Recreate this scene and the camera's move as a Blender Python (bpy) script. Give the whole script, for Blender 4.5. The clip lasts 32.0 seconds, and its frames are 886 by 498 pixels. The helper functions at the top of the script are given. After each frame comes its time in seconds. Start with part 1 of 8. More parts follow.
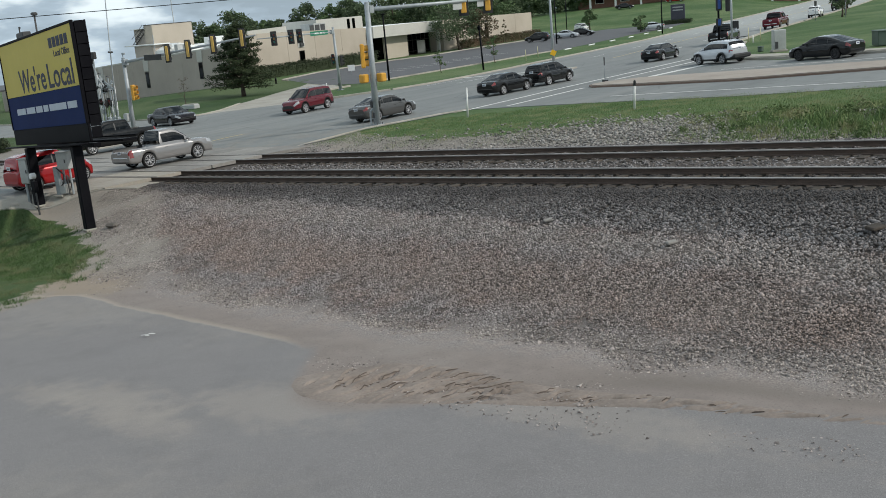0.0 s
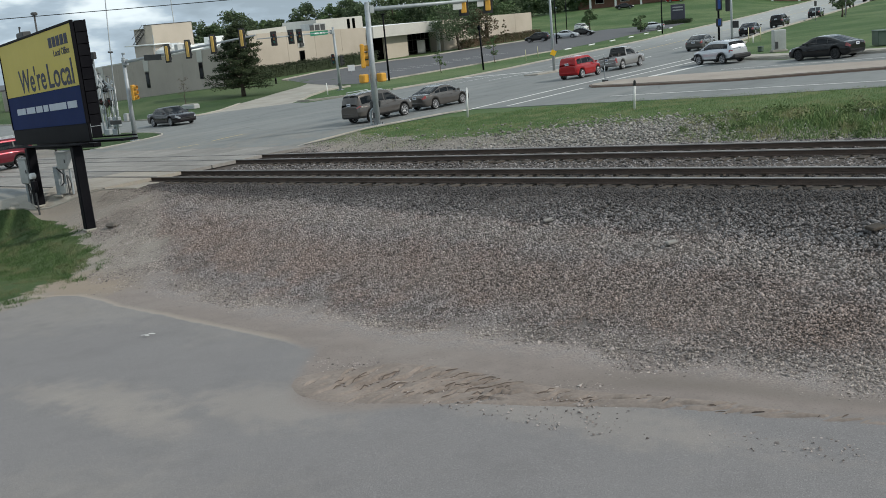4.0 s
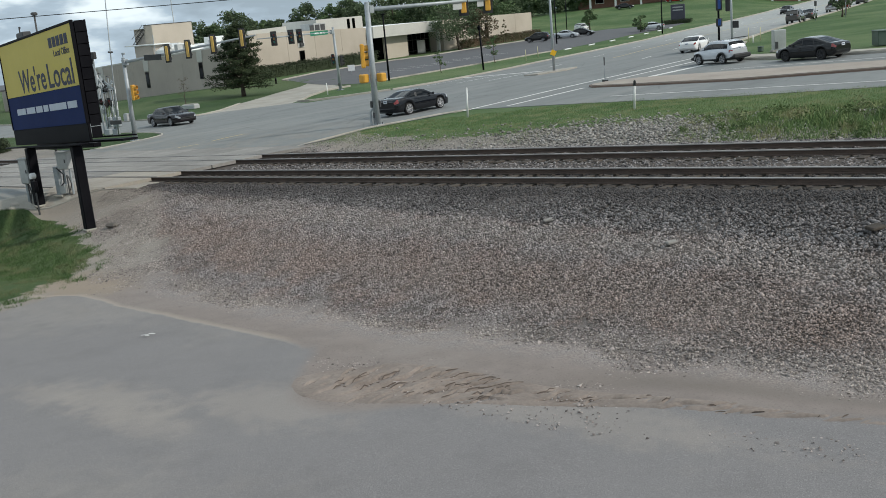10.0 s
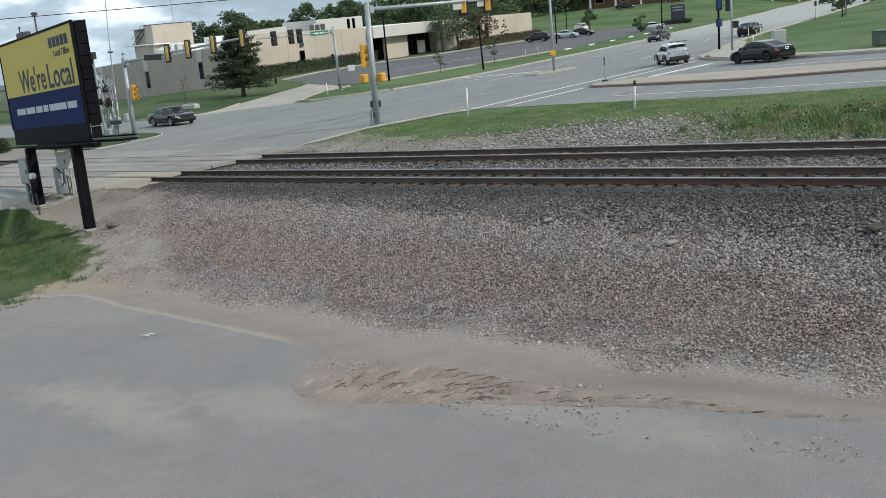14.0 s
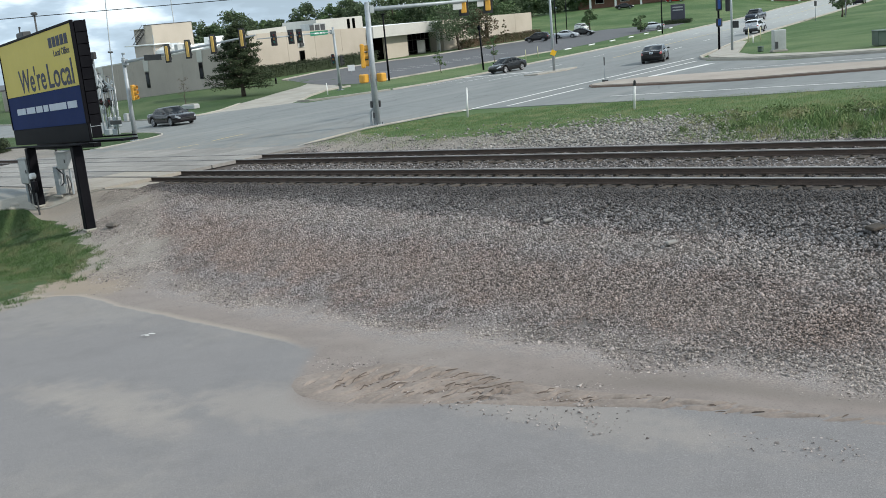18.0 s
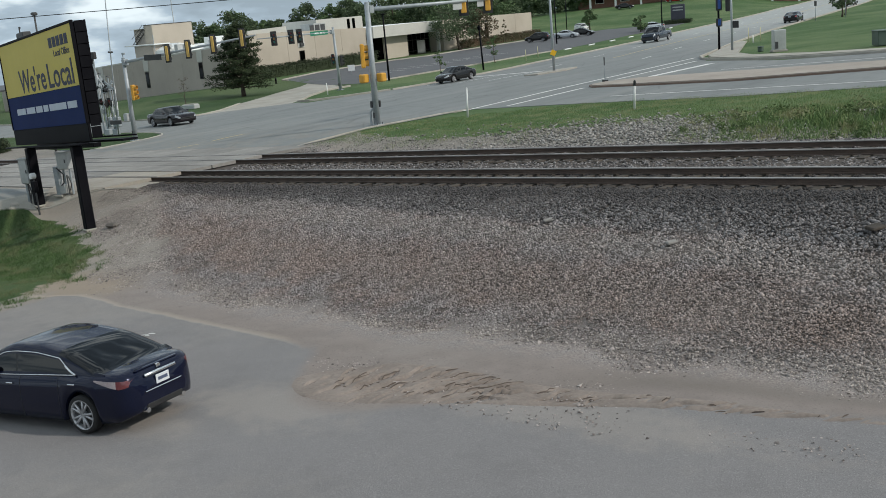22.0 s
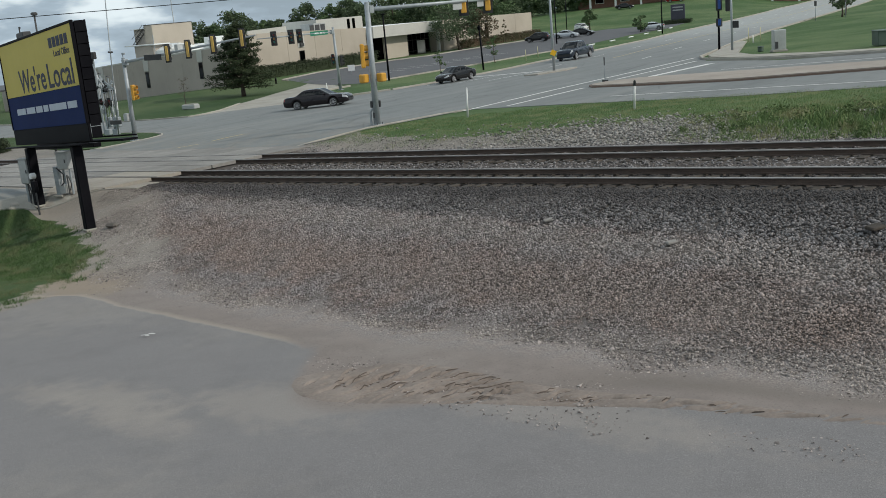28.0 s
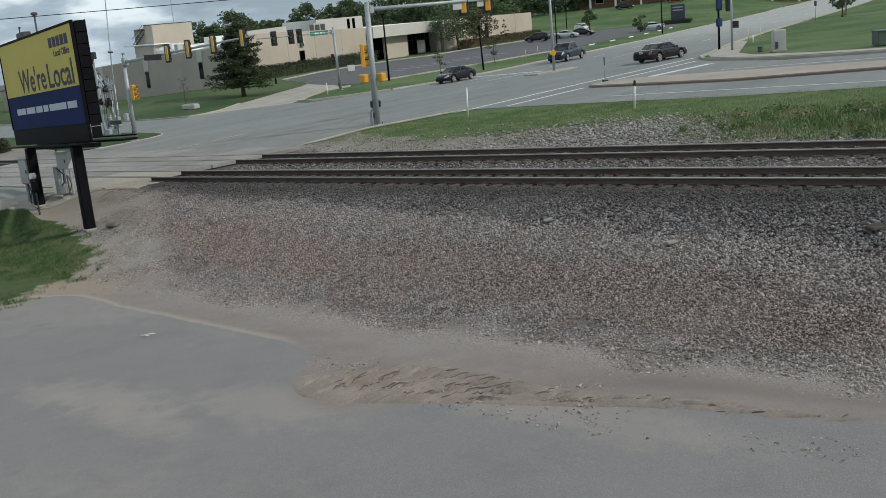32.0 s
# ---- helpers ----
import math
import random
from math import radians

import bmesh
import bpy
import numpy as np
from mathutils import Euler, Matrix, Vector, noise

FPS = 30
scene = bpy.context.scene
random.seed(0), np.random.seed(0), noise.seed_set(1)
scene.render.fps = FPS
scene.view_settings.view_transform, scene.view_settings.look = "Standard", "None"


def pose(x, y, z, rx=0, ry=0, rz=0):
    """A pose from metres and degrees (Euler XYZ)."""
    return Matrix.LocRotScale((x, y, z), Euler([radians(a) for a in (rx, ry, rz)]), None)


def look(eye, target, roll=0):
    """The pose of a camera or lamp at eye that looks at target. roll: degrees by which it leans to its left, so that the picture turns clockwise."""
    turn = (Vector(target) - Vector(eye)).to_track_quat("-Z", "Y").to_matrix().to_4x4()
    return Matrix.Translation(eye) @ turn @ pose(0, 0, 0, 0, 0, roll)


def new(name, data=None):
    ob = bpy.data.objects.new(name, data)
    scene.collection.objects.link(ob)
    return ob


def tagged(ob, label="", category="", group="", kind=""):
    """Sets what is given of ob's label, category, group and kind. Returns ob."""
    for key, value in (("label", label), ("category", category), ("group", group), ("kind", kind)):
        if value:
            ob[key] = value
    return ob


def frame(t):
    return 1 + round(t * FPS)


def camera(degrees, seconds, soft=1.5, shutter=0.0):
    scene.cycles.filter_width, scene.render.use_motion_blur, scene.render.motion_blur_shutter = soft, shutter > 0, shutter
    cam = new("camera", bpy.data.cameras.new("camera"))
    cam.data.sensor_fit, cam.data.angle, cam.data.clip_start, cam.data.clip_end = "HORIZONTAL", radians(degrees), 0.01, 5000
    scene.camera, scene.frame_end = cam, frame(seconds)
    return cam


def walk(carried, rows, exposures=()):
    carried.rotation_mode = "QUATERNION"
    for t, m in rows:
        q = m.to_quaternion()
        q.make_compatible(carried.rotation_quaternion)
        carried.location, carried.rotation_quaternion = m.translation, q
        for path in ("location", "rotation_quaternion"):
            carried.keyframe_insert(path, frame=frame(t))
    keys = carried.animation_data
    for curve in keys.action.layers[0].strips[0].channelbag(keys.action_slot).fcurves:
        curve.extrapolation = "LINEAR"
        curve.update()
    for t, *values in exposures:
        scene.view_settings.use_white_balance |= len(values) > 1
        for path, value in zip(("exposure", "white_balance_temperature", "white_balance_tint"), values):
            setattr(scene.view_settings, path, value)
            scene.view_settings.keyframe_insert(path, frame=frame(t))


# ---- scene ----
import itertools

# ---------------------------------------------------------------- camera
EXPOSURE_ROWS = [(0.0, -0.40, 6450, 9), (12.5, -0.32, 6400, 9), (14.5, -0.10, 6350, 9), (16.5, 0.00, 6300, 9), (20.0, -0.07, 6300, 9), (21.6, -0.42, 6380, 9), (23.5, -0.46, 6520, 9), (26.5, -0.57, 6490, 9), (32.0, -0.54, 6450, 9)]
EYE = Vector((0.0, 0.0, 5.549))
WAY = Vector((-0.66378, 0.71167, -0.23005))
cam = camera(47.268, 32.0, soft=.8)
CAM_POSE = look(EYE, EYE + WAY * 20, -5.187)
walk(cam, [(0.0, CAM_POSE), (32.0, CAM_POSE)], exposures=EXPOSURE_ROWS)

# ---------------------------------------------------------------- daylight
SUN_DIR = Vector((-1.28, -0.62, -1.0)).normalized()      # the way the light travels
world = bpy.data.worlds.new("sky")
scene.world = world
world.use_nodes = True
wn, wl = world.node_tree.nodes, world.node_tree.links
wn.clear()
sky = wn.new("ShaderNodeTexSky")
sky.sky_type = "NISHITA"
sky.sun_disc = False
sky.sun_elevation = math.asin(-SUN_DIR.z)
sky.sun_rotation = math.atan2(-SUN_DIR.x, -SUN_DIR.y)
sky.air_density, sky.dust_density, sky.ozone_density = 1.0, .5, 1.0
bg = wn.new("ShaderNodeBackground")
bg.inputs["Strength"].default_value = 0.11
wout = wn.new("ShaderNodeOutputWorld")
# broken grey-white cloud over pale blue
coord = wn.new("ShaderNodeTexCoord")
spread = wn.new("ShaderNodeMapping")
spread.inputs["Scale"].default_value = (1.0, 1.0, 3.2)
cloud = wn.new("ShaderNodeTexNoise")
cloud.inputs["Scale"].default_value, cloud.inputs["Detail"].default_value, cloud.inputs["Roughness"].default_value = 5.5, 7.0, .58
cover = wn.new("ShaderNodeValToRGB")
cover.color_ramp.elements[0].position, cover.color_ramp.elements[1].position = .10, .30
shade = wn.new("ShaderNodeTexNoise")
shade.inputs["Scale"].default_value, shade.inputs["Detail"].default_value = 9.0, 5.0
tone = wn.new("ShaderNodeValToRGB")
tone.color_ramp.elements[0].position, tone.color_ramp.elements[1].position = .40, .58
blue = tone.color_ramp.elements.new(.48)
blue.color = (4.4, 5.6, 6.8, 1)
tone.color_ramp.elements[0].color, tone.color_ramp.elements[2].color = (2.8, 3.6, 4.4, 1), (12.2, 13.4, 13.8, 1)
over = wn.new("ShaderNodeMix")
over.data_type = "RGBA"
wl.new(coord.outputs["Generated"], spread.inputs["Vector"])
wl.new(spread.outputs[0], cloud.inputs["Vector"])
wl.new(spread.outputs[0], shade.inputs["Vector"])
wl.new(cloud.outputs["Fac"], cover.inputs["Fac"])
wl.new(shade.outputs["Fac"], tone.inputs["Fac"])
wl.new(cover.outputs["Color"], over.inputs[0])
wl.new(sky.outputs[0], over.inputs[6])
wl.new(tone.outputs["Color"], over.inputs[7])
# pale haze thickening towards the horizon
split = wn.new("ShaderNodeSeparateXYZ")
hazy = wn.new("ShaderNodeMapRange")
hazy.inputs["From Min"].default_value, hazy.inputs["From Max"].default_value = .01, .30
hazy.inputs["To Min"].default_value, hazy.inputs["To Max"].default_value = .34, .0
veil = wn.new("ShaderNodeMix")
veil.data_type = "RGBA"
veil.inputs[7].default_value = (7.2, 8.6, 9.4, 1)
wl.new(coord.outputs["Generated"], split.inputs[0])
wl.new(split.outputs[2], hazy.inputs["Value"])
wl.new(hazy.outputs[0], veil.inputs[0])
wl.new(over.outputs[2], veil.inputs[6])
wl.new(veil.outputs[2], bg.inputs["Color"])
wl.new(bg.outputs[0], wout.inputs["Surface"])
sun = new("sun", bpy.data.lights.new("sun", "SUN"))
sun.data.energy, sun.data.angle, sun.data.color = 3.4, radians(2.0), (1.0, 0.93, 0.84)
sun.matrix_world = look((0, 0, 60), Vector((0, 0, 60)) + SUN_DIR)


# ---------------------------------------------------------------- lie of the land
TILT = 0.043                       # the whole place falls gently towards the crossing
PROFILE = ((-60, 1.2), (0, 0), (12.5, -.345), (14.8, -.40), (16.5, -.12), (20.9, 1.02), (21.9, 1.16), (25.4, 1.15),
           (26.1, 1.10), (26.6, 1.15), (30.2, 1.15), (31.5, 1.05), (34, 1.30), (36, 1.40))


def ease(a, b, x):
    t = min(1.0, max(0.0, (x - a) / (b - a)))
    return t * t * (3 - 2 * t)


ROADWAY = ((-300, -.6), (0, .5), (12, .95), (18, 1.23), (20.4, 1.33), (21.4, 1.18), (30.4, 1.18), (31.5, 1.33), (34, 1.30), (36, 1.40))      # the road climbs onto the tracks


def profile(points, y):
    if y <= points[0][0]:
        return points[0][1]
    for (a, za), (b, zb) in zip(points, points[1:]):
        if y <= b:
            return za + (zb - za) * (y - a) / (b - a)
    return points[-1][1]


def land(x, y):
    """Height of the ground."""
    b = profile(PROFILE, y)
    if x < -36 and y < 36:
        edge = -41 + 4 * ease(18.5, 21.3, y)
        w = ease(edge + 2.0, edge - .4, x)
        if y > 19.5:
            w *= ease(-64, -61.5, x)
        b += (profile(ROADWAY, y) - b) * w
    z = TILT * min(70.0, x) + b + .009 * min(400.0, max(0, y - 36))
    if 56 < y < 84:
        z += (.5 * ease(-88, -103, x) - .05 * min(40, max(0, -x - 103))) * ease(56, 66, y) * ease(84, 79, y)
    z += .030 * min(90.0, max(0, -x - 72)) * ease(30, 60, y)
    d = math.hypot(x, y)
    if y > 60:
        z += .06 * min(75.0, max(0, d - 205)) * ease(-1.05, -.80, x / y) * ease(-.42, -.52, x / y)
    return z


# x, y: where the paving ends, and where the thrown ballast ends
PAVING_EDGE = ((-60, 12.0), (-28.2, 12.7), (-26.9, 13.40), (-23.6, 13.08), (-19.7, 12.86), (-16.8, 12.72), (-15.6, 12.45), (-14.9, 11.6), (-14.2, 10.65), (-13.4, 10.05), (-12.6, 10.05),
               (-11.8, 10.4), (-11.1, 11.05), (-9.9, 11.8), (-8.5, 12.5), (-7.0, 12.8), (-5.7, 13.08), (-4.5, 13.3), (0, 13.9), (20, 15))
BALLAST_EDGE = ((-60, 24), (-36.4, 21.95), (-33.0, 20.2), (-29.5, 17.95), (-27.2, 16.6), (-25.1, 15.7), (-21.7, 15.3), (-17.4, 14.9), (-14.6, 15.0), (-12.5, 15.2), (-9.9, 15.35), (-7.8, 15.5), (-5.3, 15.7), (0, 16.1), (20, 18))
SHOULDER = ((-60, 22.2), (-36, 21.6), (-33.4, 21.1), (-29, 20.85), (-24.3, 20.4), (-20.5, 20.15), (-16.1, 19.9), (-12.6, 19.65), (-9.7, 19.5), (-7.2, 19.25), (0, 18.6), (20, 17))       # foot of the dark clean stone beside the track


def rail_top(x):
    return 1.388 + TILT * x


# ---------------------------------------------------------------- materials
def shader(name):
    m = bpy.data.materials.new(name)
    m.use_nodes = True
    nt = m.node_tree
    return m, nt, nt.nodes["Principled BSDF"]


def noise_tex(nt, scale, detail=4.0, rough=.6, vec=None):
    n = nt.nodes.new("ShaderNodeTexNoise")
    n.inputs["Scale"].default_value, n.inputs["Detail"].default_value, n.inputs["Roughness"].default_value = scale, detail, rough
    if vec is not None:
        nt.links.new(vec, n.inputs["Vector"])
    return n.outputs["Fac"]


def ramp(nt, fac, a, b, ca=(0, 0, 0), cb=(1, 1, 1)):
    r = nt.nodes.new("ShaderNodeValToRGB")
    e = r.color_ramp.elements
    e[0].position, e[1].position = a, b
    e[0].color, e[1].color = (*ca, 1), (*cb, 1)
    nt.links.new(fac, r.inputs["Fac"])
    return r.outputs["Color"]


def blend(nt, fac, a, b, mode="MIX"):
    n = nt.nodes.new("ShaderNodeMix")
    n.data_type, n.blend_type = "RGBA", mode
    for sock, val in ((n.inputs[0], fac), (n.inputs[6], a), (n.inputs[7], b)):
        if isinstance(val, (int, float)):
            sock.default_value = val
        elif isinstance(val, tuple):
            sock.default_value = (*val, 1)
        else:
            nt.links.new(val, sock)
    return n.outputs[2]


def maths(nt, op, a, b=0.0, c=0.0):
    n = nt.nodes.new("ShaderNodeMath")
    n.operation = op
    for sock, val in zip(n.inputs, (a, b, c)):
        if isinstance(val, (int, float)):
            sock.default_value = val
        else:
            nt.links.new(val, sock)
    return n.outputs[0]


def bump(nt, bsdf, height, strength, dist):
    b = nt.nodes.new("ShaderNodeBump")
    b.inputs["Strength"].default_value, b.inputs["Distance"].default_value = strength, dist
    nt.links.new(height, b.inputs["Height"])
    nt.links.new(b.outputs[0], bsdf.inputs["Normal"])


def where(nt):
    return nt.nodes.new("ShaderNodeNewGeometry").outputs["Position"]


def course(nt, value, points):
    """A broken line of (x, y) as a value over x."""
    lo, hi = points[0][0], points[-1][0]
    ya, yb = min(p[1] for p in points), max(p[1] for p in points)
    fit = nt.nodes.new("ShaderNodeMapRange")
    nt.links.new(value, fit.inputs["Value"])
    fit.inputs["From Min"].default_value, fit.inputs["From Max"].default_value = lo, hi
    r = nt.nodes.new("ShaderNodeValToRGB")
    e = r.color_ramp.elements
    while len(e) < len(points):
        e.new(.5)
    for k, (x, y) in zip(e, points):
        k.position = (x - lo) / (hi - lo)
        g = (y - ya) / (yb - ya)
        k.color = (g, g, g, 1)
    nt.links.new(fit.outputs[0], r.inputs["Fac"])
    return maths(nt, "ADD", maths(nt, "MULTIPLY", r.outputs["Color"], yb - ya), ya)


def local(nt):
    return nt.nodes.new("ShaderNodeTexCoord").outputs["Object"]


def surface(name, a, b, rough=.75, metal=0.0, big=.6, fine=14.0, relief=.25, dist=.004, world_space=False, vary=0.0, coat=0.0, spec=.5):
    """A worn surface between two tones, with variation at a large and a fine scale."""
    m, nt, bs = shader(name)
    vec = where(nt) if world_space else local(nt)
    f1, f2 = noise_tex(nt, big, 4, .6, vec), noise_tex(nt, fine, 3, .6, vec)
    f = maths(nt, "ADD", maths(nt, "MULTIPLY", f1, .6), maths(nt, "MULTIPLY", f2, .4))
    col = ramp(nt, f, .35, .65, a, b)
    if vary:
        rnd = nt.nodes.new("ShaderNodeObjectInfo").outputs["Random"]
        col = blend(nt, maths(nt, "MULTIPLY", rnd, vary), col, tuple(x * .45 for x in a))
    nt.links.new(col, bs.inputs["Base Color"])
    nt.links.new(maths(nt, "ADD", maths(nt, "MULTIPLY", f2, .25), rough - .12), bs.inputs["Roughness"])
    bs.inputs["Metallic"].default_value = metal
    bs.inputs["Coat Weight"].default_value = coat
    bs.inputs["Specular IOR Level"].default_value = spec
    if relief:
        bump(nt, bs, f2, relief, dist)
    return m


def paint(name, col, metal=.35, rough=.32, dust=.02, coat=.7):
    """Car paint under a clear coat, with road dust towards the fine scale."""
    m, nt, bs = shader(name)
    f = noise_tex(nt, 3.0, 4, .6, local(nt))
    c = blend(nt, maths(nt, "MULTIPLY", f, dust), col, (.25, .22, .18))
    nt.links.new(c, bs.inputs["Base Color"])
    bs.inputs["Metallic"].default_value, bs.inputs["Roughness"].default_value = metal, rough
    bs.inputs["Coat Weight"].default_value, bs.inputs["Coat Roughness"].default_value, bs.inputs["Coat IOR"].default_value = coat, .03, 1.5
    bs.inputs["Specular IOR Level"].default_value = .1
    return m


def glass(name, tint, rough=.0, ior=1.55):
    """A thin tinted pane: part of the light goes through, the rest is mirrored by Fresnel's law."""
    m = bpy.data.materials.new(name)
    m.use_nodes = True
    nt = m.node_tree
    nt.nodes.clear()
    clear = nt.nodes.new("ShaderNodeBsdfTransparent")
    clear.inputs["Color"].default_value = (*tint, 1)
    gloss = nt.nodes.new("ShaderNodeBsdfGlossy")
    f = noise_tex(nt, 4.0, 2, .5, local(nt))
    nt.links.new(maths(nt, "ADD", maths(nt, "MULTIPLY", f, .03), rough), gloss.inputs["Roughness"])
    fres = nt.nodes.new("ShaderNodeFresnel")
    fres.inputs["IOR"].default_value = ior
    mix = nt.nodes.new("ShaderNodeMixShader")
    out = nt.nodes.new("ShaderNodeOutputMaterial")
    nt.links.new(fres.outputs[0], mix.inputs[0])
    nt.links.new(clear.outputs[0], mix.inputs[1])
    nt.links.new(gloss.outputs[0], mix.inputs[2])
    nt.links.new(mix.outputs[0], out.inputs["Surface"])
    return m


def lamp_lens(name, col):
    m, nt, bs = shader(name)
    f = noise_tex(nt, 40.0, 2, .5, local(nt))
    nt.links.new(blend(nt, f, col, tuple(min(1, c * 1.6 + .02) for c in col)), bs.inputs["Base Color"])
    bs.inputs["Roughness"].default_value = .12
    bs.inputs["Coat Weight"].default_value = 1.0
    return m


CHROME = surface("chrome", (.62, .62, .62), (.75, .75, .75), .16, 1.0, 2, 30, 0)
TRIM = surface("black plastic trim", (.012, .012, .013), (.025, .025, .025), .5, 0, 2, 40, .1)
RUBBER = surface("tyre rubber", (.010, .010, .010), (.022, .021, .02), .85, 0, 4, 60, .3)
ALLOY = surface("alloy wheel", (.34, .34, .35), (.48, .48, .49), .3, .45, 3, 30, 0)
DULL_WHEEL = surface("dull steel wheel", (.2, .2, .2), (.3, .3, .3), .45, .8, 3, 30, 0)
TINT = glass("tinted car glass", (.05, .055, .06))
DARK_TINT = glass("dark tinted car glass", (.015, .018, .02))
HEADLAMP = lamp_lens("clear lamp lens", (.24, .25, .26))
TAILLAMP = lamp_lens("red lamp lens", (.15, .009, .008))
PLATE = surface("number plate", (.55, .58, .62), (.68, .7, .72), .4, 0, 5, 30, 0)
PLATE_BAR = surface("plate lettering bars", (.05, .07, .12), (.08, .1, .16), .5, 0, 5, 30, 0)
SEAT = surface("seat cloth", (.05, .05, .05), (.09, .085, .08), .9, 0, 3, 60, .2)

STEEL = surface("galvanised steel", (.27, .30, .315), (.40, .43, .445), .5, .2, 1.2, 14, .12)
DARKSTEEL = surface("weathered dark steel", (.05, .052, .055), (.09, .09, .09), .55, .3, 1.2, 20, .2)
BLACKPAINT = surface("black painted steel", (.0040, .0040, .0060), (.0095, .0095, .0115), .6, 0, 1.5, 24, .25, spec=.07)
SIGYELLOW = surface("signal yellow housing", (.58, .285, .03), (.68, .36, .05), .45, 0, 3, 25, .1)
SIGPALE = surface("faded yellow housing", (.46, .30, .07), (.58, .39, .11), .5, 0, 3, 25, .1)
SIGBLACK = surface("signal black housing", (.012, .012, .012), (.03, .03, .03), .5, 0, 3, 25, .1)
RAIL_SIDE = surface("rusty rail web", (.050, .036, .030), (.115, .080, .062), .8, .2, 1.2, 35, .5)
RAIL_HEAD = surface("worn rail head", (.27, .25, .235), (.42, .39, .37), .42, .6, .8, 30, .1)
TIE = surface("creosoted timber", (.035, .028, .022), (.11, .09, .07), .9, 0, 2, 22, .7, .01, vary=.6)
CONCRETE = surface("concrete", (.275, .258, .222), (.39, .368, .32), .88, 0, .5, 18, .3, .004, True)
KERB = surface("kerb concrete", (.28, .26, .225), (.42, .39, .34), .88, 0, .7, 16, .35, .005, True)
DARK_SOIL = surface("damp dark soil", (.065, .050, .042), (.125, .099, .083), .9, 0, 3, 25, .6, .01, True)
MUD = surface("dried brown mud", (.165, .134, .114), (.272, .228, .197), .92, 0, 1.5, 18, .5, .01, True)
MEDIAN = surface("stained median paving", (.275, .237, .20), (.37, .325, .28), .88, 0, .5, 12, .4, .006, True)
BOXGREY = surface("grey painted cabinet", (.36, .37, .36), (.48, .49, .48), .5, .2, 1.5, 20, .12)
BOXGREEN = surface("green painted cabinet", (.05, .08, .06), (.09, .12, .10), .5, 0, 1.5, 20, .12)
WHITEPAINT = surface("white paint", (.66, .66, .64), (.8, .8, .78), .55, 0, 1.5, 20, .12)
ROADMARK = surface("worn white road marking", (.55, .55, .53), (.78, .78, .75), .8, 0, 1.4, 9, .2, .003, True)
ROADMARK_Y = surface("worn yellow road marking", (.40, .33, .18), (.52, .42, .2), .8, 0, 1.4, 9, .2, .003, True)
GREENSIGN = surface("green sign sheeting", (.01, .16, .09), (.015, .2, .11), .4, 0, 2, 20, 0)
SIGNYELLOW = surface("yellow sign sheeting", (.7, .38, .01), (.8, .46, .02), .4, 0, 2, 20, 0)
SIGNWHITE = surface("white sign sheeting", (.7, .7, .7), (.8, .8, .8), .4, 0, 2, 20, 0)
BLUE = surface("blue painted housing", (.01, .05, .22), (.02, .08, .3), .4, 0, 2, 20, 0)

BARK = surface("tree bark", (.045, .034, .025), (.11, .085, .065), .9, 0, 2, 18, .8, .02)
CREAM = surface("cream precast panel", (.400, .352, .285), (.505, .450, .372), .85, 0, .25, 9, .35, .006, True)
# greyer than CREAM: the shade of sides turned from the sun is toned in
SHADEWALL = surface("grey-brown precast panel", (.350, .313, .270), (.440, .393, .340), .85, 0, .25, 9, .35, .006, True)
ROOFWHITE = surface("white roof membrane", (.66, .68, .67), (.78, .80, .78), .7, 0, .2, 6, .1, .004, True)
FASCIA = surface("pale fascia", (.46, .45, .41), (.57, .56, .51), .7, 0, .3, 8, .1, .004, True)
DARKGLASS = glass("dark window glass", (.03, .035, .04), .04, 1.12)
DARKFRAME = surface("dark bronze frame", (.02, .018, .016), (.045, .04, .035), .5, .3, 2, 20, .1)
BRICK = surface("brown brick", (.16, .08, .06), (.26, .14, .10), .85, 0, .6, 12, .3, .006, True)
TAN = surface("tan siding", (.40, .33, .25), (.5, .42, .33), .8, 0, .4, 10, .2, .004, True)


def foliage(name, a, b, c=None):
    m, nt, bs = shader(name)
    rnd = nt.nodes.new("ShaderNodeNewGeometry").outputs["Random Per Island"]
    f = noise_tex(nt, .9, 3, .6, where(nt))
    col = blend(nt, rnd, a, b)
    if c:
        col = blend(nt, ramp(nt, f, .48, .62), col, c)
    nt.links.new(col, bs.inputs["Base Color"])
    bs.inputs["Roughness"].default_value = .75
    bs.inputs["Specular IOR Level"].default_value = .25
    return m


# the next two leaf tones are lifted, with distance haze mixed into the colour
LEAF = foliage("summer leaves", (.062, .104, .044), (.140, .200, .090))
LEAF_DARK = foliage("dark leaves", (.066, .098, .052), (.135, .180, .095))
LEAF_PINE = foliage("pine needles", (.026, .040, .020), (.060, .080, .036))
LEAF_RUST = foliage("leaves turning brown", (.058, .066, .034), (.125, .105, .06), (.145, .10, .065))
HEDGE = foliage("clipped hedge leaves", (.034, .046, .025), (.050, .065, .032))
WEED = foliage("weeds", (.055, .10, .03), (.14, .19, .075), (.21, .215, .12))
STRAW = foliage("rough summer grass", (.074, .140, .046), (.185, .262, .098), (.27, .275, .14))
BLADE = foliage("grass blades", (.048, .094, .031), (.108, .170, .062), (.160, .180, .090))


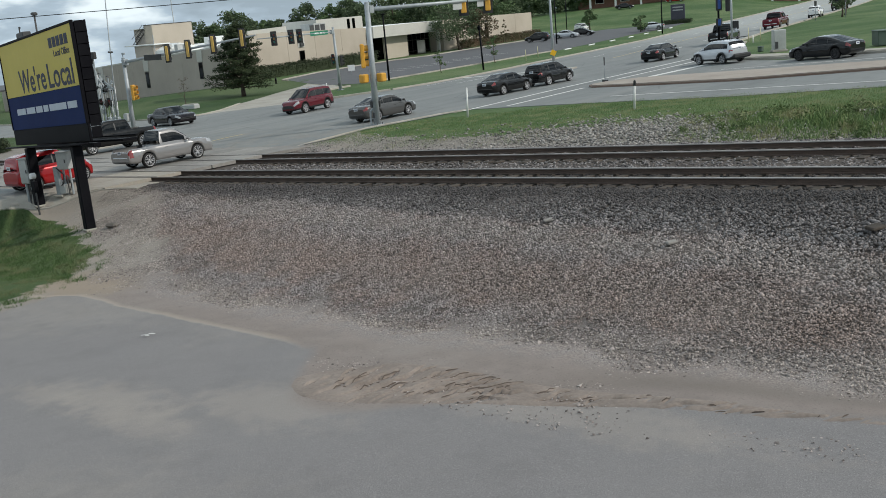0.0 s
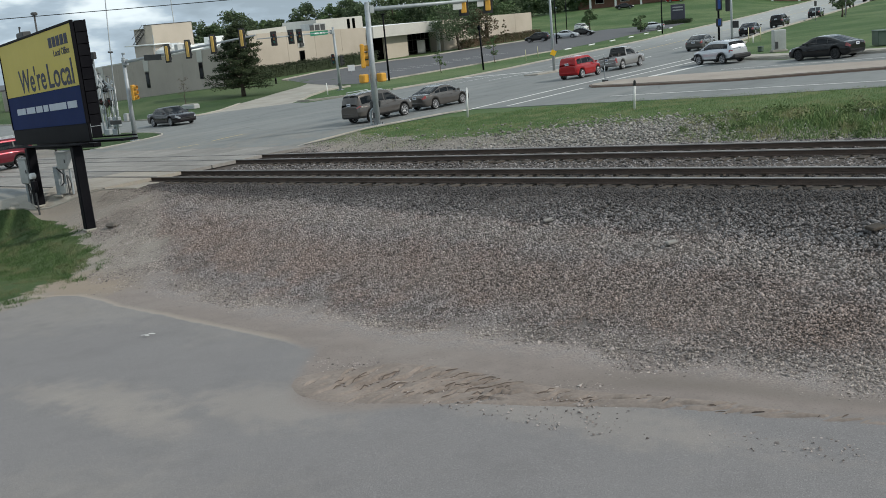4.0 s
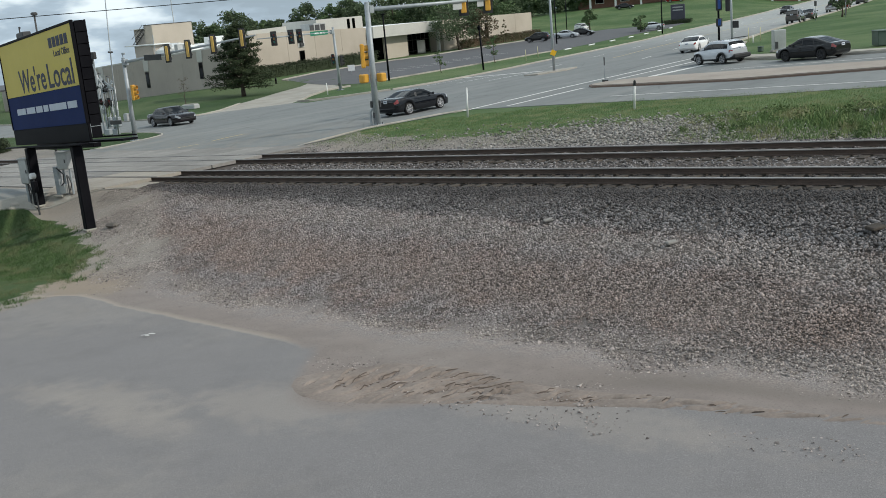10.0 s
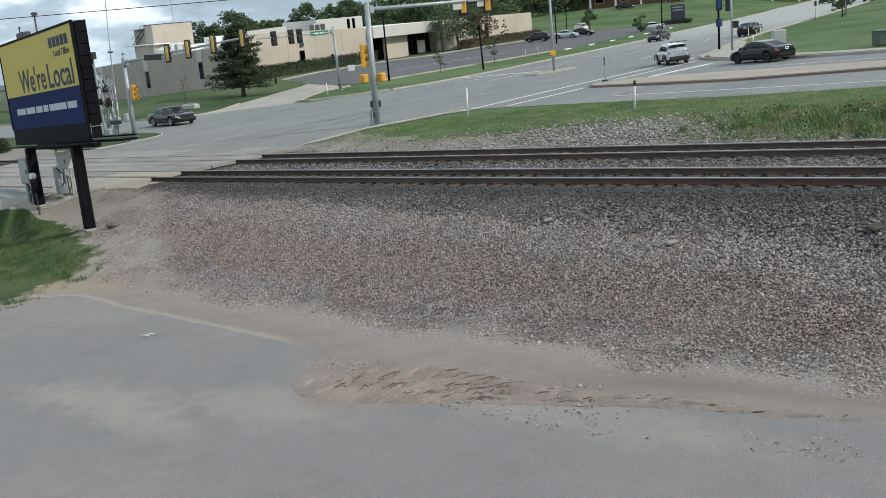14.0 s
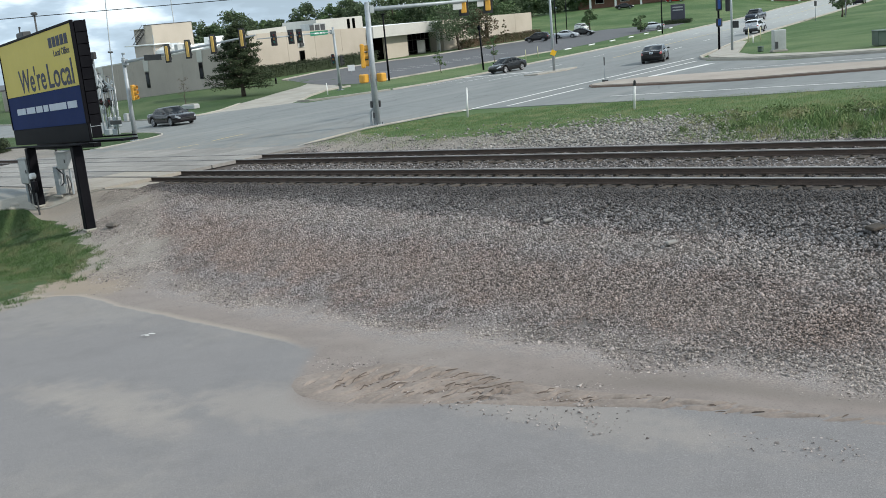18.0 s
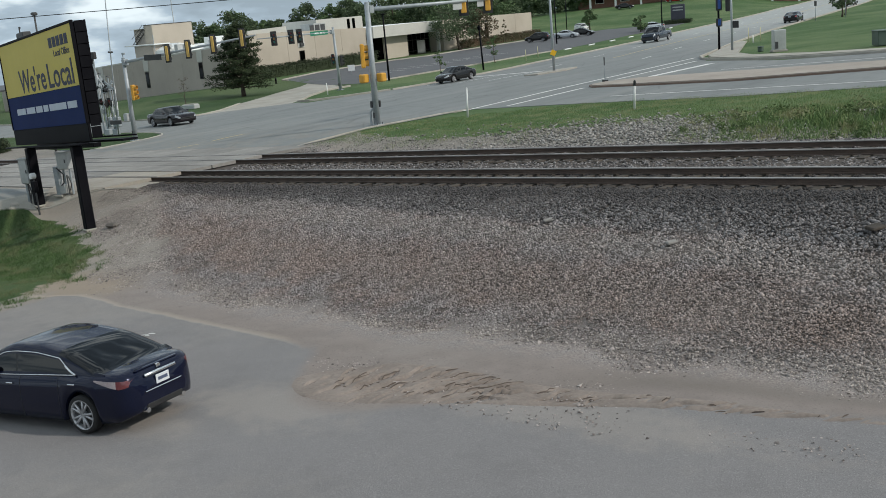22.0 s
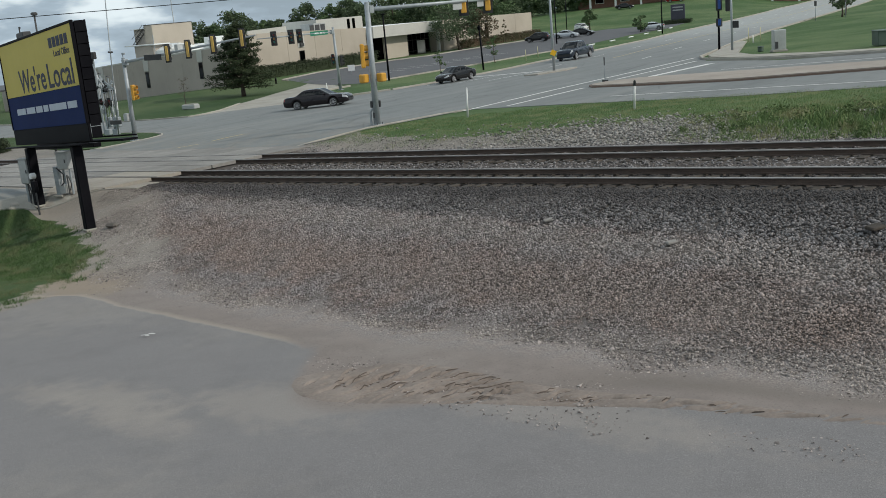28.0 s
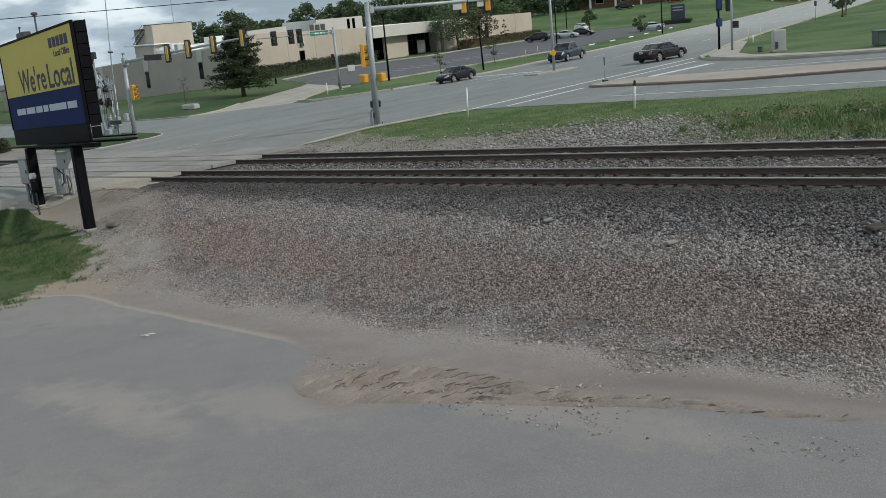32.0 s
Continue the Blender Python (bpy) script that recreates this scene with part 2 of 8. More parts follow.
def rubble_mat():
    m, nt, bs = shader("broken limestone rubble")
    geo = nt.nodes.new("ShaderNodeNewGeometry")
    f = noise_tex(nt, 9, 4, .7, geo.outputs["Position"])
    col = blend(nt, geo.outputs["Random Per Island"], (.10, .095, .088), (.43, .415, .39))
    nt.links.new(blend(nt, maths(nt, "MULTIPLY", f, .5), col, (.16, .14, .115)), bs.inputs["Base Color"])
    bs.inputs["Roughness"].default_value = .9
    bump(nt, bs, f, .5, .02)
    return m


RUBBLE = rubble_mat()


def ballast_mat():
    m, nt, bs = shader("crushed ballast stone")
    geo = nt.nodes.new("ShaderNodeNewGeometry")
    pos, rnd = geo.outputs["Position"], geo.outputs["Random Per Island"]
    sep = nt.nodes.new("ShaderNodeSeparateXYZ")
    nt.links.new(pos, sep.inputs[0])
    n1, n2 = noise_tex(nt, .30, 4, .6, pos), noise_tex(nt, .8, 4, .6, pos)
    jx = maths(nt, "ADD", sep.outputs[0], maths(nt, "MULTIPLY", maths(nt, "SUBTRACT", n1, .5), 5.0))
    jy = maths(nt, "ADD", sep.outputs[1], maths(nt, "MULTIPLY", maths(nt, "SUBTRACT", n1, .5), 2.6))

    def zone(value, lo, hi, top=1.0):
        r = nt.nodes.new("ShaderNodeMapRange")
        r.interpolation_type = "SMOOTHSTEP"
        nt.links.new(value, r.inputs["Value"])
        r.inputs["From Min"].default_value, r.inputs["From Max"].default_value, r.inputs["To Max"].default_value = lo, hi, top
        return r.outputs[0]

    def within(value, a, b, c, d, top=1.0):
        return maths(nt, "MULTIPLY", zone(value, a, b), maths(nt, "SUBTRACT", 1.0, zone(value, c, d)), 0) if top == 1.0 else \
            maths(nt, "MULTIPLY", maths(nt, "MULTIPLY", zone(value, a, b), maths(nt, "SUBTRACT", 1.0, zone(value, c, d))), top)
    skew = maths(nt, "POWER", rnd, 1.2)
    fresh = blend(nt, skew, (.042, .039, .039), (.315, .296, .290))
    grey = blend(nt, skew, (.118, .105, .101), (.445, .404, .388))
    pink = blend(nt, skew, (.122, .094, .084), (.445, .362, .328))
    tan = blend(nt, skew, (.21, .183, .164), (.53, .473, .428))
    col = blend(nt, maths(nt, "MULTIPLY", zone(n2, .44, .60), .85), grey, pink)
    up_shoulder = maths(nt, "ADD", maths(nt, "SUBTRACT", sep.outputs[1], course(nt, sep.outputs[0], SHOULDER)), maths(nt, "MULTIPLY", maths(nt, "SUBTRACT", n2, .5), 1.5))
    trod = blend(nt, skew, (.155, .137, .126), (.455, .408, .378))
    rust = blend(nt, skew, (.14, .104, .086), (.42, .335, .29))
    col = blend(nt, within(up_shoulder, -4.6, -3.0, -2.4, -1.0, .60), col, rust)       # rust-coloured band along the bank
    col = blend(nt, within(up_shoulder, -1.3, -.85, -.25, .1, .7), col, trod)           # pale trodden line above it
    col = blend(nt, zone(up_shoulder, -.1, .35, .92), col, fresh)                      # clean crushed stone on the shoulder
    up_bank = maths(nt, "ADD", maths(nt, "SUBTRACT", sep.outputs[1], course(nt, sep.outputs[0], BALLAST_EDGE)), maths(nt, "MULTIPLY", maths(nt, "SUBTRACT", n1, .5), 1.2))
    col = blend(nt, maths(nt, "SUBTRACT", 1.0, zone(up_bank, -.5, .2)), col, tan)
    # oil and brake dust blacken the stones between and beside the rails
    col = blend(nt, within(jy, 19.9, 22.2, 24.6, 25.6, .76), col, (.035, .031, .030))
    # soil lies between the stones in patches a hand or two wide
    col = blend(nt, maths(nt, "MULTIPLY", zone(noise_tex(nt, 2.6, 4, .7, pos), .52, .66), .42), col, (.062, .052, .046))
    nt.links.new(col, bs.inputs["Base Color"])
    bs.inputs["Roughness"].default_value = .9
    bump(nt, bs, noise_tex(nt, 60, 2, .6, pos), .4, .004)
    return m


def yard_mat():
    """Old grey paving that runs out under pale dust, dirt and gravel."""
    m, nt, bs = shader("dusty paving and gravel")
    pos = where(nt)
    sep = nt.nodes.new("ShaderNodeSeparateXYZ")
    nt.links.new(pos, sep.inputs[0])
    px, py = sep.outputs[0], sep.outputs[1]
    n1, n2, n3 = noise_tex(nt, .35, 5, .62, pos), noise_tex(nt, 2.2, 5, .6, pos), noise_tex(nt, 38, 3, .7, pos)
    n4 = noise_tex(nt, .12, 3, .5, pos)

    def band(value, lo, hi):
        r = nt.nodes.new("ShaderNodeMapRange")
        r.interpolation_type = "SMOOTHSTEP"
        nt.links.new(value, r.inputs["Value"])
        r.inputs["From Min"].default_value, r.inputs["From Max"].default_value = lo, hi
        return r.outputs[0]

    asphalt = blend(nt, n1, (.182, .173, .172), (.222, .212, .210))
    asphalt = blend(nt, maths(nt, "MULTIPLY", band(n3, .50, .66), .5), asphalt, (.325, .312, .305))
    asphalt = blend(nt, maths(nt, "MULTIPLY", band(noise_tex(nt, 60, 2, .8, pos), .54, .66), .6), asphalt, (.105, .10, .097))
    asphalt = blend(nt, maths(nt, "MULTIPLY", band(noise_tex(nt, .8, 5, .7, pos), .46, .68), .30), asphalt, (.152, .143, .142))
    dust = blend(nt, n2, (.27, .245, .215), (.335, .305, .268))
    # dust lies in broad soft patches on the paving
    col = blend(nt, maths(nt, "MULTIPLY", band(maths(nt, "ADD", n4, maths(nt, "MULTIPLY", n2, .35)), .64, .92), .35), asphalt, dust)
    # pale fans of washed-out dust on the open paving
    for cx_, cy_, kx, ky, amount in ((-17.0, 8.6, .36, .95, .5), (-18.6, 8.2, .5, 1.6, .4), (-15.4, 8.3, .45, 1.5, .35), (-13.4, 9.9, .45, .95, .45), (-9.2, 11.9, .20, 1.25, .42)):
        ex = maths(nt, "MULTIPLY", maths(nt, "SUBTRACT", px, cx_), kx)
        ey = maths(nt, "MULTIPLY", maths(nt, "SUBTRACT", py, cy_), ky)
        fan = maths(nt, "SQRT", maths(nt, "ADD", maths(nt, "MULTIPLY", ex, ex), maths(nt, "MULTIPLY", ey, ey)))
        fan = maths(nt, "ADD", fan, maths(nt, "MULTIPLY", maths(nt, "SUBTRACT", n1, .5), 1.6))
        fan = maths(nt, "ADD", fan, maths(nt, "MULTIPLY", maths(nt, "SUBTRACT", n2, .5), 1.5))
        col = blend(nt, maths(nt, "MULTIPLY", maths(nt, "SUBTRACT", 1.0, band(fan, .25, 1.10)), amount), col, (.318, .285, .252))
    # past the edge of the paving: dirt, then fine pale gravel, then the dark bed of the ballast
    off = maths(nt, "ADD", maths(nt, "SUBTRACT", py, course(nt, px, PAVING_EDGE)), maths(nt, "MULTIPLY", maths(nt, "SUBTRACT", n2, .5), .22))
    crisp = maths(nt, "MAXIMUM", band(off, -.02, .12), 0.0)
    loose = band(maths(nt, "ADD", off, maths(nt, "MULTIPLY", maths(nt, "SUBTRACT", n1, .5), .8)), -.15, .45)
    dirt_f = blend(nt, band(px, -16.4, -15.2), crisp, loose)
    dirt_f = maths(nt, "MAXIMUM", dirt_f, maths(nt, "SUBTRACT", 1.0, band(maths(nt, "ADD", px, n2), -27.4, -26.8)))
    grit = noise_tex(nt, 22, 3, .7, pos)
    dirt = blend(nt, n2, (.182, .154, .138), (.272, .234, .212))
    dirt = blend(nt, maths(nt, "MULTIPLY", band(n1, .45, .68), .7), dirt, (.262, .232, .210))
    dirt = blend(nt, maths(nt, "MULTIPLY", band(grit, .54, .66), .45), dirt, (.115, .10, .088))
    col = blend(nt, dirt_f, col, dirt)
    # a darker, damp strip of soil below the gravel on the east side
    damp = maths(nt, "MULTIPLY", maths(nt, "MULTIPLY", band(off, .5, 1.0), maths(nt, "SUBTRACT", 1.0, band(off, 1.5, 2.3))), maths(nt, "MULTIPLY", band(px, -11.5, -7.5), .6))
    col = blend(nt, damp, col, (.155, .133, .115))
    up_bank = maths(nt, "ADD", maths(nt, "SUBTRACT", py, course(nt, px, BALLAST_EDGE)), maths(nt, "MULTIPLY", maths(nt, "SUBTRACT", n1, .5), 1.2))
    gravel = blend(nt, band(n3, .40, .60), (.125, .112, .106), (.345, .312, .295))
    gravel = blend(nt, band(n2, .40, .62), gravel, blend(nt, band(grit, .4, .6), (.175, .150, .137), (.33, .287, .262)))
    col = blend(nt, maths(nt, "MULTIPLY", band(up_bank, -1.9, -.8), .9), col, gravel)
    # fine tan gravel and bare earth towards the crossing
    west = maths(nt, "SUBTRACT", 1.0, band(maths(nt, "ADD", px, maths(nt, "MULTIPLY", n1, 5.0)), -27.0, -22.5))
    tan = blend(nt, band(n3, .38, .62), (.170, .150, .130), (.375, .338, .295))
    tan = blend(nt, maths(nt, "MULTIPLY", band(n1, .45, .62), .8), tan, (.285, .248, .208))
    col = blend(nt, maths(nt, "MULTIPLY", west, maths(nt, "MULTIPLY", dirt_f, maths(nt, "SUBTRACT", 1.0, band(py, 22.6, 23.4)))), col, tan)
    ox, oy = maths(nt, "MULTIPLY", maths(nt, "ADD", px, 28.4), .34), maths(nt, "MULTIPLY", maths(nt, "ADD", py, -14.2), .62)
    ochre = maths(nt, "ADD", maths(nt, "SQRT", maths(nt, "ADD", maths(nt, "MULTIPLY", ox, ox), maths(nt, "MULTIPLY", oy, oy))), maths(nt, "MULTIPLY", maths(nt, "SUBTRACT", n2, .5), 1.0))
    ochre = maths(nt, "MULTIPLY", maths(nt, "SUBTRACT", 1.0, band(ochre, .35, 1.15)), maths(nt, "MULTIPLY", dirt_f, .75))
    col = blend(nt, ochre, col, blend(nt, n3, (.215, .168, .125), (.345, .282, .215)))
    # bed coloured near black to paint in the shade of gaps between stones
    bed = maths(nt, "MULTIPLY", band(maths(nt, "ADD", up_bank, maths(nt, "MULTIPLY", maths(nt, "SUBTRACT", n2, .5), 1.4)), -.7, 1.3), maths(nt, "SUBTRACT", 1.0, band(py, 30.2, 31.2)))
    col = blend(nt, maths(nt, "MULTIPLY", bed, .95), col, blend(nt, n3, (.045, .038, .033), (.115, .096, .084)))
    far_dirt = band(maths(nt, "ADD", py, n2), 31.6, 32.6)
    col = blend(nt, far_dirt, col, blend(nt, n2, (.165, .148, .126), (.300, .272, .236)))
    # a thin pale rim of washed sand along the paving's edge
    rim = maths(nt, "MULTIPLY", band(off, -.06, .03), maths(nt, "SUBTRACT", 1.0, band(maths(nt, "ADD", off, maths(nt, "MULTIPLY", n1, .3)), .18, .42)))
    rim = maths(nt, "MULTIPLY", rim, maths(nt, "SUBTRACT", 1.0, band(px, -17.5, -15.5)))
    col = blend(nt, maths(nt, "MULTIPLY", rim, .42), col, (.43, .37, .30))
    nt.links.new(col, bs.inputs["Base Color"])
    bs.inputs["Roughness"].default_value = .9
    bs.inputs["Specular IOR Level"].default_value = .3
    h = maths(nt, "ADD", n3, maths(nt, "MULTIPLY", n2, 1.5))
    bump(nt, bs, h, .5, .014)
    return m


def grass_mat(name="mown grass", k=1.0):
    m, nt, bs = shader(name)
    pos = where(nt)
    n1, n2, n3 = noise_tex(nt, .09, 4, .6, pos), noise_tex(nt, .9, 4, .65, pos), noise_tex(nt, 14, 3, .7, pos)
    col = blend(nt, n2, (.026 * k, .052 * k, .017 * k), (.050 * k, .088 * k, .032 * k))
    col = blend(nt, ramp(nt, n1, .42, .62), col, (.076 * k, .104 * k, .045 * k))
    col = blend(nt, maths(nt, "MULTIPLY", ramp(nt, n3, .5, .75), .5), col, (.03, .055, .014))
    nt.links.new(col, bs.inputs["Base Color"])
    bs.inputs["Roughness"].default_value = .9
    bs.inputs["Specular IOR Level"].default_value = .2
    bump(nt, bs, maths(nt, "ADD", n3, n2), .7, .05)
    return m


def road_mat(name, a, b, crack=.5, dark=(.09, .09, .088), sunlit_far=None):
    m, nt, bs = shader(name)
    pos = where(nt)
    mp = nt.nodes.new("ShaderNodeMapping")
    mp.inputs["Scale"].default_value = (1.0, .12, 1.0)
    nt.links.new(pos, mp.inputs["Vector"])
    n1, n2, n3 = noise_tex(nt, .16, 4, .6, pos), noise_tex(nt, .55, 4, .6, mp.outputs[0]), noise_tex(nt, 30, 3, .7, pos)
    col = blend(nt, n1, a, b)
    col = blend(nt, maths(nt, "MULTIPLY", ramp(nt, n2, .48, .70), .45), col, dark)          # wheel and oil tracks along the lanes
    vor = nt.nodes.new("ShaderNodeTexVoronoi")
    vor.feature = "DISTANCE_TO_EDGE"
    vor.inputs["Scale"].default_value = .17
    nt.links.new(pos, vor.inputs["Vector"])
    seam = ramp(nt, vor.outputs["Distance"], .0, .012, (1, 1, 1), (0, 0, 0))
    col = blend(nt, maths(nt, "MULTIPLY", seam, crack), col, (.05, .05, .05))
    if sunlit_far:
        sep = nt.nodes.new("ShaderNodeSeparateXYZ")
        nt.links.new(pos, sep.inputs[0])
        r = nt.nodes.new("ShaderNodeMapRange")
        r.interpolation_type = "SMOOTHSTEP"
        nt.links.new(maths(nt, "ADD", sep.outputs[1], maths(nt, "MULTIPLY", n1, 20.0)), r.inputs["Value"])
        r.inputs["From Min"].default_value, r.inputs["From Max"].default_value, r.inputs["To Max"].default_value = 92, 160, .85
        # paler tone up the far road paints in the sunlight lying there
        col = blend(nt, r.outputs[0], col, sunlit_far)
        # blotches of old repairs, and sand tracked off the crossing
        n4 = noise_tex(nt, 1.1, 5, .7, pos)
        col = blend(nt, maths(nt, "MULTIPLY", ramp(nt, n4, .50, .66), .32), col, dark)
        col = blend(nt, maths(nt, "MULTIPLY", ramp(nt, noise_tex(nt, .45, 5, .65, mp.outputs[0]), .50, .66), .30), col, (.30, .295, .275))
        d = nt.nodes.new("ShaderNodeMapRange")
        nt.links.new(sep.outputs[1], d.inputs["Value"])
        d.inputs["From Min"].default_value, d.inputs["From Max"].default_value, d.inputs["To Min"].default_value, d.inputs["To Max"].default_value = 30, 44, 1.0, 0.0
        col = blend(nt, maths(nt, "MULTIPLY", maths(nt, "MULTIPLY", d.outputs[0], ramp(nt, noise_tex(nt, .6, 5, .7, pos), .42, .62)), .6), col, (.285, .25, .20))
    nt.links.new(blend(nt, maths(nt, "MULTIPLY", n3, .25), col, a), bs.inputs["Base Color"])
    bs.inputs["Roughness"].default_value = .85
    bump(nt, bs, n3, .3, .006)
    return m


BALLAST = ballast_mat()
GRAVEL = foliage("mixed gravel", (.085, .072, .066), (.44, .388, .36))
YARD = yard_mat()
GRASS = grass_mat("mown grass", 1.1)
ROUGH_GRASS = grass_mat("rough pale grass", 1.6)
ROAD = road_mat("worn concrete road", (.156, .166, .163), (.236, .247, .242), .35, (.105, .111, .110), (.40, .415, .40))
LOT = road_mat("dark asphalt car park", (.078, .080, .085), (.11, .112, .118), .3, (.06, .061, .065))


# ---------------------------------------------------------------- mesh helpers
class Shape:
    """Collects faces for one mesh."""

    def __init__(self):
        self.v, self.f = [], []

    def add(self, verts, faces):
        n = len(self.v)
        self.v += [tuple(p) for p in verts]
        self.f += [tuple(n + i for i in f) for f in faces]
        return self

    def box(self, c, s, m=None, chamfer=0.0):
        """A box of size s about c, its upright and level edges cut off by chamfer."""
        x, y, z = (k / 2 for k in s)
        k = min(chamfer, x * .9, y * .9, z * .9)
        if k <= 0:
            vs = [(a * x, b * y, d * z) for d in (-1, 1) for b in (-1, 1) for a in (-1, 1)]
            fs = [(0, 2, 3, 1), (4, 5, 7, 6), (0, 1, 5, 4), (2, 6, 7, 3), (0, 4, 6, 2), (1, 3, 7, 5)]
        else:
            ring = [(x - k, -y), (x, -y + k), (x, y - k), (x - k, y), (-x + k, y), (-x, y - k), (-x, -y + k), (-x + k, -y)]
            inner = [(a * (1 - k / x), b * (1 - k / y)) for a, b in ring]
            vs = [(*p, -z) for p in inner] + [(*p, -z + k) for p in ring] + [(*p, z - k) for p in ring] + [(*p, z) for p in inner]
            fs = [tuple(range(7, -1, -1)), tuple(range(24, 32))]
            fs += [(r * 8 + i, r * 8 + (i + 1) % 8, (r + 1) * 8 + (i + 1) % 8, (r + 1) * 8 + i) for r in range(3) for i in range(8)]
        vs = [Vector(p) for p in vs]
        if m:
            vs = [m @ p for p in vs]
        return self.add([p + Vector(c) for p in vs], fs)

    def rod(self, a, b, ra, rb=None, n=10, caps=True):
        a, b = Vector(a), Vector(b)
        rb = ra if rb is None else rb
        d = (b - a).normalized()
        s = d.orthogonal().normalized()
        t = d.cross(s)
        ring = [(math.cos(2 * math.pi * i / n), math.sin(2 * math.pi * i / n)) for i in range(n)]
        vs = [a + (s * c + t * e) * ra for c, e in ring] + [b + (s * c + t * e) * rb for c, e in ring]
        fs = [(i, (i + 1) % n, n + (i + 1) % n, n + i) for i in range(n)]
        if caps:
            fs += [tuple(range(n - 1, -1, -1)), tuple(range(n, 2 * n))]
        return self.add(vs, fs)

    def lathe(self, profile, n=24, m=None):
        """Turns (radius, height) pairs about z."""
        vs, fs = [], []
        for r, z in profile:
            for i in range(n):
                a = 2 * math.pi * i / n
                p = Vector((r * math.cos(a), r * math.sin(a), z))
                vs.append(m @ p if m else p)
        for j in range(len(profile) - 1):
            fs += [(j * n + i, j * n + (i + 1) % n, (j + 1) * n + (i + 1) % n, (j + 1) * n + i) for i in range(n)]
        return self.add(vs, fs)

    def prism(self, outline, depth, m=None):
        """An outline in x and z, given thickness in y."""
        n = len(outline)
        vs = [Vector((x, -depth / 2, z)) for x, z in outline] + [Vector((x, depth / 2, z)) for x, z in outline]
        fs = [tuple(range(n)), tuple(range(2 * n - 1, n - 1, -1))] + [(i, n + i, n + (i + 1) % n, (i + 1) % n) for i in range(n)]
        return self.add([m @ p for p in vs] if m else vs, fs)

    def mesh(self, name, material, smooth=False):
        me = bpy.data.meshes.new(name)
        me.from_pydata(self.v, [], self.f)
        me.materials.append(material)
        if smooth:
            me.polygons.foreach_set("use_smooth", [True] * len(me.polygons))
        me.update()
        return me


def part(name, shape, material, parent, label="", smooth=False):
    ob = new(name, shape.mesh(name, material, smooth) if isinstance(shape, Shape) else shape)
    ob.parent = parent
    if label:
        ob["label"] = label
    return ob


def thing(name, label, category, m=None, group=""):
    ob = new(name)
    ob.empty_display_size = .3
    if m is not None:
        ob.matrix_world = m
    return tagged(ob, label, category, group)


def on_land(x, y, dz=0.0, rz=0.0):
    return pose(x, y, land(x, y) + dz, 0, 0, rz)


def steps(a, b, s):
    n = max(1, round((b - a) / s))
    return [a + (b - a) * i / n for i in range(n + 1)]


def fast_mesh(name, verts, tris, material):
    """A large mesh of triangles from arrays."""
    me = bpy.data.meshes.new(name)
    me.vertices.add(len(verts))
    me.vertices.foreach_set("co", np.asarray(verts, dtype=np.float32).ravel())
    nf = len(tris)
    me.loops.add(nf * 3)
    me.polygons.add(nf)
    me.loops.foreach_set("vertex_index", np.asarray(tris, dtype=np.int32).ravel())
    me.polygons.foreach_set("loop_start", np.arange(0, nf * 3, 3, dtype=np.int32))
    me.materials.append(material)
    me.update(calc_edges=True)
    return me


land_of = np.vectorize(land)


def plate(name, outline, dz, material, label, category, step=1.0, kind="structure", thick=0.0):
    """A flat sheet on the ground inside an outline, laid on the lie of the land; thick: how far its edge reaches down."""
    bm = bmesh.new()
    face = bm.faces.new([bm.verts.new((x, y, 0)) for x, y in outline])
    xs, ys = [p[0] for p in outline], [p[1] for p in outline]
    for axis, lo, hi in (((1, 0, 0), min(xs), max(xs)), ((0, 1, 0), min(ys), max(ys))):
        for c in steps(lo, hi, step)[1:-1]:
            bmesh.ops.bisect_plane(bm, geom=bm.verts[:] + bm.edges[:] + bm.faces[:], plane_co=Vector(axis) * c, plane_no=axis)
    if thick:
        rim = [e for e in bm.edges if e.is_boundary]
        out = bmesh.ops.extrude_edge_only(bm, edges=rim)["geom"]
        low = {v for v in out if isinstance(v, bmesh.types.BMVert)}
    else:
        low = set()
    for v in bm.verts:
        v.co.z = land(v.co.x, v.co.y) + dz - (thick if v in low else 0)
    bmesh.ops.recalc_face_normals(bm, faces=bm.faces[:])
    if sum(f.normal.z for f in bm.faces) < 0:
        bmesh.ops.reverse_faces(bm, faces=bm.faces[:])
    me = bpy.data.meshes.new(name)
    bm.to_mesh(me)
    bm.free()
    me.materials.append(material)
    return tagged(new(name, me), label, category, "", kind)


# ---------------------------------------------------------------- ground and roads
VERGE = ((11.0, -27.7), (12.3, -28.1), (13.8, -28.9), (15, -29.5), (16.4, -30.6), (17.2, -32.8), (18.1, -35.3), (18.6, -38.1))       # ragged edge of the grass by the billboard


def churn(x, y):
    """Unevenness of the bare ground."""
    if not (-38 < x < 4 and 9 < y < 34):
        return 0.0
    z = ease(9, 11, y) * ease(34, 31, y) * .035 * noise.fractal(Vector((x * .5, y * .5, 0)), 1, 2, 3)
    return z + .03 * ease(12.1, 13.0, y) * ease(15.5, 13.4, y)


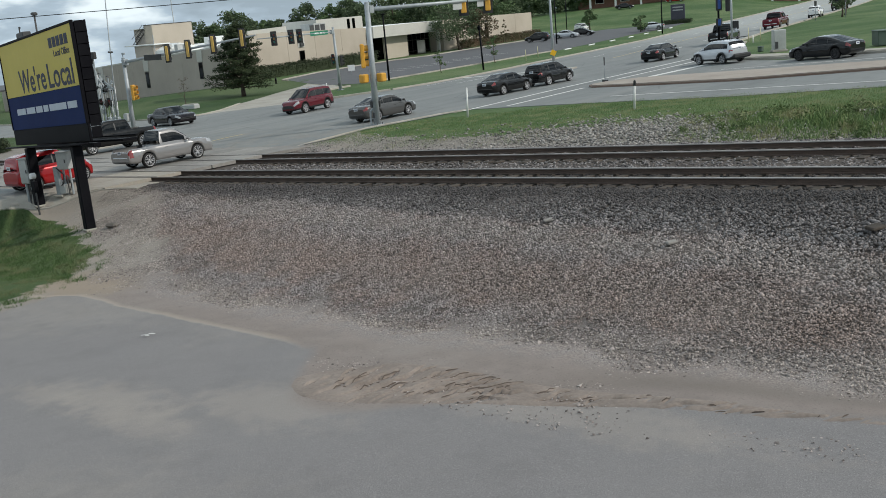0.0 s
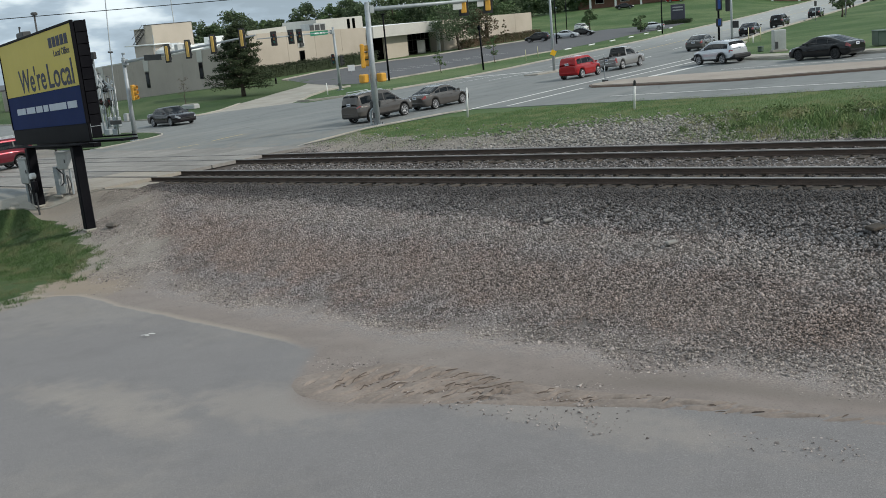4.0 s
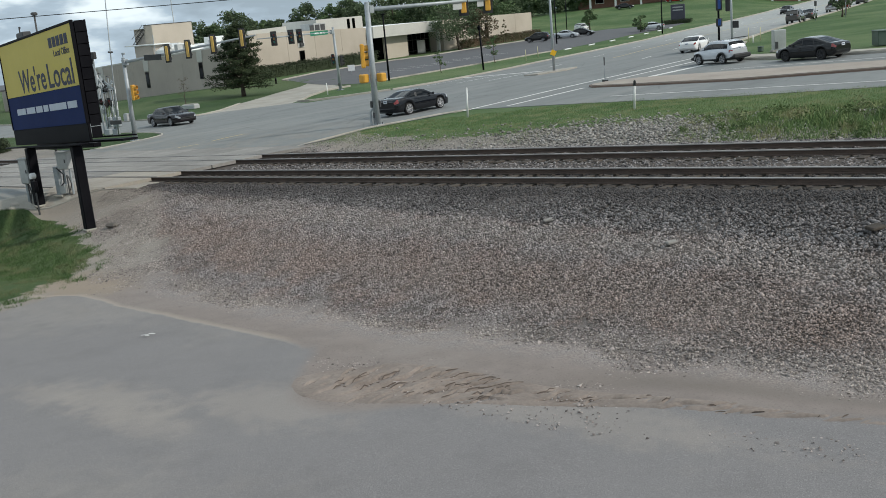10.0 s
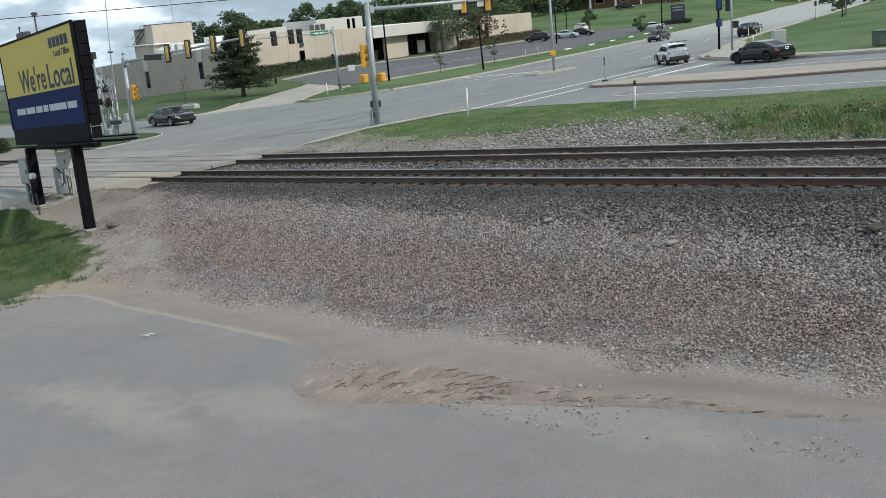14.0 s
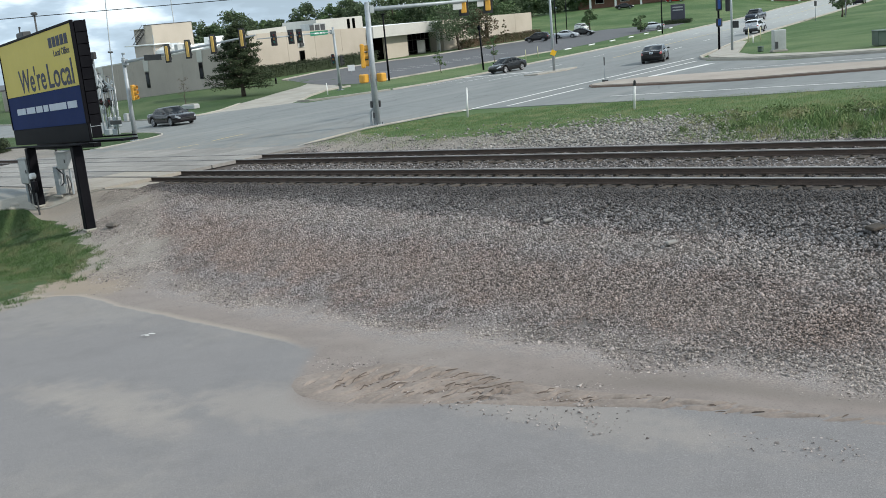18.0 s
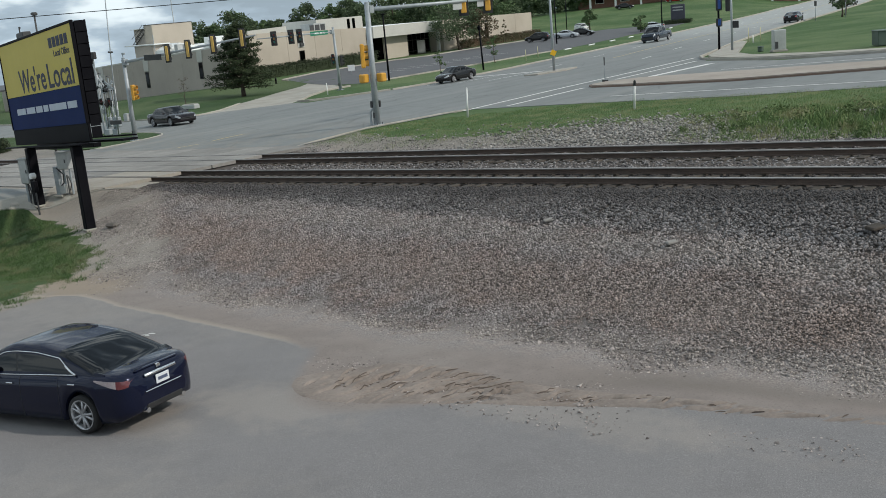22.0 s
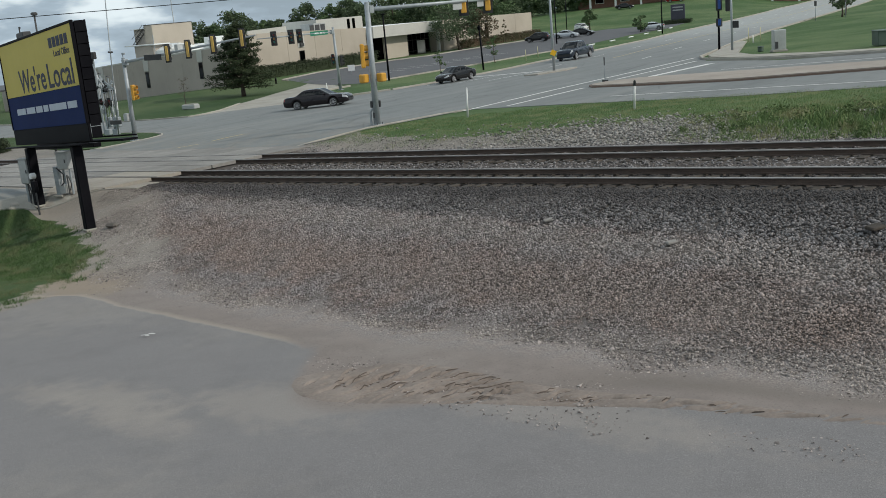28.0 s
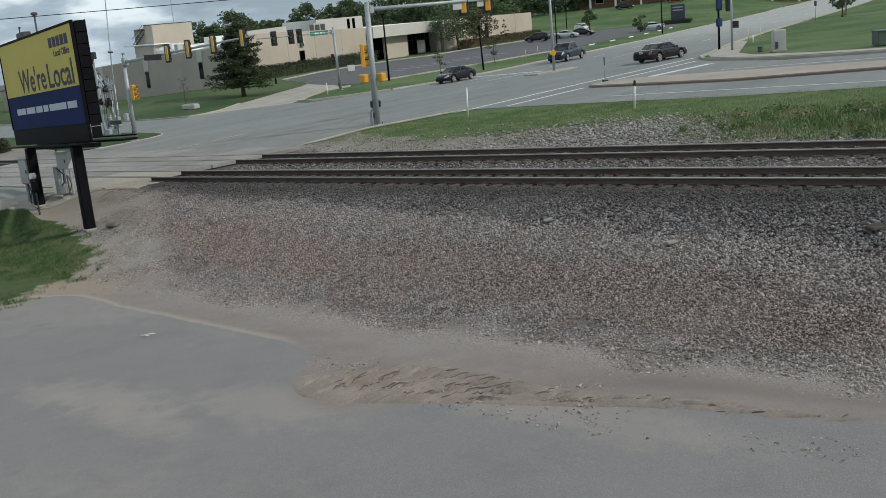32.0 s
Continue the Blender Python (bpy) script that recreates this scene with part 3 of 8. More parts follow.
def ground():
    """One sheet to the horizon; fine where the camera stands near it."""
    xs = steps(-1500, -150, 45) + steps(-146, -46, 2.5) + steps(-45.2, 2, .3) + steps(4, 60, 4) + steps(80, 900, 45)
    ys = steps(-300, -6, 14) + steps(-5, 9.5, .6) + steps(9.8, 37, .25) + steps(38, 235, 2.5) + steps(250, 1500, 45)
    vs, mats, fs = [], [], []
    for y in ys:
        for x in xs:
            z = land(x, y)
            z += churn(x, y)
            vs.append((x, y, z))
    n = len(xs)
    for j in range(len(ys) - 1):
        for i in range(n - 1):
            x, y = (xs[i] + xs[i + 1]) / 2, (ys[j] + ys[j + 1]) / 2
            fs.append((j * n + i, j * n + i + 1, (j + 1) * n + i + 1, (j + 1) * n + i))
            wob = noise.noise(Vector((x * .7, y * .7, 0))) * .5
            gravel_far = profile(((-60, 38), (-40.3, 36.6), (-36.7, 35.0), (-34, 34.0), (-31.5, 33.2), (-28, 33.8), (-24, 34.9), (-20, 35.8), (60, 35.8)), x) + .8 * noise.noise(Vector((x * .5, 0, 5)))
            if y < 13.4 and x + wob > -28.4:
                mats.append(1)
            elif 8 < y < 18.5 and x + wob * .6 < profile(VERGE, y) - .9 and x > -41.3:
                mats.append(0)
            elif y < 10.6 and x > -60:
                mats.append(1)
            elif y + wob < gravel_far and y > 10:
                mats.append(1)
            else:
                mats.append(2 if y > 20 and not (x < -78 and y < 84) and not (x < -55 and y < 42) else 0)
    me = bpy.data.meshes.new("ground")
    me.from_pydata(vs, [], fs)
    me.materials.append(GRASS)
    me.materials.append(YARD)
    me.materials.append(ROUGH_GRASS)
    me.polygons.foreach_set("material_index", mats)
    me.polygons.foreach_set("use_smooth", [True] * len(fs))
    return tagged(new("ground", me), "dusty grey paving, gravel bank and mown grass", "ground", "", "structure")


def ribbon(name, left, right, ys, dz, material, label, category, kind="structure", across=6):
    """A long sheet between two lines x(y)."""
    s = Shape()
    n = across + 1
    for y in ys:
        a, b = left(y), right(y)
        for i in range(n):
            x = a + (b - a) * i / across
            s.v.append((x, y, land(x, y) + dz))
    s.f = [(j * n + i, j * n + i + 1, (j + 1) * n + i + 1, (j + 1) * n + i) for j in range(len(ys) - 1) for i in range(across)]
    return tagged(new(name, s.mesh(name, material, True)), label, category, "", kind)


def line(points):
    """x as a function of y along a broken line of (x, y)."""
    def at(y):
        if y <= points[0][1]:
            return points[0][0]
        for (a, ya), (b, yb) in zip(points, points[1:]):
            if y <= yb:
                return a + (b - a) * (y - ya) / (yb - ya)
        return points[-1][0]
    return at


ROAD_RIGHT = line(((-41.9, -300), (-41.6, 18.5), (-37.6, 21.5), (-38.2, 30), (-38.9, 36.5), (-38.0, 42), (-37.5, 64), (-38.8, 72.8), (-41.8, 82), (-44.2, 89), (-49.5, 108), (-54, 128), (-58, 145),
                   (-66, 180), (-77, 222), (-95, 295), (-150, 540)))
ROAD_LEFT = line(((-60.5, -300), (-60.4, 33), (-60.3, 36.6), (-61.3, 38.5), (-63.2, 39.6), (-66, 42), (-69.0, 54), (-67.0, 60), (-64.5, 64.5), (-63.7, 69), (-64.0, 76), (-64.8, 82), (-66.3, 88.5), (-67.4, 95), (-68.6, 102), (-72.0, 120), (-75.5, 135), (-80.5, 163), (-90.4, 209),
                  (-112, 300), (-170, 540)))

ground()
ribbon("road", ROAD_LEFT, ROAD_RIGHT, steps(-300, 10, 10) + steps(11, 235, 1.5) + steps(240, 540, 12), .03, ROAD,
       "worn pale concrete main road over the crossing", "road")
plate("side_street_west", ((-62.6, 39.4), (-63.6, 44), (-64, 56), (-71, 58.6), (-74.6, 53.6), (-75.4, 50.3), (-78.9, 49.1), (-83.3, 48.3), (-100, 47.6), (-180, 58), (-180, 44), (-110, 40.6), (-90, 41), (-75, 41.4), (-70, 41.1), (-67, 40.65), (-64.5, 40.1)), .026, ROAD,
      "pale concrete side street to the industrial building", "road", 3.0)
plate("side_street_east", ((-38.4, 43.8), (-31, 43.6), (-21.1, 42.8), (-14.5, 43.2), (0, 42.5), (60, 41), (60, 64), (0, 63), (-21, 62.4), (-28, 63.2), (-36, 68.5), (-39, 73), (-40, 64)), .026, ROAD,
      "pale concrete side street with a paved median", "road", 3.0, thick=.12)
plate("drive", ((-70.8, 57.8), (-74.9, 63.4), (-78.2, 68.4), (-78.6, 72.4), (-84.5, 75.0), (-91.5, 77.6), (-90.6, 76.6), (-89.2, 74.6), (-86.5, 69.6), (-83.0, 64.1), (-80.1, 59.2), (-76.5, 54.3), (-75.4, 51.2), (-70, 53.5)), .022, CONCRETE, "concrete drive into the car park", "driveway", 2.0)
plate("car_park", ((-79.0, 75.5), (-79.2, 96), (-79.8, 112), (-81.7, 122.5), (-85.2, 138), (-86.4, 151), (-92, 168), (-108, 166), (-110.5, 146), (-110.6, 132), (-110, 124), (-109, 117.5), (-111.5, 112), (-111.2, 104), (-109.5, 95), (-105.3, 85.3), (-98, 80.2), (-91.5, 77.8), (-84.5, 75.1)), .018, LOT,
      "dark asphalt car park", "car park", 3.0)


def kerb_line(name, pts, material=KERB, h=.15, w=.2, label="low pale concrete kerb", base=.03):
    s = Shape()
    for a, b in zip(pts, pts[1:]):
        n = max(1, int(math.dist(a, b) / 2.5))
        for i in range(n):
            p = [a[k] + (b[k] - a[k]) * i / n for k in (0, 1)]
            q = [a[k] + (b[k] - a[k]) * (i + 1) / n for k in (0, 1)]
            d = Vector((q[0] - p[0], q[1] - p[1], 0)).normalized()
            nrm = Vector((-d.y, d.x, 0)) * w / 2
            za, zb = land(*p) + base, land(*q) + base
            A, B = Vector((*p, 0)), Vector((*q, 0))
            vs = []
            for P, z in ((A, za), (B, zb)):
                vs += [(*(P - nrm)[:2], z - .05), (*(P - nrm * .9)[:2], z + h - .02), (*(P - nrm * .7)[:2], z + h), (*(P + nrm * .7)[:2], z + h), (*(P + nrm * .9)[:2], z + h - .02), (*(P + nrm)[:2], z - .05)]
            s.add(vs, [(k, k + 1, k + 7, k + 6) for k in range(5)] + [(0, 5, 4, 3, 2, 1), (6, 7, 8, 9, 10, 11)])
    return tagged(new(name, s.mesh(name, material)), label, "kerb", "", "structure")


kerb_line("kerb_1", [(ROAD_LEFT(y), y) for y in (64.5, 66, 69, 72.5, 76, 79, 82, 85, 88.5, 95, 102, 111, 120, 128, 135, 150, 163, 185, 209, 240)])
kerb_line("kerb_2", [(ROAD_RIGHT(y), y) for y in (73, 77, 82, 89, 98, 108, 118, 128, 145, 162, 180, 222)])
kerb_line("kerb_3", [(-38.8, 72.9), (-37.2, 70.2), (-34.5, 67.8), (-31, 65.6), (-28, 64.1), (-24.5, 63.0), (-21, 62.4), (-12, 62.5), (0, 62.8), (30, 63.4)])
kerb_line("kerb_4", [(-64.7, 64.4), (-67.2, 61.0), (-69.4, 59.0), (-71.3, 59.2), (-74.9, 63.5), (-78.1, 68.5), (-78.6, 72.4)])
kerb_line("kerb_5", [(-60.4, 32.6), (-60.3, 35), (-60.5, 37.1), (-61.3, 38.5), (-62.5, 39.3), (-64.5, 40.05), (-67, 40.6), (-70, 41.05), (-75, 41.35), (-90, 40.9)], h=.05, w=.14)
plate("grass_corner", ((-60.6, 33.5), (-60.5, 35), (-60.7, 37.0), (-61.5, 38.3), (-62.6, 39.1), (-64.5, 39.85), (-67, 40.4), (-70, 40.85), (-75, 41.1), (-90, 40.7), (-90, 36.2), (-75, 35.2), (-64, 33.2)), .06, GRASS, "mown grass on the street corner beyond the billboard", "grass", 2.0, thick=.08)
kerb_line("kerb_6", [(-38.1, 28), (-38.8, 33), (-39.2, 37), (-38.4, 42), (-37.6, 43.6)], h=.06, w=.12)
kerb_line("kerb_7", [(-98, 80.1), (-105.3, 85.2), (-109.6, 95), (-111.3, 104), (-111.6, 112), (-109.1, 117.5), (-110.1, 124), (-110.7, 132), (-110.6, 146)], label="pale kerb along the dark car park")
kerb_line("kerb_8", [(-79.0, 76), (-79.1, 96), (-79.6, 110)], h=.12, label="white kerb between car park and grass strip")
kerb_line("kerb_9", [(-80.1, 59.3), (-76.5, 54.4), (-75.6, 52.0), (-75.7, 50.5), (-78.9, 49.25), (-83.3, 48.45), (-95, 47.95), (-110, 48.6)], h=.09, w=.16, label="low kerb along the lawn")

# paved median with a dark kerb in the eastern side street
plate("median", ((-36.0, 53.4), (-35.2, 52.5), (-24.9, 50.4), (-17.4, 51.2), (0, 51.8), (40, 52), (40, 55.0), (0, 54.9), (-17, 55.2), (-25, 55.4), (-34.0, 56.0), (-35.8, 54.6)), .17, MEDIAN,
      "reddish-brown paved median", "median", 3.0, thick=.16)
DARKKERB = surface("dark stained kerb", (.15, .098, .075), (.24, .175, .14), .85, 0, .6, 12, .3, .005, True)
kerb_line("kerb_10", [(-36.0, 53.3), (-35.2, 52.4), (-30, 51.2), (-24.9, 50.3), (-17.4, 51.1), (0, 51.7), (40, 51.9)], DARKKERB, .10, .10, "dark stained median kerb")
# corner pavement
plate("corner_pavement", ((-38.3, 73.2), (-36.8, 70.8), (-34, 68.3), (-30.5, 66.2), (-27.5, 65), (-24, 63.9), (-21, 63.4), (10, 63.6), (10, 64.9), (-21, 64.7), (-27, 66.4), (-33, 69.6), (-36, 73.5), (-38.6, 79.5), (-43.4, 90.5), (-44, 89.6), (-41.2, 81)),
      .15, CONCRETE, "pale concrete corner pavement", "pavement", 2.0, thick=.14)
# pavement and apron beside the crossing
APRON = surface("tan concrete apron", (.27, .245, .205), (.38, .345, .295), .88, 0, .5, 14, .3, .004, True)
plate("crossing_apron", ((-36.9, 22.55), (-36.7, 21.5), (-38.5, 19.8), (-39.6, 19.0), (-41.6, 20.5), (-37.9, 20.55), (-37.5, 21.5), (-37.45, 22.55)), .058, APRON, "tan concrete apron at the edge of the level crossing", "apron", .6, thick=.08)
plate("pavement", ((-36.7, 22.6), (-36.5, 21.4), (-38.6, 19.7), (-40.3, 18.4), (-40.8, 17.2), (-41.6, 0), (-42.4, 0), (-41.9, 17.4), (-41.4, 18.9), (-39.6, 20.6), (-37.9, 22.6)), .05, CONCRETE, "dusty pale concrete pavement beside the crossing", "pavement", .6, thick=.08)


# road markings, worn thin
def stripe(pts, w, material, label):
    s = Shape()
    for a, b in zip(pts, pts[1:]):
        n = max(1, int(math.dist(a, b) / 1.5))
        d = Vector((b[0] - a[0], b[1] - a[1], 0)).normalized()
        nx, ny = -d.y * w / 2, d.x * w / 2
        for i in range(n):
            p = [a[k] + (b[k] - a[k]) * i / n for k in (0, 1)]
            q = [a[k] + (b[k] - a[k]) * (i + 1) / n for k in (0, 1)]
            vs = [(p[0] - nx, p[1] - ny), (q[0] - nx, q[1] - ny), (q[0] + nx, q[1] + ny), (p[0] + nx, p[1] + ny)]
            s.add([(x, y, land(x, y) + .038) for x, y in vs], [(0, 1, 2, 3)])
    ob = new("road_marking", s.mesh("road_marking", material))
    return tagged(ob, label, "road marking", "road markings", "structure")


stripe([(-37.6, 43.0), (-38.4, 53.4), (-39.0, 66.2), (-39.4, 73.0)], .30, ROADMARK, "worn white edge line")
stripe([(-35.5, 44.4), (-36.0, 52.6)], .28, ROADMARK, "worn white edge line")
stripe([(-36.7, 57.4), (-37.1, 69.0)], .28, ROADMARK, "worn white crosswalk line")
stripe([(-34.3, 56.8), (-33.9, 65.2)], .6, ROADMARK, "worn white stop line")
stripe([(-30, 46.3), (-27.2, 46.2), (-21.2, 45.8), (-8, 45.1), (10, 45.0)], .16, ROADMARK, "worn white lane line")
stripe([(-30, 58.9), (-20, 58.6), (-8, 58.4)], .14, ROADMARK, "worn white lane line")
for k in range(12):
    y = 78 + k * 11.5
    xl, xr = ROAD_LEFT(y), ROAD_RIGHT(y)
    xl2, xr2 = ROAD_LEFT(y + 3), ROAD_RIGHT(y + 3)
    for f in (.30, .72):
        stripe([(xl + (xr - xl) * f, y), (xl2 + (xr2 - xl2) * f, y + 3)], .16, ROADMARK, "worn white lane dash")
stripe([(ROAD_LEFT(y) * .5 + ROAD_RIGHT(y) * .5, y) for y in (84, 95, 110, 130, 150, 175, 209)], .2, ROADMARK_Y, "faded yellow centre line")
stripe([(-50, 37), (-50, 10), (-50, -40)], .2, ROADMARK_Y, "faded yellow centre line")
for x in (-62.2, -58.6, -55):
    stripe([(x, 66.5), (x + .1, 72.5)], .16, ROADMARK, "worn white lane line")
stripe([(-65.8, 73.2), (-54, 73.0)], .5, ROADMARK, "worn white stop line")

# thin island kerb in the road by the pole
plate("traffic_island", ((-52.6, 68.2), (-51.0, 68.0), (-50.2, 71.0), (-50.9, 73.6), (-52.0, 73.0)), .14, KERB, "small worn concrete traffic island", "traffic island", 1.0, thick=.13)


# ---------------------------------------------------------------- railway
def rail_mesh(x0, x1, kind):
    """A flat-footed rail along x; the web and foot, or the head."""
    if kind == "head":
        prof = [(-.034, -.036), (-.036, -.010), (-.028, 0), (.028, 0), (.036, -.010), (.034, -.036)]
    else:
        prof = [(-.07, -.17), (-.07, -.158), (-.012, -.135), (-.009, -.05), (-.033, -.036), (.033, -.036), (.009, -.05), (.012, -.135), (.07, -.158), (.07, -.17)]
    s = Shape()
    n = len(prof)
    xs = steps(x0, x1, 3.0)
    for x in xs:
        s.v += [(x, y, rail_top(x) + z) for y, z in prof]
    s.f = [(j * n + i, j * n + (i + 1) % n, (j + 1) * n + (i + 1) % n, (j + 1) * n + i) for j in range(len(xs) - 1) for i in range(n)]
    s.f += [tuple(range(n)), tuple(range(len(s.v) - 1, len(s.v) - n - 1, -1))]
    return s


TRACKS = ((22.883, 24.388, "near"), (27.273, 28.778, "far"))
tie_mesh = Shape().box((0, 0, -.09), (.23, 2.6, .18), None, .015).mesh("tie", TIE)
for ya, yb, which in TRACKS:
    track = thing("railway_track", "rusty railway track on dark timber ties and ballast", "railway track", group="railway tracks")
    for y in (ya, yb):
        web = part("rail", rail_mesh(-150, 45, "web"), RAIL_SIDE, track, "rust-brown steel rail")
        web.location.y = y
        head = part("rail_head", rail_mesh(-150, 45, "head"), RAIL_HEAD, web, "worn bright running surface")
    for i in range(66):
        x = -36.6 + i * .56
        t = part("tie", tie_mesh, None, track)
        t.matrix_world = pose(x + random.uniform(-.03, .03), (ya + yb) / 2 + random.uniform(-.05, .05), rail_top(x) - .185 + random.uniform(-.012, .012), 0, -2.46, random.uniform(-1.5, 1.5))
    for i in range(40):
        x = -62 - i * .56
        t = part("tie", tie_mesh, None, track)
        t.matrix_world = pose(x, (ya + yb) / 2, rail_top(x) - .185, 0, -2.46, 0)

# timber and concrete panels of the crossing surface
crossing = thing("crossing_surface", "worn concrete panels between the rails of the level crossing", "level crossing")
PANEL = surface("crossing panel", (.20, .19, .175), (.32, .305, .28), .85, 0, .7, 14, .4, .006, True, vary=.35)
for lo, hi in ((20.6, 22.76), (23.04, 24.23), (24.50, 25.8), (25.86, 27.14), (27.43, 28.62), (28.89, 31.4)):
    for k in range(10):
        x0 = -60.0 + k * 2.25
        s = Shape()
        vs = []
        for x in (x0 + .02, x0 + 2.23):
            for y in (lo, hi):
                vs.append((x, y, rail_top(x) - .012 - (.02 if y in (20.6, 31.4) else 0)))
        vs += [(a, b, c - .14) for a, b, c in vs]
        s.add(vs, [(0, 2, 3, 1), (4, 5, 7, 6), (0, 1, 5, 4), (2, 6, 7, 3), (0, 4, 6, 2), (1, 3, 7, 5)])
        part("panel", s, APRON if k > 7 and lo < 24 else PANEL, crossing)


# ---------------------------------------------------------------- loose stone and grass (stuff)
def scatter_stones(name, n, place, size, material, label, category, seed, squash=.7, proud=.28, flat=False):
    """n small angular stones; place(rng, n) gives x, y and a relative size."""
    rng = np.random.default_rng(seed)
    x, y, k = place(rng, n)
    n = len(x)
    base = np.array([(1, 0, 0), (-1, 0, 0), (0, 1, 0), (0, -1, 0), (0, 0, 1), (0, 0, -1)], dtype=np.float32)
    tri = np.array([(0, 2, 4), (2, 1, 4), (1, 3, 4), (3, 0, 4), (2, 0, 5), (1, 2, 5), (3, 1, 5), (0, 3, 5)], dtype=np.int32)
    if flat:                                         # half sunk: only the upper faces
        tri = tri[:4]
    r = size * k[:, None, None] * rng.uniform(.6, 1.25, (n, 6, 1))
    p = base[None] * r + rng.normal(0, .22, (n, 6, 3)) * size * k[:, None, None]
    a, b = rng.uniform(0, 6.283, n), rng.uniform(-.9, .9, n)
    ca, sa, cb, sb = np.cos(a)[:, None], np.sin(a)[:, None], np.cos(b)[:, None], np.sin(b)[:, None]
    px_, py_, pz_ = p[:, :, 0], p[:, :, 1], p[:, :, 2]
    py_, pz_ = py_ * cb - pz_ * sb, py_ * sb + pz_ * cb
    px_, py_ = px_ * ca - py_ * sa, px_ * sa + py_ * ca
    z = land_of(x, y) + size * k * proud
    v = np.stack([px_ + x[:, None], py_ + y[:, None], pz_ * squash + z[:, None]], axis=2).reshape(-1, 3)
    t = (tri[None] + (np.arange(n) * 6)[:, None, None]).reshape(-1, 3)
    return tagged(new(name, fast_mesh(name, v, t, material)), label, category, "", "stuff")


def seen(x, y, margin=1.5):
    """Keeps the stretch of bank that lies before the building front."""
    return (x > -39.5 - margin) & (x < -1.0 - (y - 12) * .25 + margin + 3)


def bank_place(rng, n):
    """Coarse ballast, dense and large beside the track, finer down the bank, thinning out below its edge."""
    x, y = rng.uniform(-37.3, 2.0, n), rng.uniform(13.4, 22.35, n)
    up = y - np.interp(x, *zip(*BALLAST_EDGE)) + .5 * np.sin(x * 1.3) * np.sin(x * .47 + 1) + .35 * np.sin(x * 4.1 + y * 2) + rng.normal(0, .3, n)
    rise = y - np.interp(x, *zip(*SHOULDER)) + rng.normal(0, .25, n)
    west = np.clip((-27.0 - x) / 4.0, 0, 1)
    k = np.interp(rise, (-5.5, -2, -.2, .3), (.58, .68, .76, .90)) * np.clip(.9 + up * .25, .45, 1)
    keep = (rng.random(n) < np.where(up > .7, 1.0, np.exp(np.clip(up - .7, -9, 0) / (.70 + 1.1 * west))) * np.clip((.60 / k) ** 2, 0, 1)) & seen(x, y)
    keep &= ~((x < np.interp(y, *zip(*VERGE)) + .1) & (y < 18.6)) & ~((x < -36.9) & (y > 18.2 + (x + 40.4) * .88))
    k = k[keep] * rng.lognormal(-.05, .22, keep.sum())
    return x[keep], y[keep], k


def pebble_place(rng, n):
    """Fine gravel and grit strewn over the dirt between paving and ballast."""
    x, y = rng.uniform(-36, 0, n), rng.uniform(11.2, 20.5, n)
    off, up = y - np.interp(x, *zip(*PAVING_EDGE)), y - np.interp(x, *zip(*BALLAST_EDGE))
    keep = (off > np.where((x > -14) & (rng.random(n) < .25), -1.3, .1)) & (up < .3) & seen(x, y) & (rng.random(n) < np.where(x < -24, .5, .3) + .7 * np.exp(np.clip(up, -9, 0) / 1.3)) & ~((x < np.interp(y, *zip(*VERGE)) + .2) & (y < 18.6))
    return x[keep], y[keep], rng.lognormal(-.2, .38, keep.sum())


def bed_place(rng, n):
    x, y = rng.uniform(-36.6, -2.0, n), rng.uniform(22.2, 33.3, n)
    keep = ~(((y > 22.78) & (y < 22.98)) | ((y > 24.29) & (y < 24.48)) | ((y > 27.17) & (y < 27.37)) | ((y > 28.68) & (y < 28.88))) & (y < np.where(x < -23, 30.5, 31.6) + rng.normal(0, .4, n))
    return x[keep], y[keep], rng.uniform(.6, 1.1, keep.sum())


def riprap_place(rng, n):
    x, y = rng.uniform(-37, -4, n), rng.normal(33.4, 1.5, n)
    f = np.exp(-((x + 20.5) / 4.6) ** 2) + .04 * np.exp(-((x + 32) / 6) ** 2) + .9 * np.exp(-((x + 12.5) / 1.8) ** 2 - ((y - 35.6) / .9) ** 2) + .8 * np.exp(-((x + 8.6) / 1.3) ** 2 - ((y - 35.0) / 1.1) ** 2)
    keep = (rng.random(n) < f) & (y > 30.9)
    return x[keep], y[keep], rng.uniform(.3, 1.0, keep.sum()) ** 1.5 * 1.9


scatter_stones("ballast", 430000, bank_place, .039, BALLAST, "crushed pinkish-grey ballast stones on the bank", "ballast", 3, .85, .5)
scatter_stones("ballast", 34000, bed_place, .056, BALLAST, "crushed dark ballast between the tracks", "ballast", 4)
scatter_stones("gravel", 230000, pebble_place, .021, GRAVEL, "loose gravel strewn at the foot of the bank", "gravel", 5, .8, .0, True)


def apron_place(rng, n):
    x, y = rng.uniform(-38.2, -22, n), rng.uniform(30.3, 34.6, n)
    keep = rng.random(n) < np.clip((35 - y) / 4, 0, 1)
    return x[keep], y[keep], rng.uniform(.4, 1.0, keep.sum())


scatter_stones("gravel", 7000, apron_place, .04, RUBBLE, "fine pale gravel beside the far track", "gravel", 8)
scatter_stones("riprap", 21000, riprap_place, .054, RUBBLE, "pale broken limestone beside the tracks", "rocks", 6, .65)


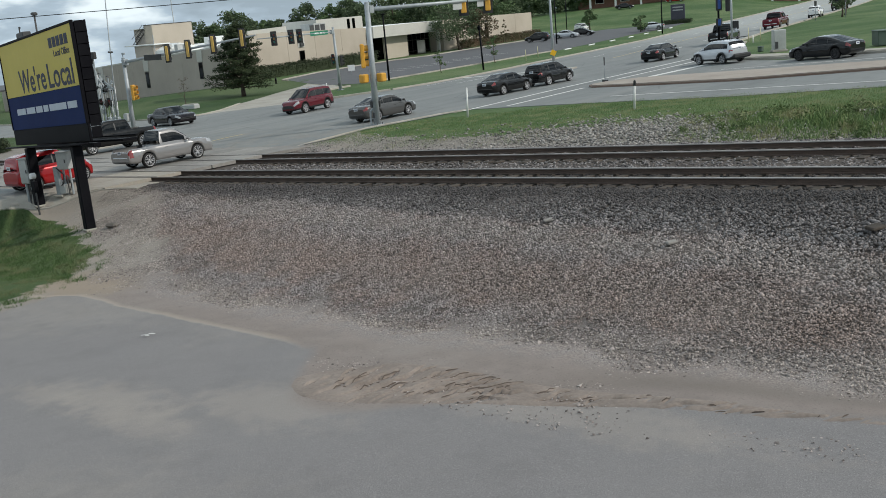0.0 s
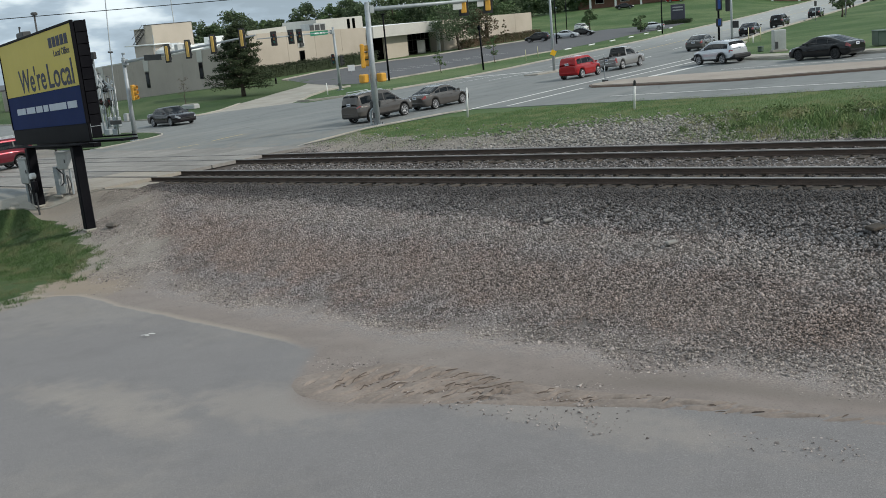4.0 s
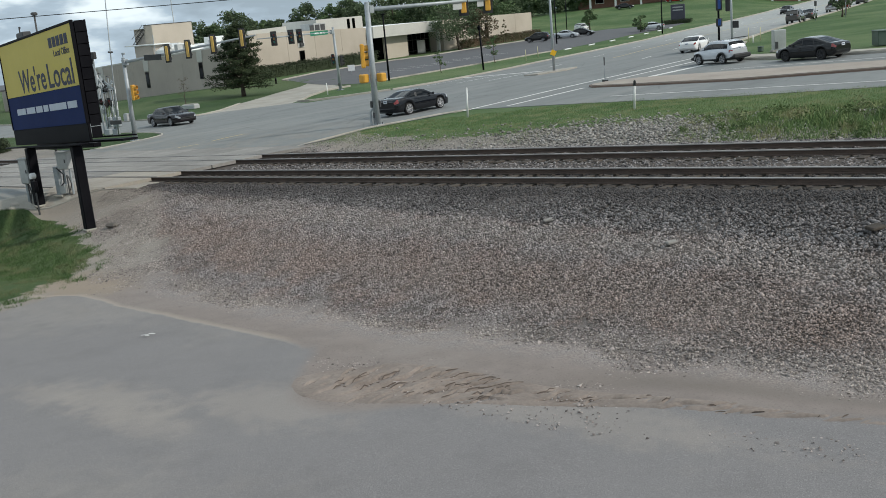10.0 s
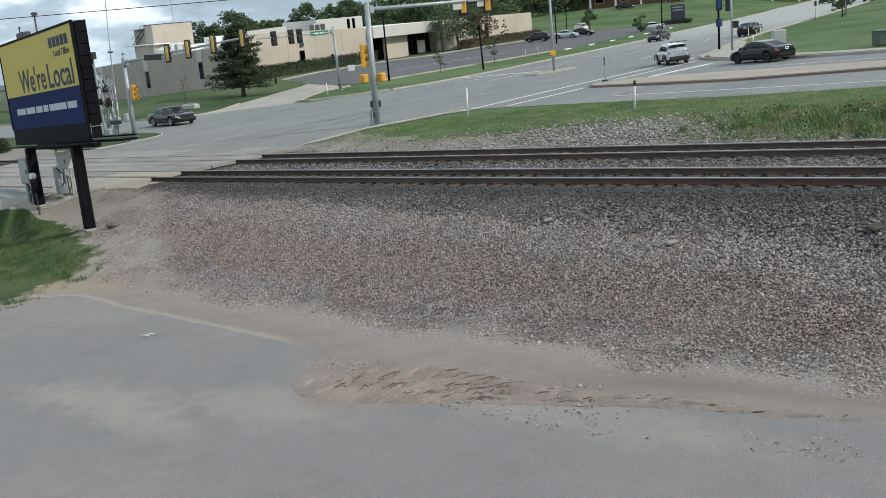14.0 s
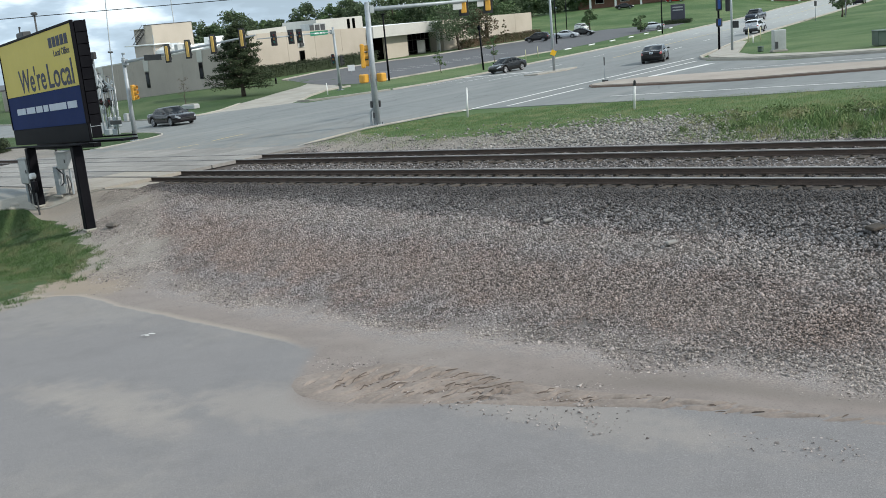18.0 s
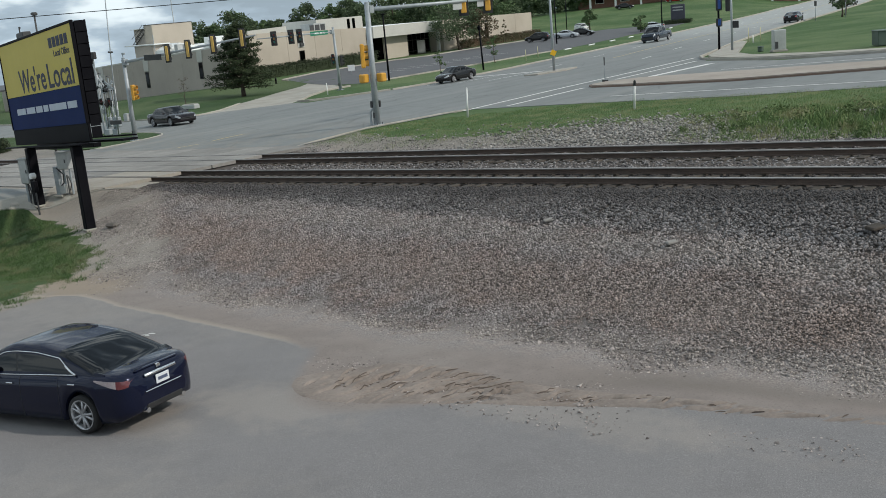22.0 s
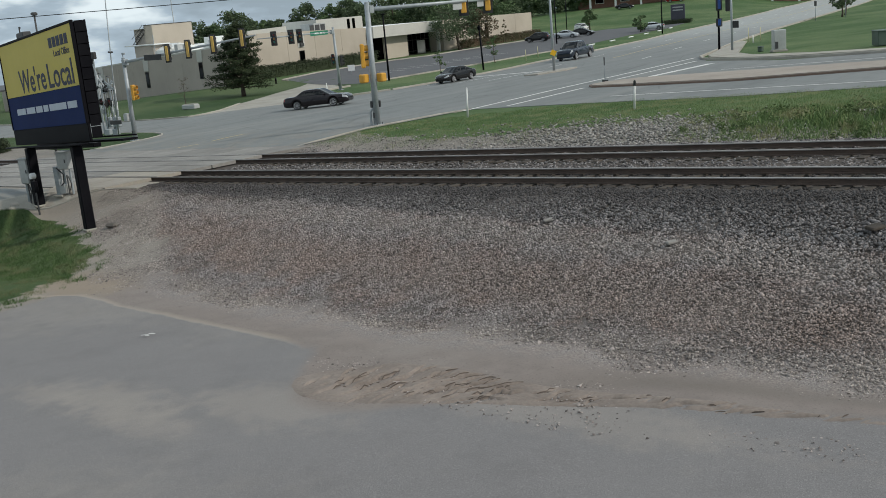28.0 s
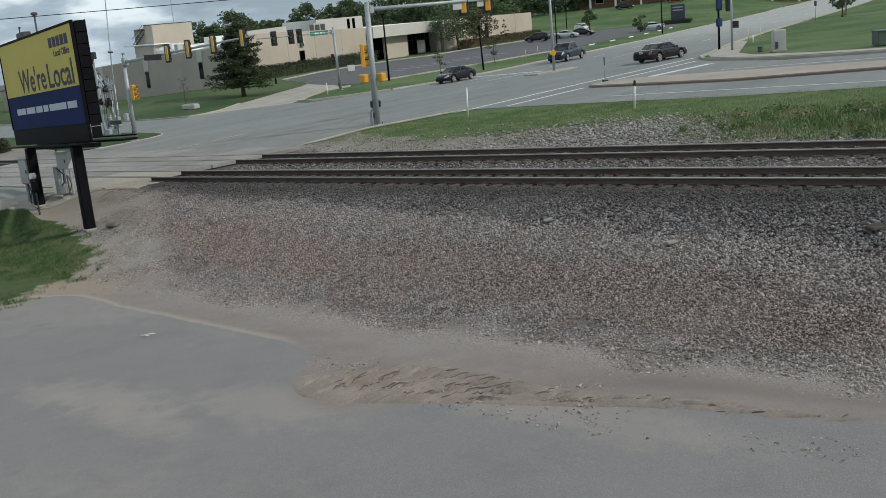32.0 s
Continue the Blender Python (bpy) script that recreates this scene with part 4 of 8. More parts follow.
def blades(name, n, place, h, w, material, label, seed):
    rng = np.random.default_rng(seed)
    x, y, k = place(rng, n)
    n = len(x)
    z = land_of(x, y)
    a = rng.uniform(0, 6.283, n)
    hh = h * k * rng.uniform(.5, 1.3, n)
    dx, dy = np.cos(a) * w * k, np.sin(a) * w * k
    lx, ly = rng.normal(0, .45, n) * hh, rng.normal(0, .45, n) * hh
    v = np.stack([np.stack([x - dx, y - dy, z - .01], 1), np.stack([x + dx, y + dy, z - .01], 1), np.stack([x + lx, y + ly, z + hh], 1)], axis=1).reshape(-1, 3)
    t = np.arange(n * 3, dtype=np.int32).reshape(-1, 3)
    return tagged(new(name, fast_mesh(name, v, t, material)), label, "grass", "", "stuff")


def verge_place(rng, n):
    x, y = rng.uniform(-41.2, -27.6, n), rng.uniform(10.2, 18.6, n)
    inside = np.interp(y, *zip(*VERGE)) - x
    tuft = np.sin(y * 4.1 + 2 * np.sin(x * 1.7)) * np.sin(x * 3.3 + np.sin(y * 2.3)) + .5 * np.sin(x * 9.1 + y * 3) * np.sin(y * 8.3 - x * 2)
    keep = rng.random(n) < np.clip((inside + .25 + .75 * tuft) / 1.7, 0, 1)
    keep &= (y < 18.5 - np.abs(rng.normal(0, .15, n))) & ~((y > 17.3) & (x < -40.6))
    return x[keep], y[keep], np.clip(1 + .35 * tuft[keep], .6, 1.6)


def strip_place(rng, n):
    """Rough grass beyond the tracks: short and pale towards the crossing, rank towards the ditch."""
    x, y = rng.uniform(-39, 2, n), rng.uniform(31.0, 44.2, n)
    far = 43.35 - np.clip((-x - 30) * .50, 0, 4.6) + .28 * np.sin(x * 2.3) + .22 * np.sin(x * 5.9 + 1) + rng.normal(0, .12, n)
    rocks = np.exp(-((x + 21.5) / 4.0) ** 2 - ((y - 33.2) / 1.3) ** 2) + 1.2 * np.exp(-((x + 12.3) / 2.1) ** 2 - ((y - 35.4) / 1.1) ** 2) + 1.1 * np.exp(-((x + 8.6) / 1.5) ** 2 - ((y - 35.0) / 1.2) ** 2)
    keep = (y < far) & (rng.random(n) < np.clip((y - 31.9 + 1.2 * np.sin(x * 1.9) * np.sin(x * .73 + y) + 1.9 * np.clip((x + 20) / 3, 0, 1)) / 2.2, 0, 1) * np.clip(1 - 1.1 * rocks, 0, 1))
    k = .5 + 2.0 * np.clip((x + 20) / 8, 0, 1) * np.exp(-((y - 34.4) / 2.6) ** 2) * (.6 + .6 * np.sin(x * 1.1 + np.sin(y * 1.7)) ** 2)
    return x[keep], y[keep], k[keep]


blades("grass", 110000, verge_place, .075, .009, BLADE, "short green grass on the verge by the billboard", 11)
blades("grass", 150000, strip_place, .16, .013, STRAW, "rough green grass strip beyond the tracks", 12)


def clump(s, rng, c, r, n, leaf, flat=1.0):
    """n bent leaf pairs spread through a ball."""
    for _ in range(n):
        while True:
            d = Vector((rng.uniform(-1, 1), rng.uniform(-1, 1), rng.uniform(-1, 1)))
            if .15 < d.length < 1:
                break
        p = Vector(c) + Vector((d.x * r, d.y * r, d.z * r * flat))
        u = Vector((rng.gauss(0, 1), rng.gauss(0, 1), rng.gauss(0, .6))).normalized()
        w = u.orthogonal().normalized()
        w.rotate(Matrix.Rotation(rng.uniform(0, 6.28), 3, u))
        q = leaf * rng.uniform(.6, 1.3)
        nrm = u.cross(w) * q * .25
        s.add([p - u * q, p + w * q * .5 + nrm, p + u * q, p - w * q * .5 + nrm], [(0, 1, 2), (0, 2, 3)])


def weeds():
    rng = random.Random(21)
    s = Shape()
    for _ in range(120):
        x, y = rng.uniform(-19, -2), rng.gauss(34.2, 1.7)
        if y < 31.0 or rng.random() > ease(-21, -14, x):
            continue
        r = rng.uniform(.15, .42)
        clump(s, rng, (x, y, land(x, y) + r * .6), r, 60, .055, .8)
    return tagged(new("weeds", s.mesh("weeds", WEED)), "rank green weeds in the ditch beyond the tracks", "weeds", "", "stuff")


weeds()

# a stroke of white paint on the paving
s = Shape()
for a, b in (((-20.60, 11.60), (-20.50, 11.70)), ((-20.50, 11.70), (-20.53, 11.80)), ((-20.53, 11.80), (-20.40, 11.84)), ((-20.47, 11.62), (-20.38, 11.68))):
    d = Vector((b[0] - a[0], b[1] - a[1], 0)).normalized()
    nx, ny = -d.y * .02, d.x * .02
    s.add([(x, y, land(x, y) + .032) for x, y in ((a[0] - nx, a[1] - ny), (b[0] - nx, b[1] - ny), (b[0] + nx, b[1] + ny), (a[0] + nx, a[1] + ny))], [(0, 1, 2, 3)])
tagged(new("paint_mark", s.mesh("paint_mark", ROADMARK)), "small white paint mark on the paving", "paint mark", "", "structure")

# stall lines of the car park
for k in range(9):
    y = 88 + k * 3.0
    stripe([(-88.0 - k * .1, y), (-92.8 - k * .1, y - .6)], .14, ROADMARK, "worn white stall line")


def mud():
    """A bank of dried mud pushed up by wheels and raked by their treads."""
    rng = np.random.default_rng(91)
    x0, x1, y0, y1, d = -14.9, -4.2, 10.2, 14.0, .03
    xs, ys = np.arange(x0, x1, d), np.arange(y0, y1, d)
    X, Y = np.meshgrid(xs, ys)
    spine = np.interp(X, (-14.4, -13.2, -12.2, -11.0, -9.9, -8.5, -7, -5.7, -4), (11.2, 11.5, 11.75, 12.0, 12.25, 12.66, 12.95, 13.17, 13.5))
    wide = np.interp(X, (-14.6, -13.2, -12, -10.5, -9, -4), (.55, .95, .85, .52, .32, .20))
    a = (Y - spine) / wide
    body = np.exp(-a * a) * np.interp(X, (-14.7, -13.4, -9.5, -8, -4.3), (0, 1, 1, .55, .25))
    Z = .03 * body
    torn = []
    # tread furrows: deep narrow cuts with a lip thrown up on one side
    for k in range(210):
        left = k < 120
        cx = rng.uniform(-13.9, -10.2) if left else rng.uniform(-10.6, -4.6)
        sp, wd = np.interp(cx, xs, spine[0]), np.interp(cx, xs, wide[0])
        cy = sp + rng.normal(0, .48) * wd
        ang = math.radians(rng.normal(np.interp(cx, (-13.8, -12.2, -10.2), (94, 80, 58)), 8) if left else rng.normal(48, 16))
        L = rng.uniform(.10, .26) + (.55 * rng.random() ** 3 if left else 0)
        w = rng.uniform(.016, .034)
        deep = rng.uniform(.2, 1.0) ** 2 * (.12 if left else .09)
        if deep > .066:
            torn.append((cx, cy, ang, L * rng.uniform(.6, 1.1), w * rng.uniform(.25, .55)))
        ca, sa = math.cos(ang), math.sin(ang)
        u, v = (X - cx) * ca + (Y - cy) * sa, -(X - cx) * sa + (Y - cy) * ca
        v = v + .05 * np.sin(u * 5 + k) + .35 * u * u * rng.uniform(-1, 1)
        win = np.clip(1.15 - np.abs(u / L), 0, 1)
        Z += win * (-deep * np.exp(-(v / w) ** 2) + .30 * deep * np.exp(-((v - 2.4 * w) / (1.5 * w)) ** 2))
    base = np.vectorize(lambda x, y: land(x, y) + churn(x, y))(X, Y)
    rough = np.vectorize(lambda x, y: noise.fractal(Vector((x * 4, y * 4, 2)), 1, 2, 4))(X, Y)
    edge = np.clip(np.minimum.reduce([X - x0, x1 - X, Y - y0, y1 - Y]) / .3, 0, 1)
    Z = base - .06 + edge * np.clip(body * 3, 0, 1) * .068 + Z * edge + rough * .014 * body
    h, w_ = X.shape
    v = np.stack([X, Y, Z], 2).reshape(-1, 3)
    i = np.arange(h * w_).reshape(h, w_)
    p, q, r, t = i[:-1, :-1].ravel(), i[:-1, 1:].ravel(), i[1:, 1:].ravel(), i[1:, :-1].ravel()
    tris = np.concatenate([np.stack([p, q, r], 1), np.stack([p, r, t], 1)])
    # strips of darker soil laid along the deeper cuts
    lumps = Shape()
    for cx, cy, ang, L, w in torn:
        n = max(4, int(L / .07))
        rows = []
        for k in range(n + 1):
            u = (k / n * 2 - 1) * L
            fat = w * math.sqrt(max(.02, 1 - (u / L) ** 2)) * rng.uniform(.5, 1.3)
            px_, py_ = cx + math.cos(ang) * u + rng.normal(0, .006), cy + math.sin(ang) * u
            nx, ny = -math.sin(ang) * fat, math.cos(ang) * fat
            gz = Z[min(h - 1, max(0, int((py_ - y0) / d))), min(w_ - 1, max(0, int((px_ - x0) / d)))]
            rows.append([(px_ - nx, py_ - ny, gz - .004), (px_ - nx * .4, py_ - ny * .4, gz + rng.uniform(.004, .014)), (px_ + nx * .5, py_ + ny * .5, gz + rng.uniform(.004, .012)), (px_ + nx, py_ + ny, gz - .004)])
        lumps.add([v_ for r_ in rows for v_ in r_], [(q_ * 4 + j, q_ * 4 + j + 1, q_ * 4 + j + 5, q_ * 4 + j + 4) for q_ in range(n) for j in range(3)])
    tagged(new("soil_clods", lumps.mesh("soil_clods", DARK_SOIL)), "streaks of damp dark soil in the torn mud", "soil", "", "stuff")
    return tagged(new("mud_bank", fast_mesh("mud_bank", v, tris, MUD)), "low bank of dried mud torn by wheel treads beside the paving", "mud", "", "stuff")


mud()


# ---------------------------------------------------------------- vehicles
def along(table, x):
    """Smooth interpolation in a short table of (x, value)."""
    if x <= table[0][0]:
        return table[0][1]
    for (a, va), (b, vb) in zip(table, table[1:]):
        if x <= b:
            t = (x - a) / (b - a)
            return va + (vb - va) * t
    return table[-1][1]


def rounded(table, x, r=.12):
    return sum(along(table, x + d * r) for d in (-1, -.5, 0, .5, 1)) / 5


# length, width, height, wheelbase, wheel radius; top: bonnet, belt and boot line; cab: outline of the cabin roof;
# glass: the x where windscreen and rear window end; pillars: where the side glass is broken
KINDS = {
    "sedan": dict(L=4.8, W=1.83, Hh=1.45, wb=2.75, r=.325, floor=.20,
                  top=((-2.4, .80), (-2.25, .98), (-1.5, 1.02), (-1.0, .99), (.9, .95), (1.3, .90), (2.0, .80), (2.3, .68), (2.4, .55)),
                  cab=((-1.75, 1.0), (-1.45, 1.14), (-.75, 1.39), (-.3, 1.44), (.15, 1.44), (.45, 1.38), (1.05, 1.06), (1.28, .93)), back=-.75, front=.45, pillars=((-1.22, -.78), (-.72, .02), (.10, .86)), tail=(.72, .94)),
    "coupe": dict(L=4.77, W=1.88, Hh=1.40, wb=2.72, r=.345, floor=.18,
                  top=((-2.38, .82), (-2.22, 1.0), (-1.6, 1.04), (-1.0, .98), (.5, .95), (1.0, .93), (1.9, .86), (2.3, .72), (2.38, .55)),
                  cab=((-1.70, 1.0), (-1.3, 1.14), (-.75, 1.33), (-.4, 1.385), (-.05, 1.38), (.25, 1.32), (.72, 1.10), (.95, .96)), back=-.75, front=.25, pillars=((-1.15, -.72), (-.55, .62)), tail=(.78, .96)),
    "suv": dict(L=4.75, W=1.86, Hh=1.70, wb=2.75, r=.36, floor=.25,
                top=((-2.37, .95), (-2.30, 1.06), (-1.5, 1.08), (.9, 1.05), (1.25, 1.03), (1.95, .95), (2.25, .82), (2.37, .6)),
                cab=((-2.28, 1.06), (-2.18, 1.30), (-1.95, 1.60), (-1.2, 1.69), (-.2, 1.70), (.25, 1.67), (.95, 1.28), (1.3, 1.05)), back=-1.95, front=.25, pillars=((-1.9, -1.2), (-1.1, -.25), (-.17, .80)), tail=(.95, 1.25)),
    "bigsuv": dict(L=5.15, W=1.95, Hh=1.90, wb=2.98, r=.39, floor=.32,
                   top=((-2.57, 1.0), (-2.52, 1.15), (-1.5, 1.18), (1.0, 1.14), (1.4, 1.12), (2.2, 1.04), (2.48, .9), (2.57, .65)),
                   cab=((-2.52, 1.15), (-2.46, 1.45), (-2.30, 1.80), (-1.8, 1.88), (-.2, 1.90), (.35, 1.86), (1.0, 1.42), (1.38, 1.14)), back=-2.3, front=.35, pillars=((-2.2, -1.3), (-1.2, -.25), (-.15, .86)), tail=(1.05, 1.4)),
    "boxy": dict(L=4.1, W=1.79, Hh=1.63, wb=2.55, r=.335, floor=.22,
                 top=((-2.05, .85), (-1.98, 1.0), (-1.2, 1.02), (.8, 1.0), (1.1, .99), (1.75, .93), (1.98, .8), (2.05, .6)),
                 cab=((-1.99, 1.0), (-1.93, 1.25), (-1.82, 1.52), (-1.4, 1.61), (-.2, 1.63), (.3, 1.60), (.85, 1.24), (1.15, 1.0)), back=-1.82, front=.3, pillars=((-1.75, -1.15), (-1.05, -.18), (-.1, .75)), tail=(.9, 1.3)),
    "pickup": dict(L=5.0, W=1.78, Hh=1.62, wb=2.85, r=.35, floor=.28,
                   top=((-2.5, .75), (-2.46, 1.0), (-.62, 1.02), (-.5, 1.02), (.8, 1.02), (1.1, 1.02), (2.05, .97), (2.42, .88), (2.5, .6)),
                   cab=((-.66, 1.02), (-.645, 1.25), (-.60, 1.62), (-.52, 1.69), (.2, 1.71), (.42, 1.66), (.85, 1.34), (1.2, 1.02)), back=-.52, front=.42, pillars=((-.5, .80),), tail=(.72, 1.0), bed=(-2.42, -.68)),
    "crewpickup": dict(L=5.7, W=1.96, Hh=1.85, wb=3.55, r=.38, floor=.35,
                       top=((-2.85, .85), (-2.79, 1.16), (-1.02, 1.18), (-.5, 1.18), (1.2, 1.16), (1.5, 1.15), (2.4, 1.10), (2.75, .98), (2.85, .7)),
                       cab=((-1.04, 1.18), (-1.02, 1.38), (-.95, 1.74), (-.80, 1.83), (.4, 1.84), (.68, 1.79), (1.15, 1.48), (1.55, 1.15)), back=-.9, front=.68, pillars=((-.86, -.02), (.06, 1.08)), tail=(.82, 1.14), bed=(-2.77, -1.06)),
    "fastback": dict(L=4.5, W=1.80, Hh=1.36, wb=2.62, r=.325, floor=.17,
                     top=((-2.25, .74), (-2.16, .92), (-1.84, .96), (-.92, .93), (.83, .90), (1.2, .86), (1.88, .76), (2.16, .65), (2.25, .52)),
                     cab=((-1.86, .95), (-1.56, 1.04), (-.78, 1.28), (-.32, 1.35), (.1, 1.355), (.38, 1.30), (1.0, 1.00), (1.24, .88)), back=-.78, front=.38, pillars=((-1.33, -.81), (-.74, .0), (.07, .83)), tail=(.72, .88)),
    "fullsize": dict(L=5.3, W=1.92, Hh=1.42, wb=2.96, r=.335, floor=.21,
                     top=((-2.65, .74), (-2.58, .92), (-2.3, 1.00), (-1.5, 1.02), (-1.0, .98), (.9, .94), (1.3, .92), (2.2, .85), (2.55, .74), (2.65, .55)),
                     cab=((-1.62, 1.0), (-1.45, 1.10), (-.95, 1.39), (-.6, 1.44), (.15, 1.44), (.38, 1.40), (.98, 1.06), (1.2, .95)), back=-.95, front=.38, pillars=((-1.22, -.82), (-.76, -.02), (.06, .80)), tail=(.74, .94)),
    "glossy": dict(L=4.84, W=1.86, Hh=1.465, wb=2.776, r=.335, floor=.19,
                   top=((-2.46, .66), (-2.44, .78), (-2.40, .90), (-2.35, .985), (-2.27, 1.025), (-2.05, 1.035), (-1.6, 1.035), (-1.0, 1.00), (.85, .94), (1.3, .91), (1.85, .83), (2.16, .72), (2.28, .56)),
                   cab=((-1.98, 1.02), (-1.62, 1.16), (-1.05, 1.365), (-.40, 1.46), (.1, 1.465), (.42, 1.43), (1.05, 1.11), (1.38, .92)), back=-.92, front=.42, pillars=((-1.42, .06), (.12, 1.10)), tail=(.82, .98), off=-.04),
}


def resize(kind, kx, kz):
    """Makes a kind shorter and lower."""
    K = KINDS[kind]
    for name in ("L", "wb", "back", "front"):
        K[name] *= kx
    for name in ("W", "Hh", "r", "floor"):
        K[name] *= kz
    for name in ("top", "cab"):
        K[name] = tuple((x * kx, z * kz) for x, z in K[name])
    K["pillars"] = tuple((a * kx, b * kx) for a, b in K["pillars"])
    K["tail"] = tuple(z * kz for z in K["tail"])
    if "bed" in K:
        K["bed"] = tuple(x * kx for x in K["bed"])


for kind_, kx_, kz_ in (("sedan", .91, .93), ("suv", .88, .90), ("bigsuv", .88, .90), ("boxy", .86, .98), ("pickup", .94, .96)):
    resize(kind_, kx_, kz_)


def car_body(kind, fine):
    """Skins of body and cabin, sorted into named groups of faces."""
    K = KINDS[kind]
    L, W, wb, r, floor = K["L"], K["W"], K["wb"], K["r"], K["floor"]
    xr, xf = K["top"][0][0], K["top"][-1][0]
    wheels = (K.get("off", 0) + wb / 2, K.get("off", 0) - wb / 2)
    step = .055 if fine else .085
    xs = [xr, xr + .03, xr + .08] + steps(xr + .14, xf - .14, step) + [xf - .08, xf - .03, xf]
    hw = [(xr, W / 2 - .22), (xr + .06, W / 2 - .11), (xr + .25, W / 2 - .045), (xr + .7, W / 2 - .01), (0, W / 2), (xf - .8, W / 2 - .01), (xf - .35, W / 2 - .07), (xf - .12, W / 2 - .17), (xf, W / 2 - .36)]
    if K.get("bed"):
        hw[0], hw[1], hw[2], hw[-2], hw[-1] = (xr, W / 2 - .07), (xr + .06, W / 2 - .035), (xr + .25, W / 2 - .02), (xf - .12, W / 2 - .10), (xf, W / 2 - .22)
    if kind == "glossy":
        xs = sorted(set(xs + [xr + .012, xr + .05, xr + .11]))
        hw[:3] = [(xr, W / 2 - .46), (xr + .015, W / 2 - .36), (xr + .04, W / 2 - .27), (xr + .09, W / 2 - .185), (xr + .17, W / 2 - .115), (xr + .32, W / 2 - .06)]
    K["hw"] = hw
    zf = [(xr, .42), (xr + .05, .32), (xr + .3, floor + .02), (xr + .8, floor), (xf - .7, floor), (xf - .25, floor + .01), (xf - .05, .25), (xf, .34)]
    bed = K.get("bed")
    groups = {}

    def put(key, a, b, c, d):
        groups.setdefault(key, []).append((a, b, c, d))

    rows = []
    arch_r = r + .055
    for x in xs:
        w, zb, zt = rounded(hw, x, .03), along(zf, x), rounded(K["top"], x, .015 if kind == "glossy" and x < xr + .3 else .06)
        arch = 0
        for xw in wheels:
            if abs(x - xw) < arch_r:
                arch = r + math.sqrt(arch_r ** 2 - (x - xw) ** 2)
        zo = max(zb, arch)
        zo = min(zo, zt - .18)
        h = zt - zo
        flare = .012 if arch else 0
        half = [(0, zb), (w * .78, zo), (w - .035 + flare, zo + .01), (w - .008 + flare, zo + .05 + .12 * h), (w + flare, zo + .42 * h), (w - .012, zo + .68 * h), (w - .03, zt - .085), (w - .075, zt - .03)]
        if bed and bed[0] < x < bed[1]:
            half += [(w - .12, zt), (w - .16, zt - .42), (0, zt - .42)]
        else:
            half += [(w - .16, zt - .004), (w * .5, zt + .018), (0, zt + .025)]
        rows.append([Vector((x, y, z)) for y, z in half] + [Vector((x, -y, z)) for y, z in reversed(half[:-1])])
    n = len(rows[0])
    for i in range(len(rows) - 1):
        xm = (xs[i] + xs[i + 1]) / 2
        for j in range(n - 1):
            jj = min(j, n - 2 - j)
            side = 0 if j < n / 2 else 1
            zc = (rows[i][j].z + rows[i + 1][j].z + rows[i][j + 1].z + rows[i + 1][j + 1].z) / 4
            key = ("body", 0)
            if xm > xf - .42 and jj in (5, 6) and xm < xf - .03:
                key = ("headlight", side)
            elif kind != "glossy" and xm < xr + .2 and K["tail"][0] - .05 < zc < K["tail"][1] + .02 and jj in (3, 4, 5, 6):
                key = ("taillight", side)
            elif jj <= 2 and kind in ("suv", "bigsuv"):
                key = ("sill_trim", side)
            elif bed and bed[0] < xm < bed[1] and jj >= 8:
                key = ("bed_lining", 0)
            put(key, rows[i][j], rows[i][j + 1], rows[i + 1][j + 1], rows[i + 1][j])
    for row, flip in ((rows[0], False), (rows[-1], True)):
        for j in range(n // 2):
            a, b, c, d = row[j], row[j + 1], row[n - 2 - j], row[n - 1 - j]
            zc = (a.z + b.z + c.z + d.z) / 4
            key = ("front_panel" if flip else "rear_panel", 0)
            if flip and .42 < zc < .68:
                key = ("grille", 0)
            put(key, *((a, b, c, d) if not flip else (d, c, b, a)))
    # the cabin
    cab, x0, x1 = K["cab"], K["cab"][0][0], K["cab"][-1][0]
    cx = [x0] + steps(x0 + .05, x1 - .05, step) + [x1]
    for q in (K["back"], K["front"]):
        cx.append(q)
    for a, b in K["pillars"]:
        cx += [a, b]
    cx = sorted(set(round(c, 4) for c in cx))
    levels = (0, .10, .14, .34, .58, .80, .845, 1.0)
    crow = []
    for x in cx:
        w = rounded(hw, x, .03) - .075
        belt = rounded(K["top"], x, .06) - .03
        zr = max(belt + .012, rounded(cab, x, .16 if kind == "glossy" else .05))
        span = zr - .07 - belt
        lean = .20 * max(0, span)
        if span < .02:
            span, lean = max(.004, zr - belt - .004), .01
        half = [(w - lean * t * (1 + .25 * t), belt + span * t) for t in levels]
        wr = half[-1][0]
        half += [(wr - .035, zr - .03), (wr - .10, zr - .008), (wr * .68, zr), (wr * .45, zr + .007), (wr * .2, zr + .011), (0, zr + .012)]
        crow.append([Vector((x, y, z)) for y, z in half] + [Vector((x, -y, z)) for y, z in reversed(half[:-1])])
    n = len(crow[0])
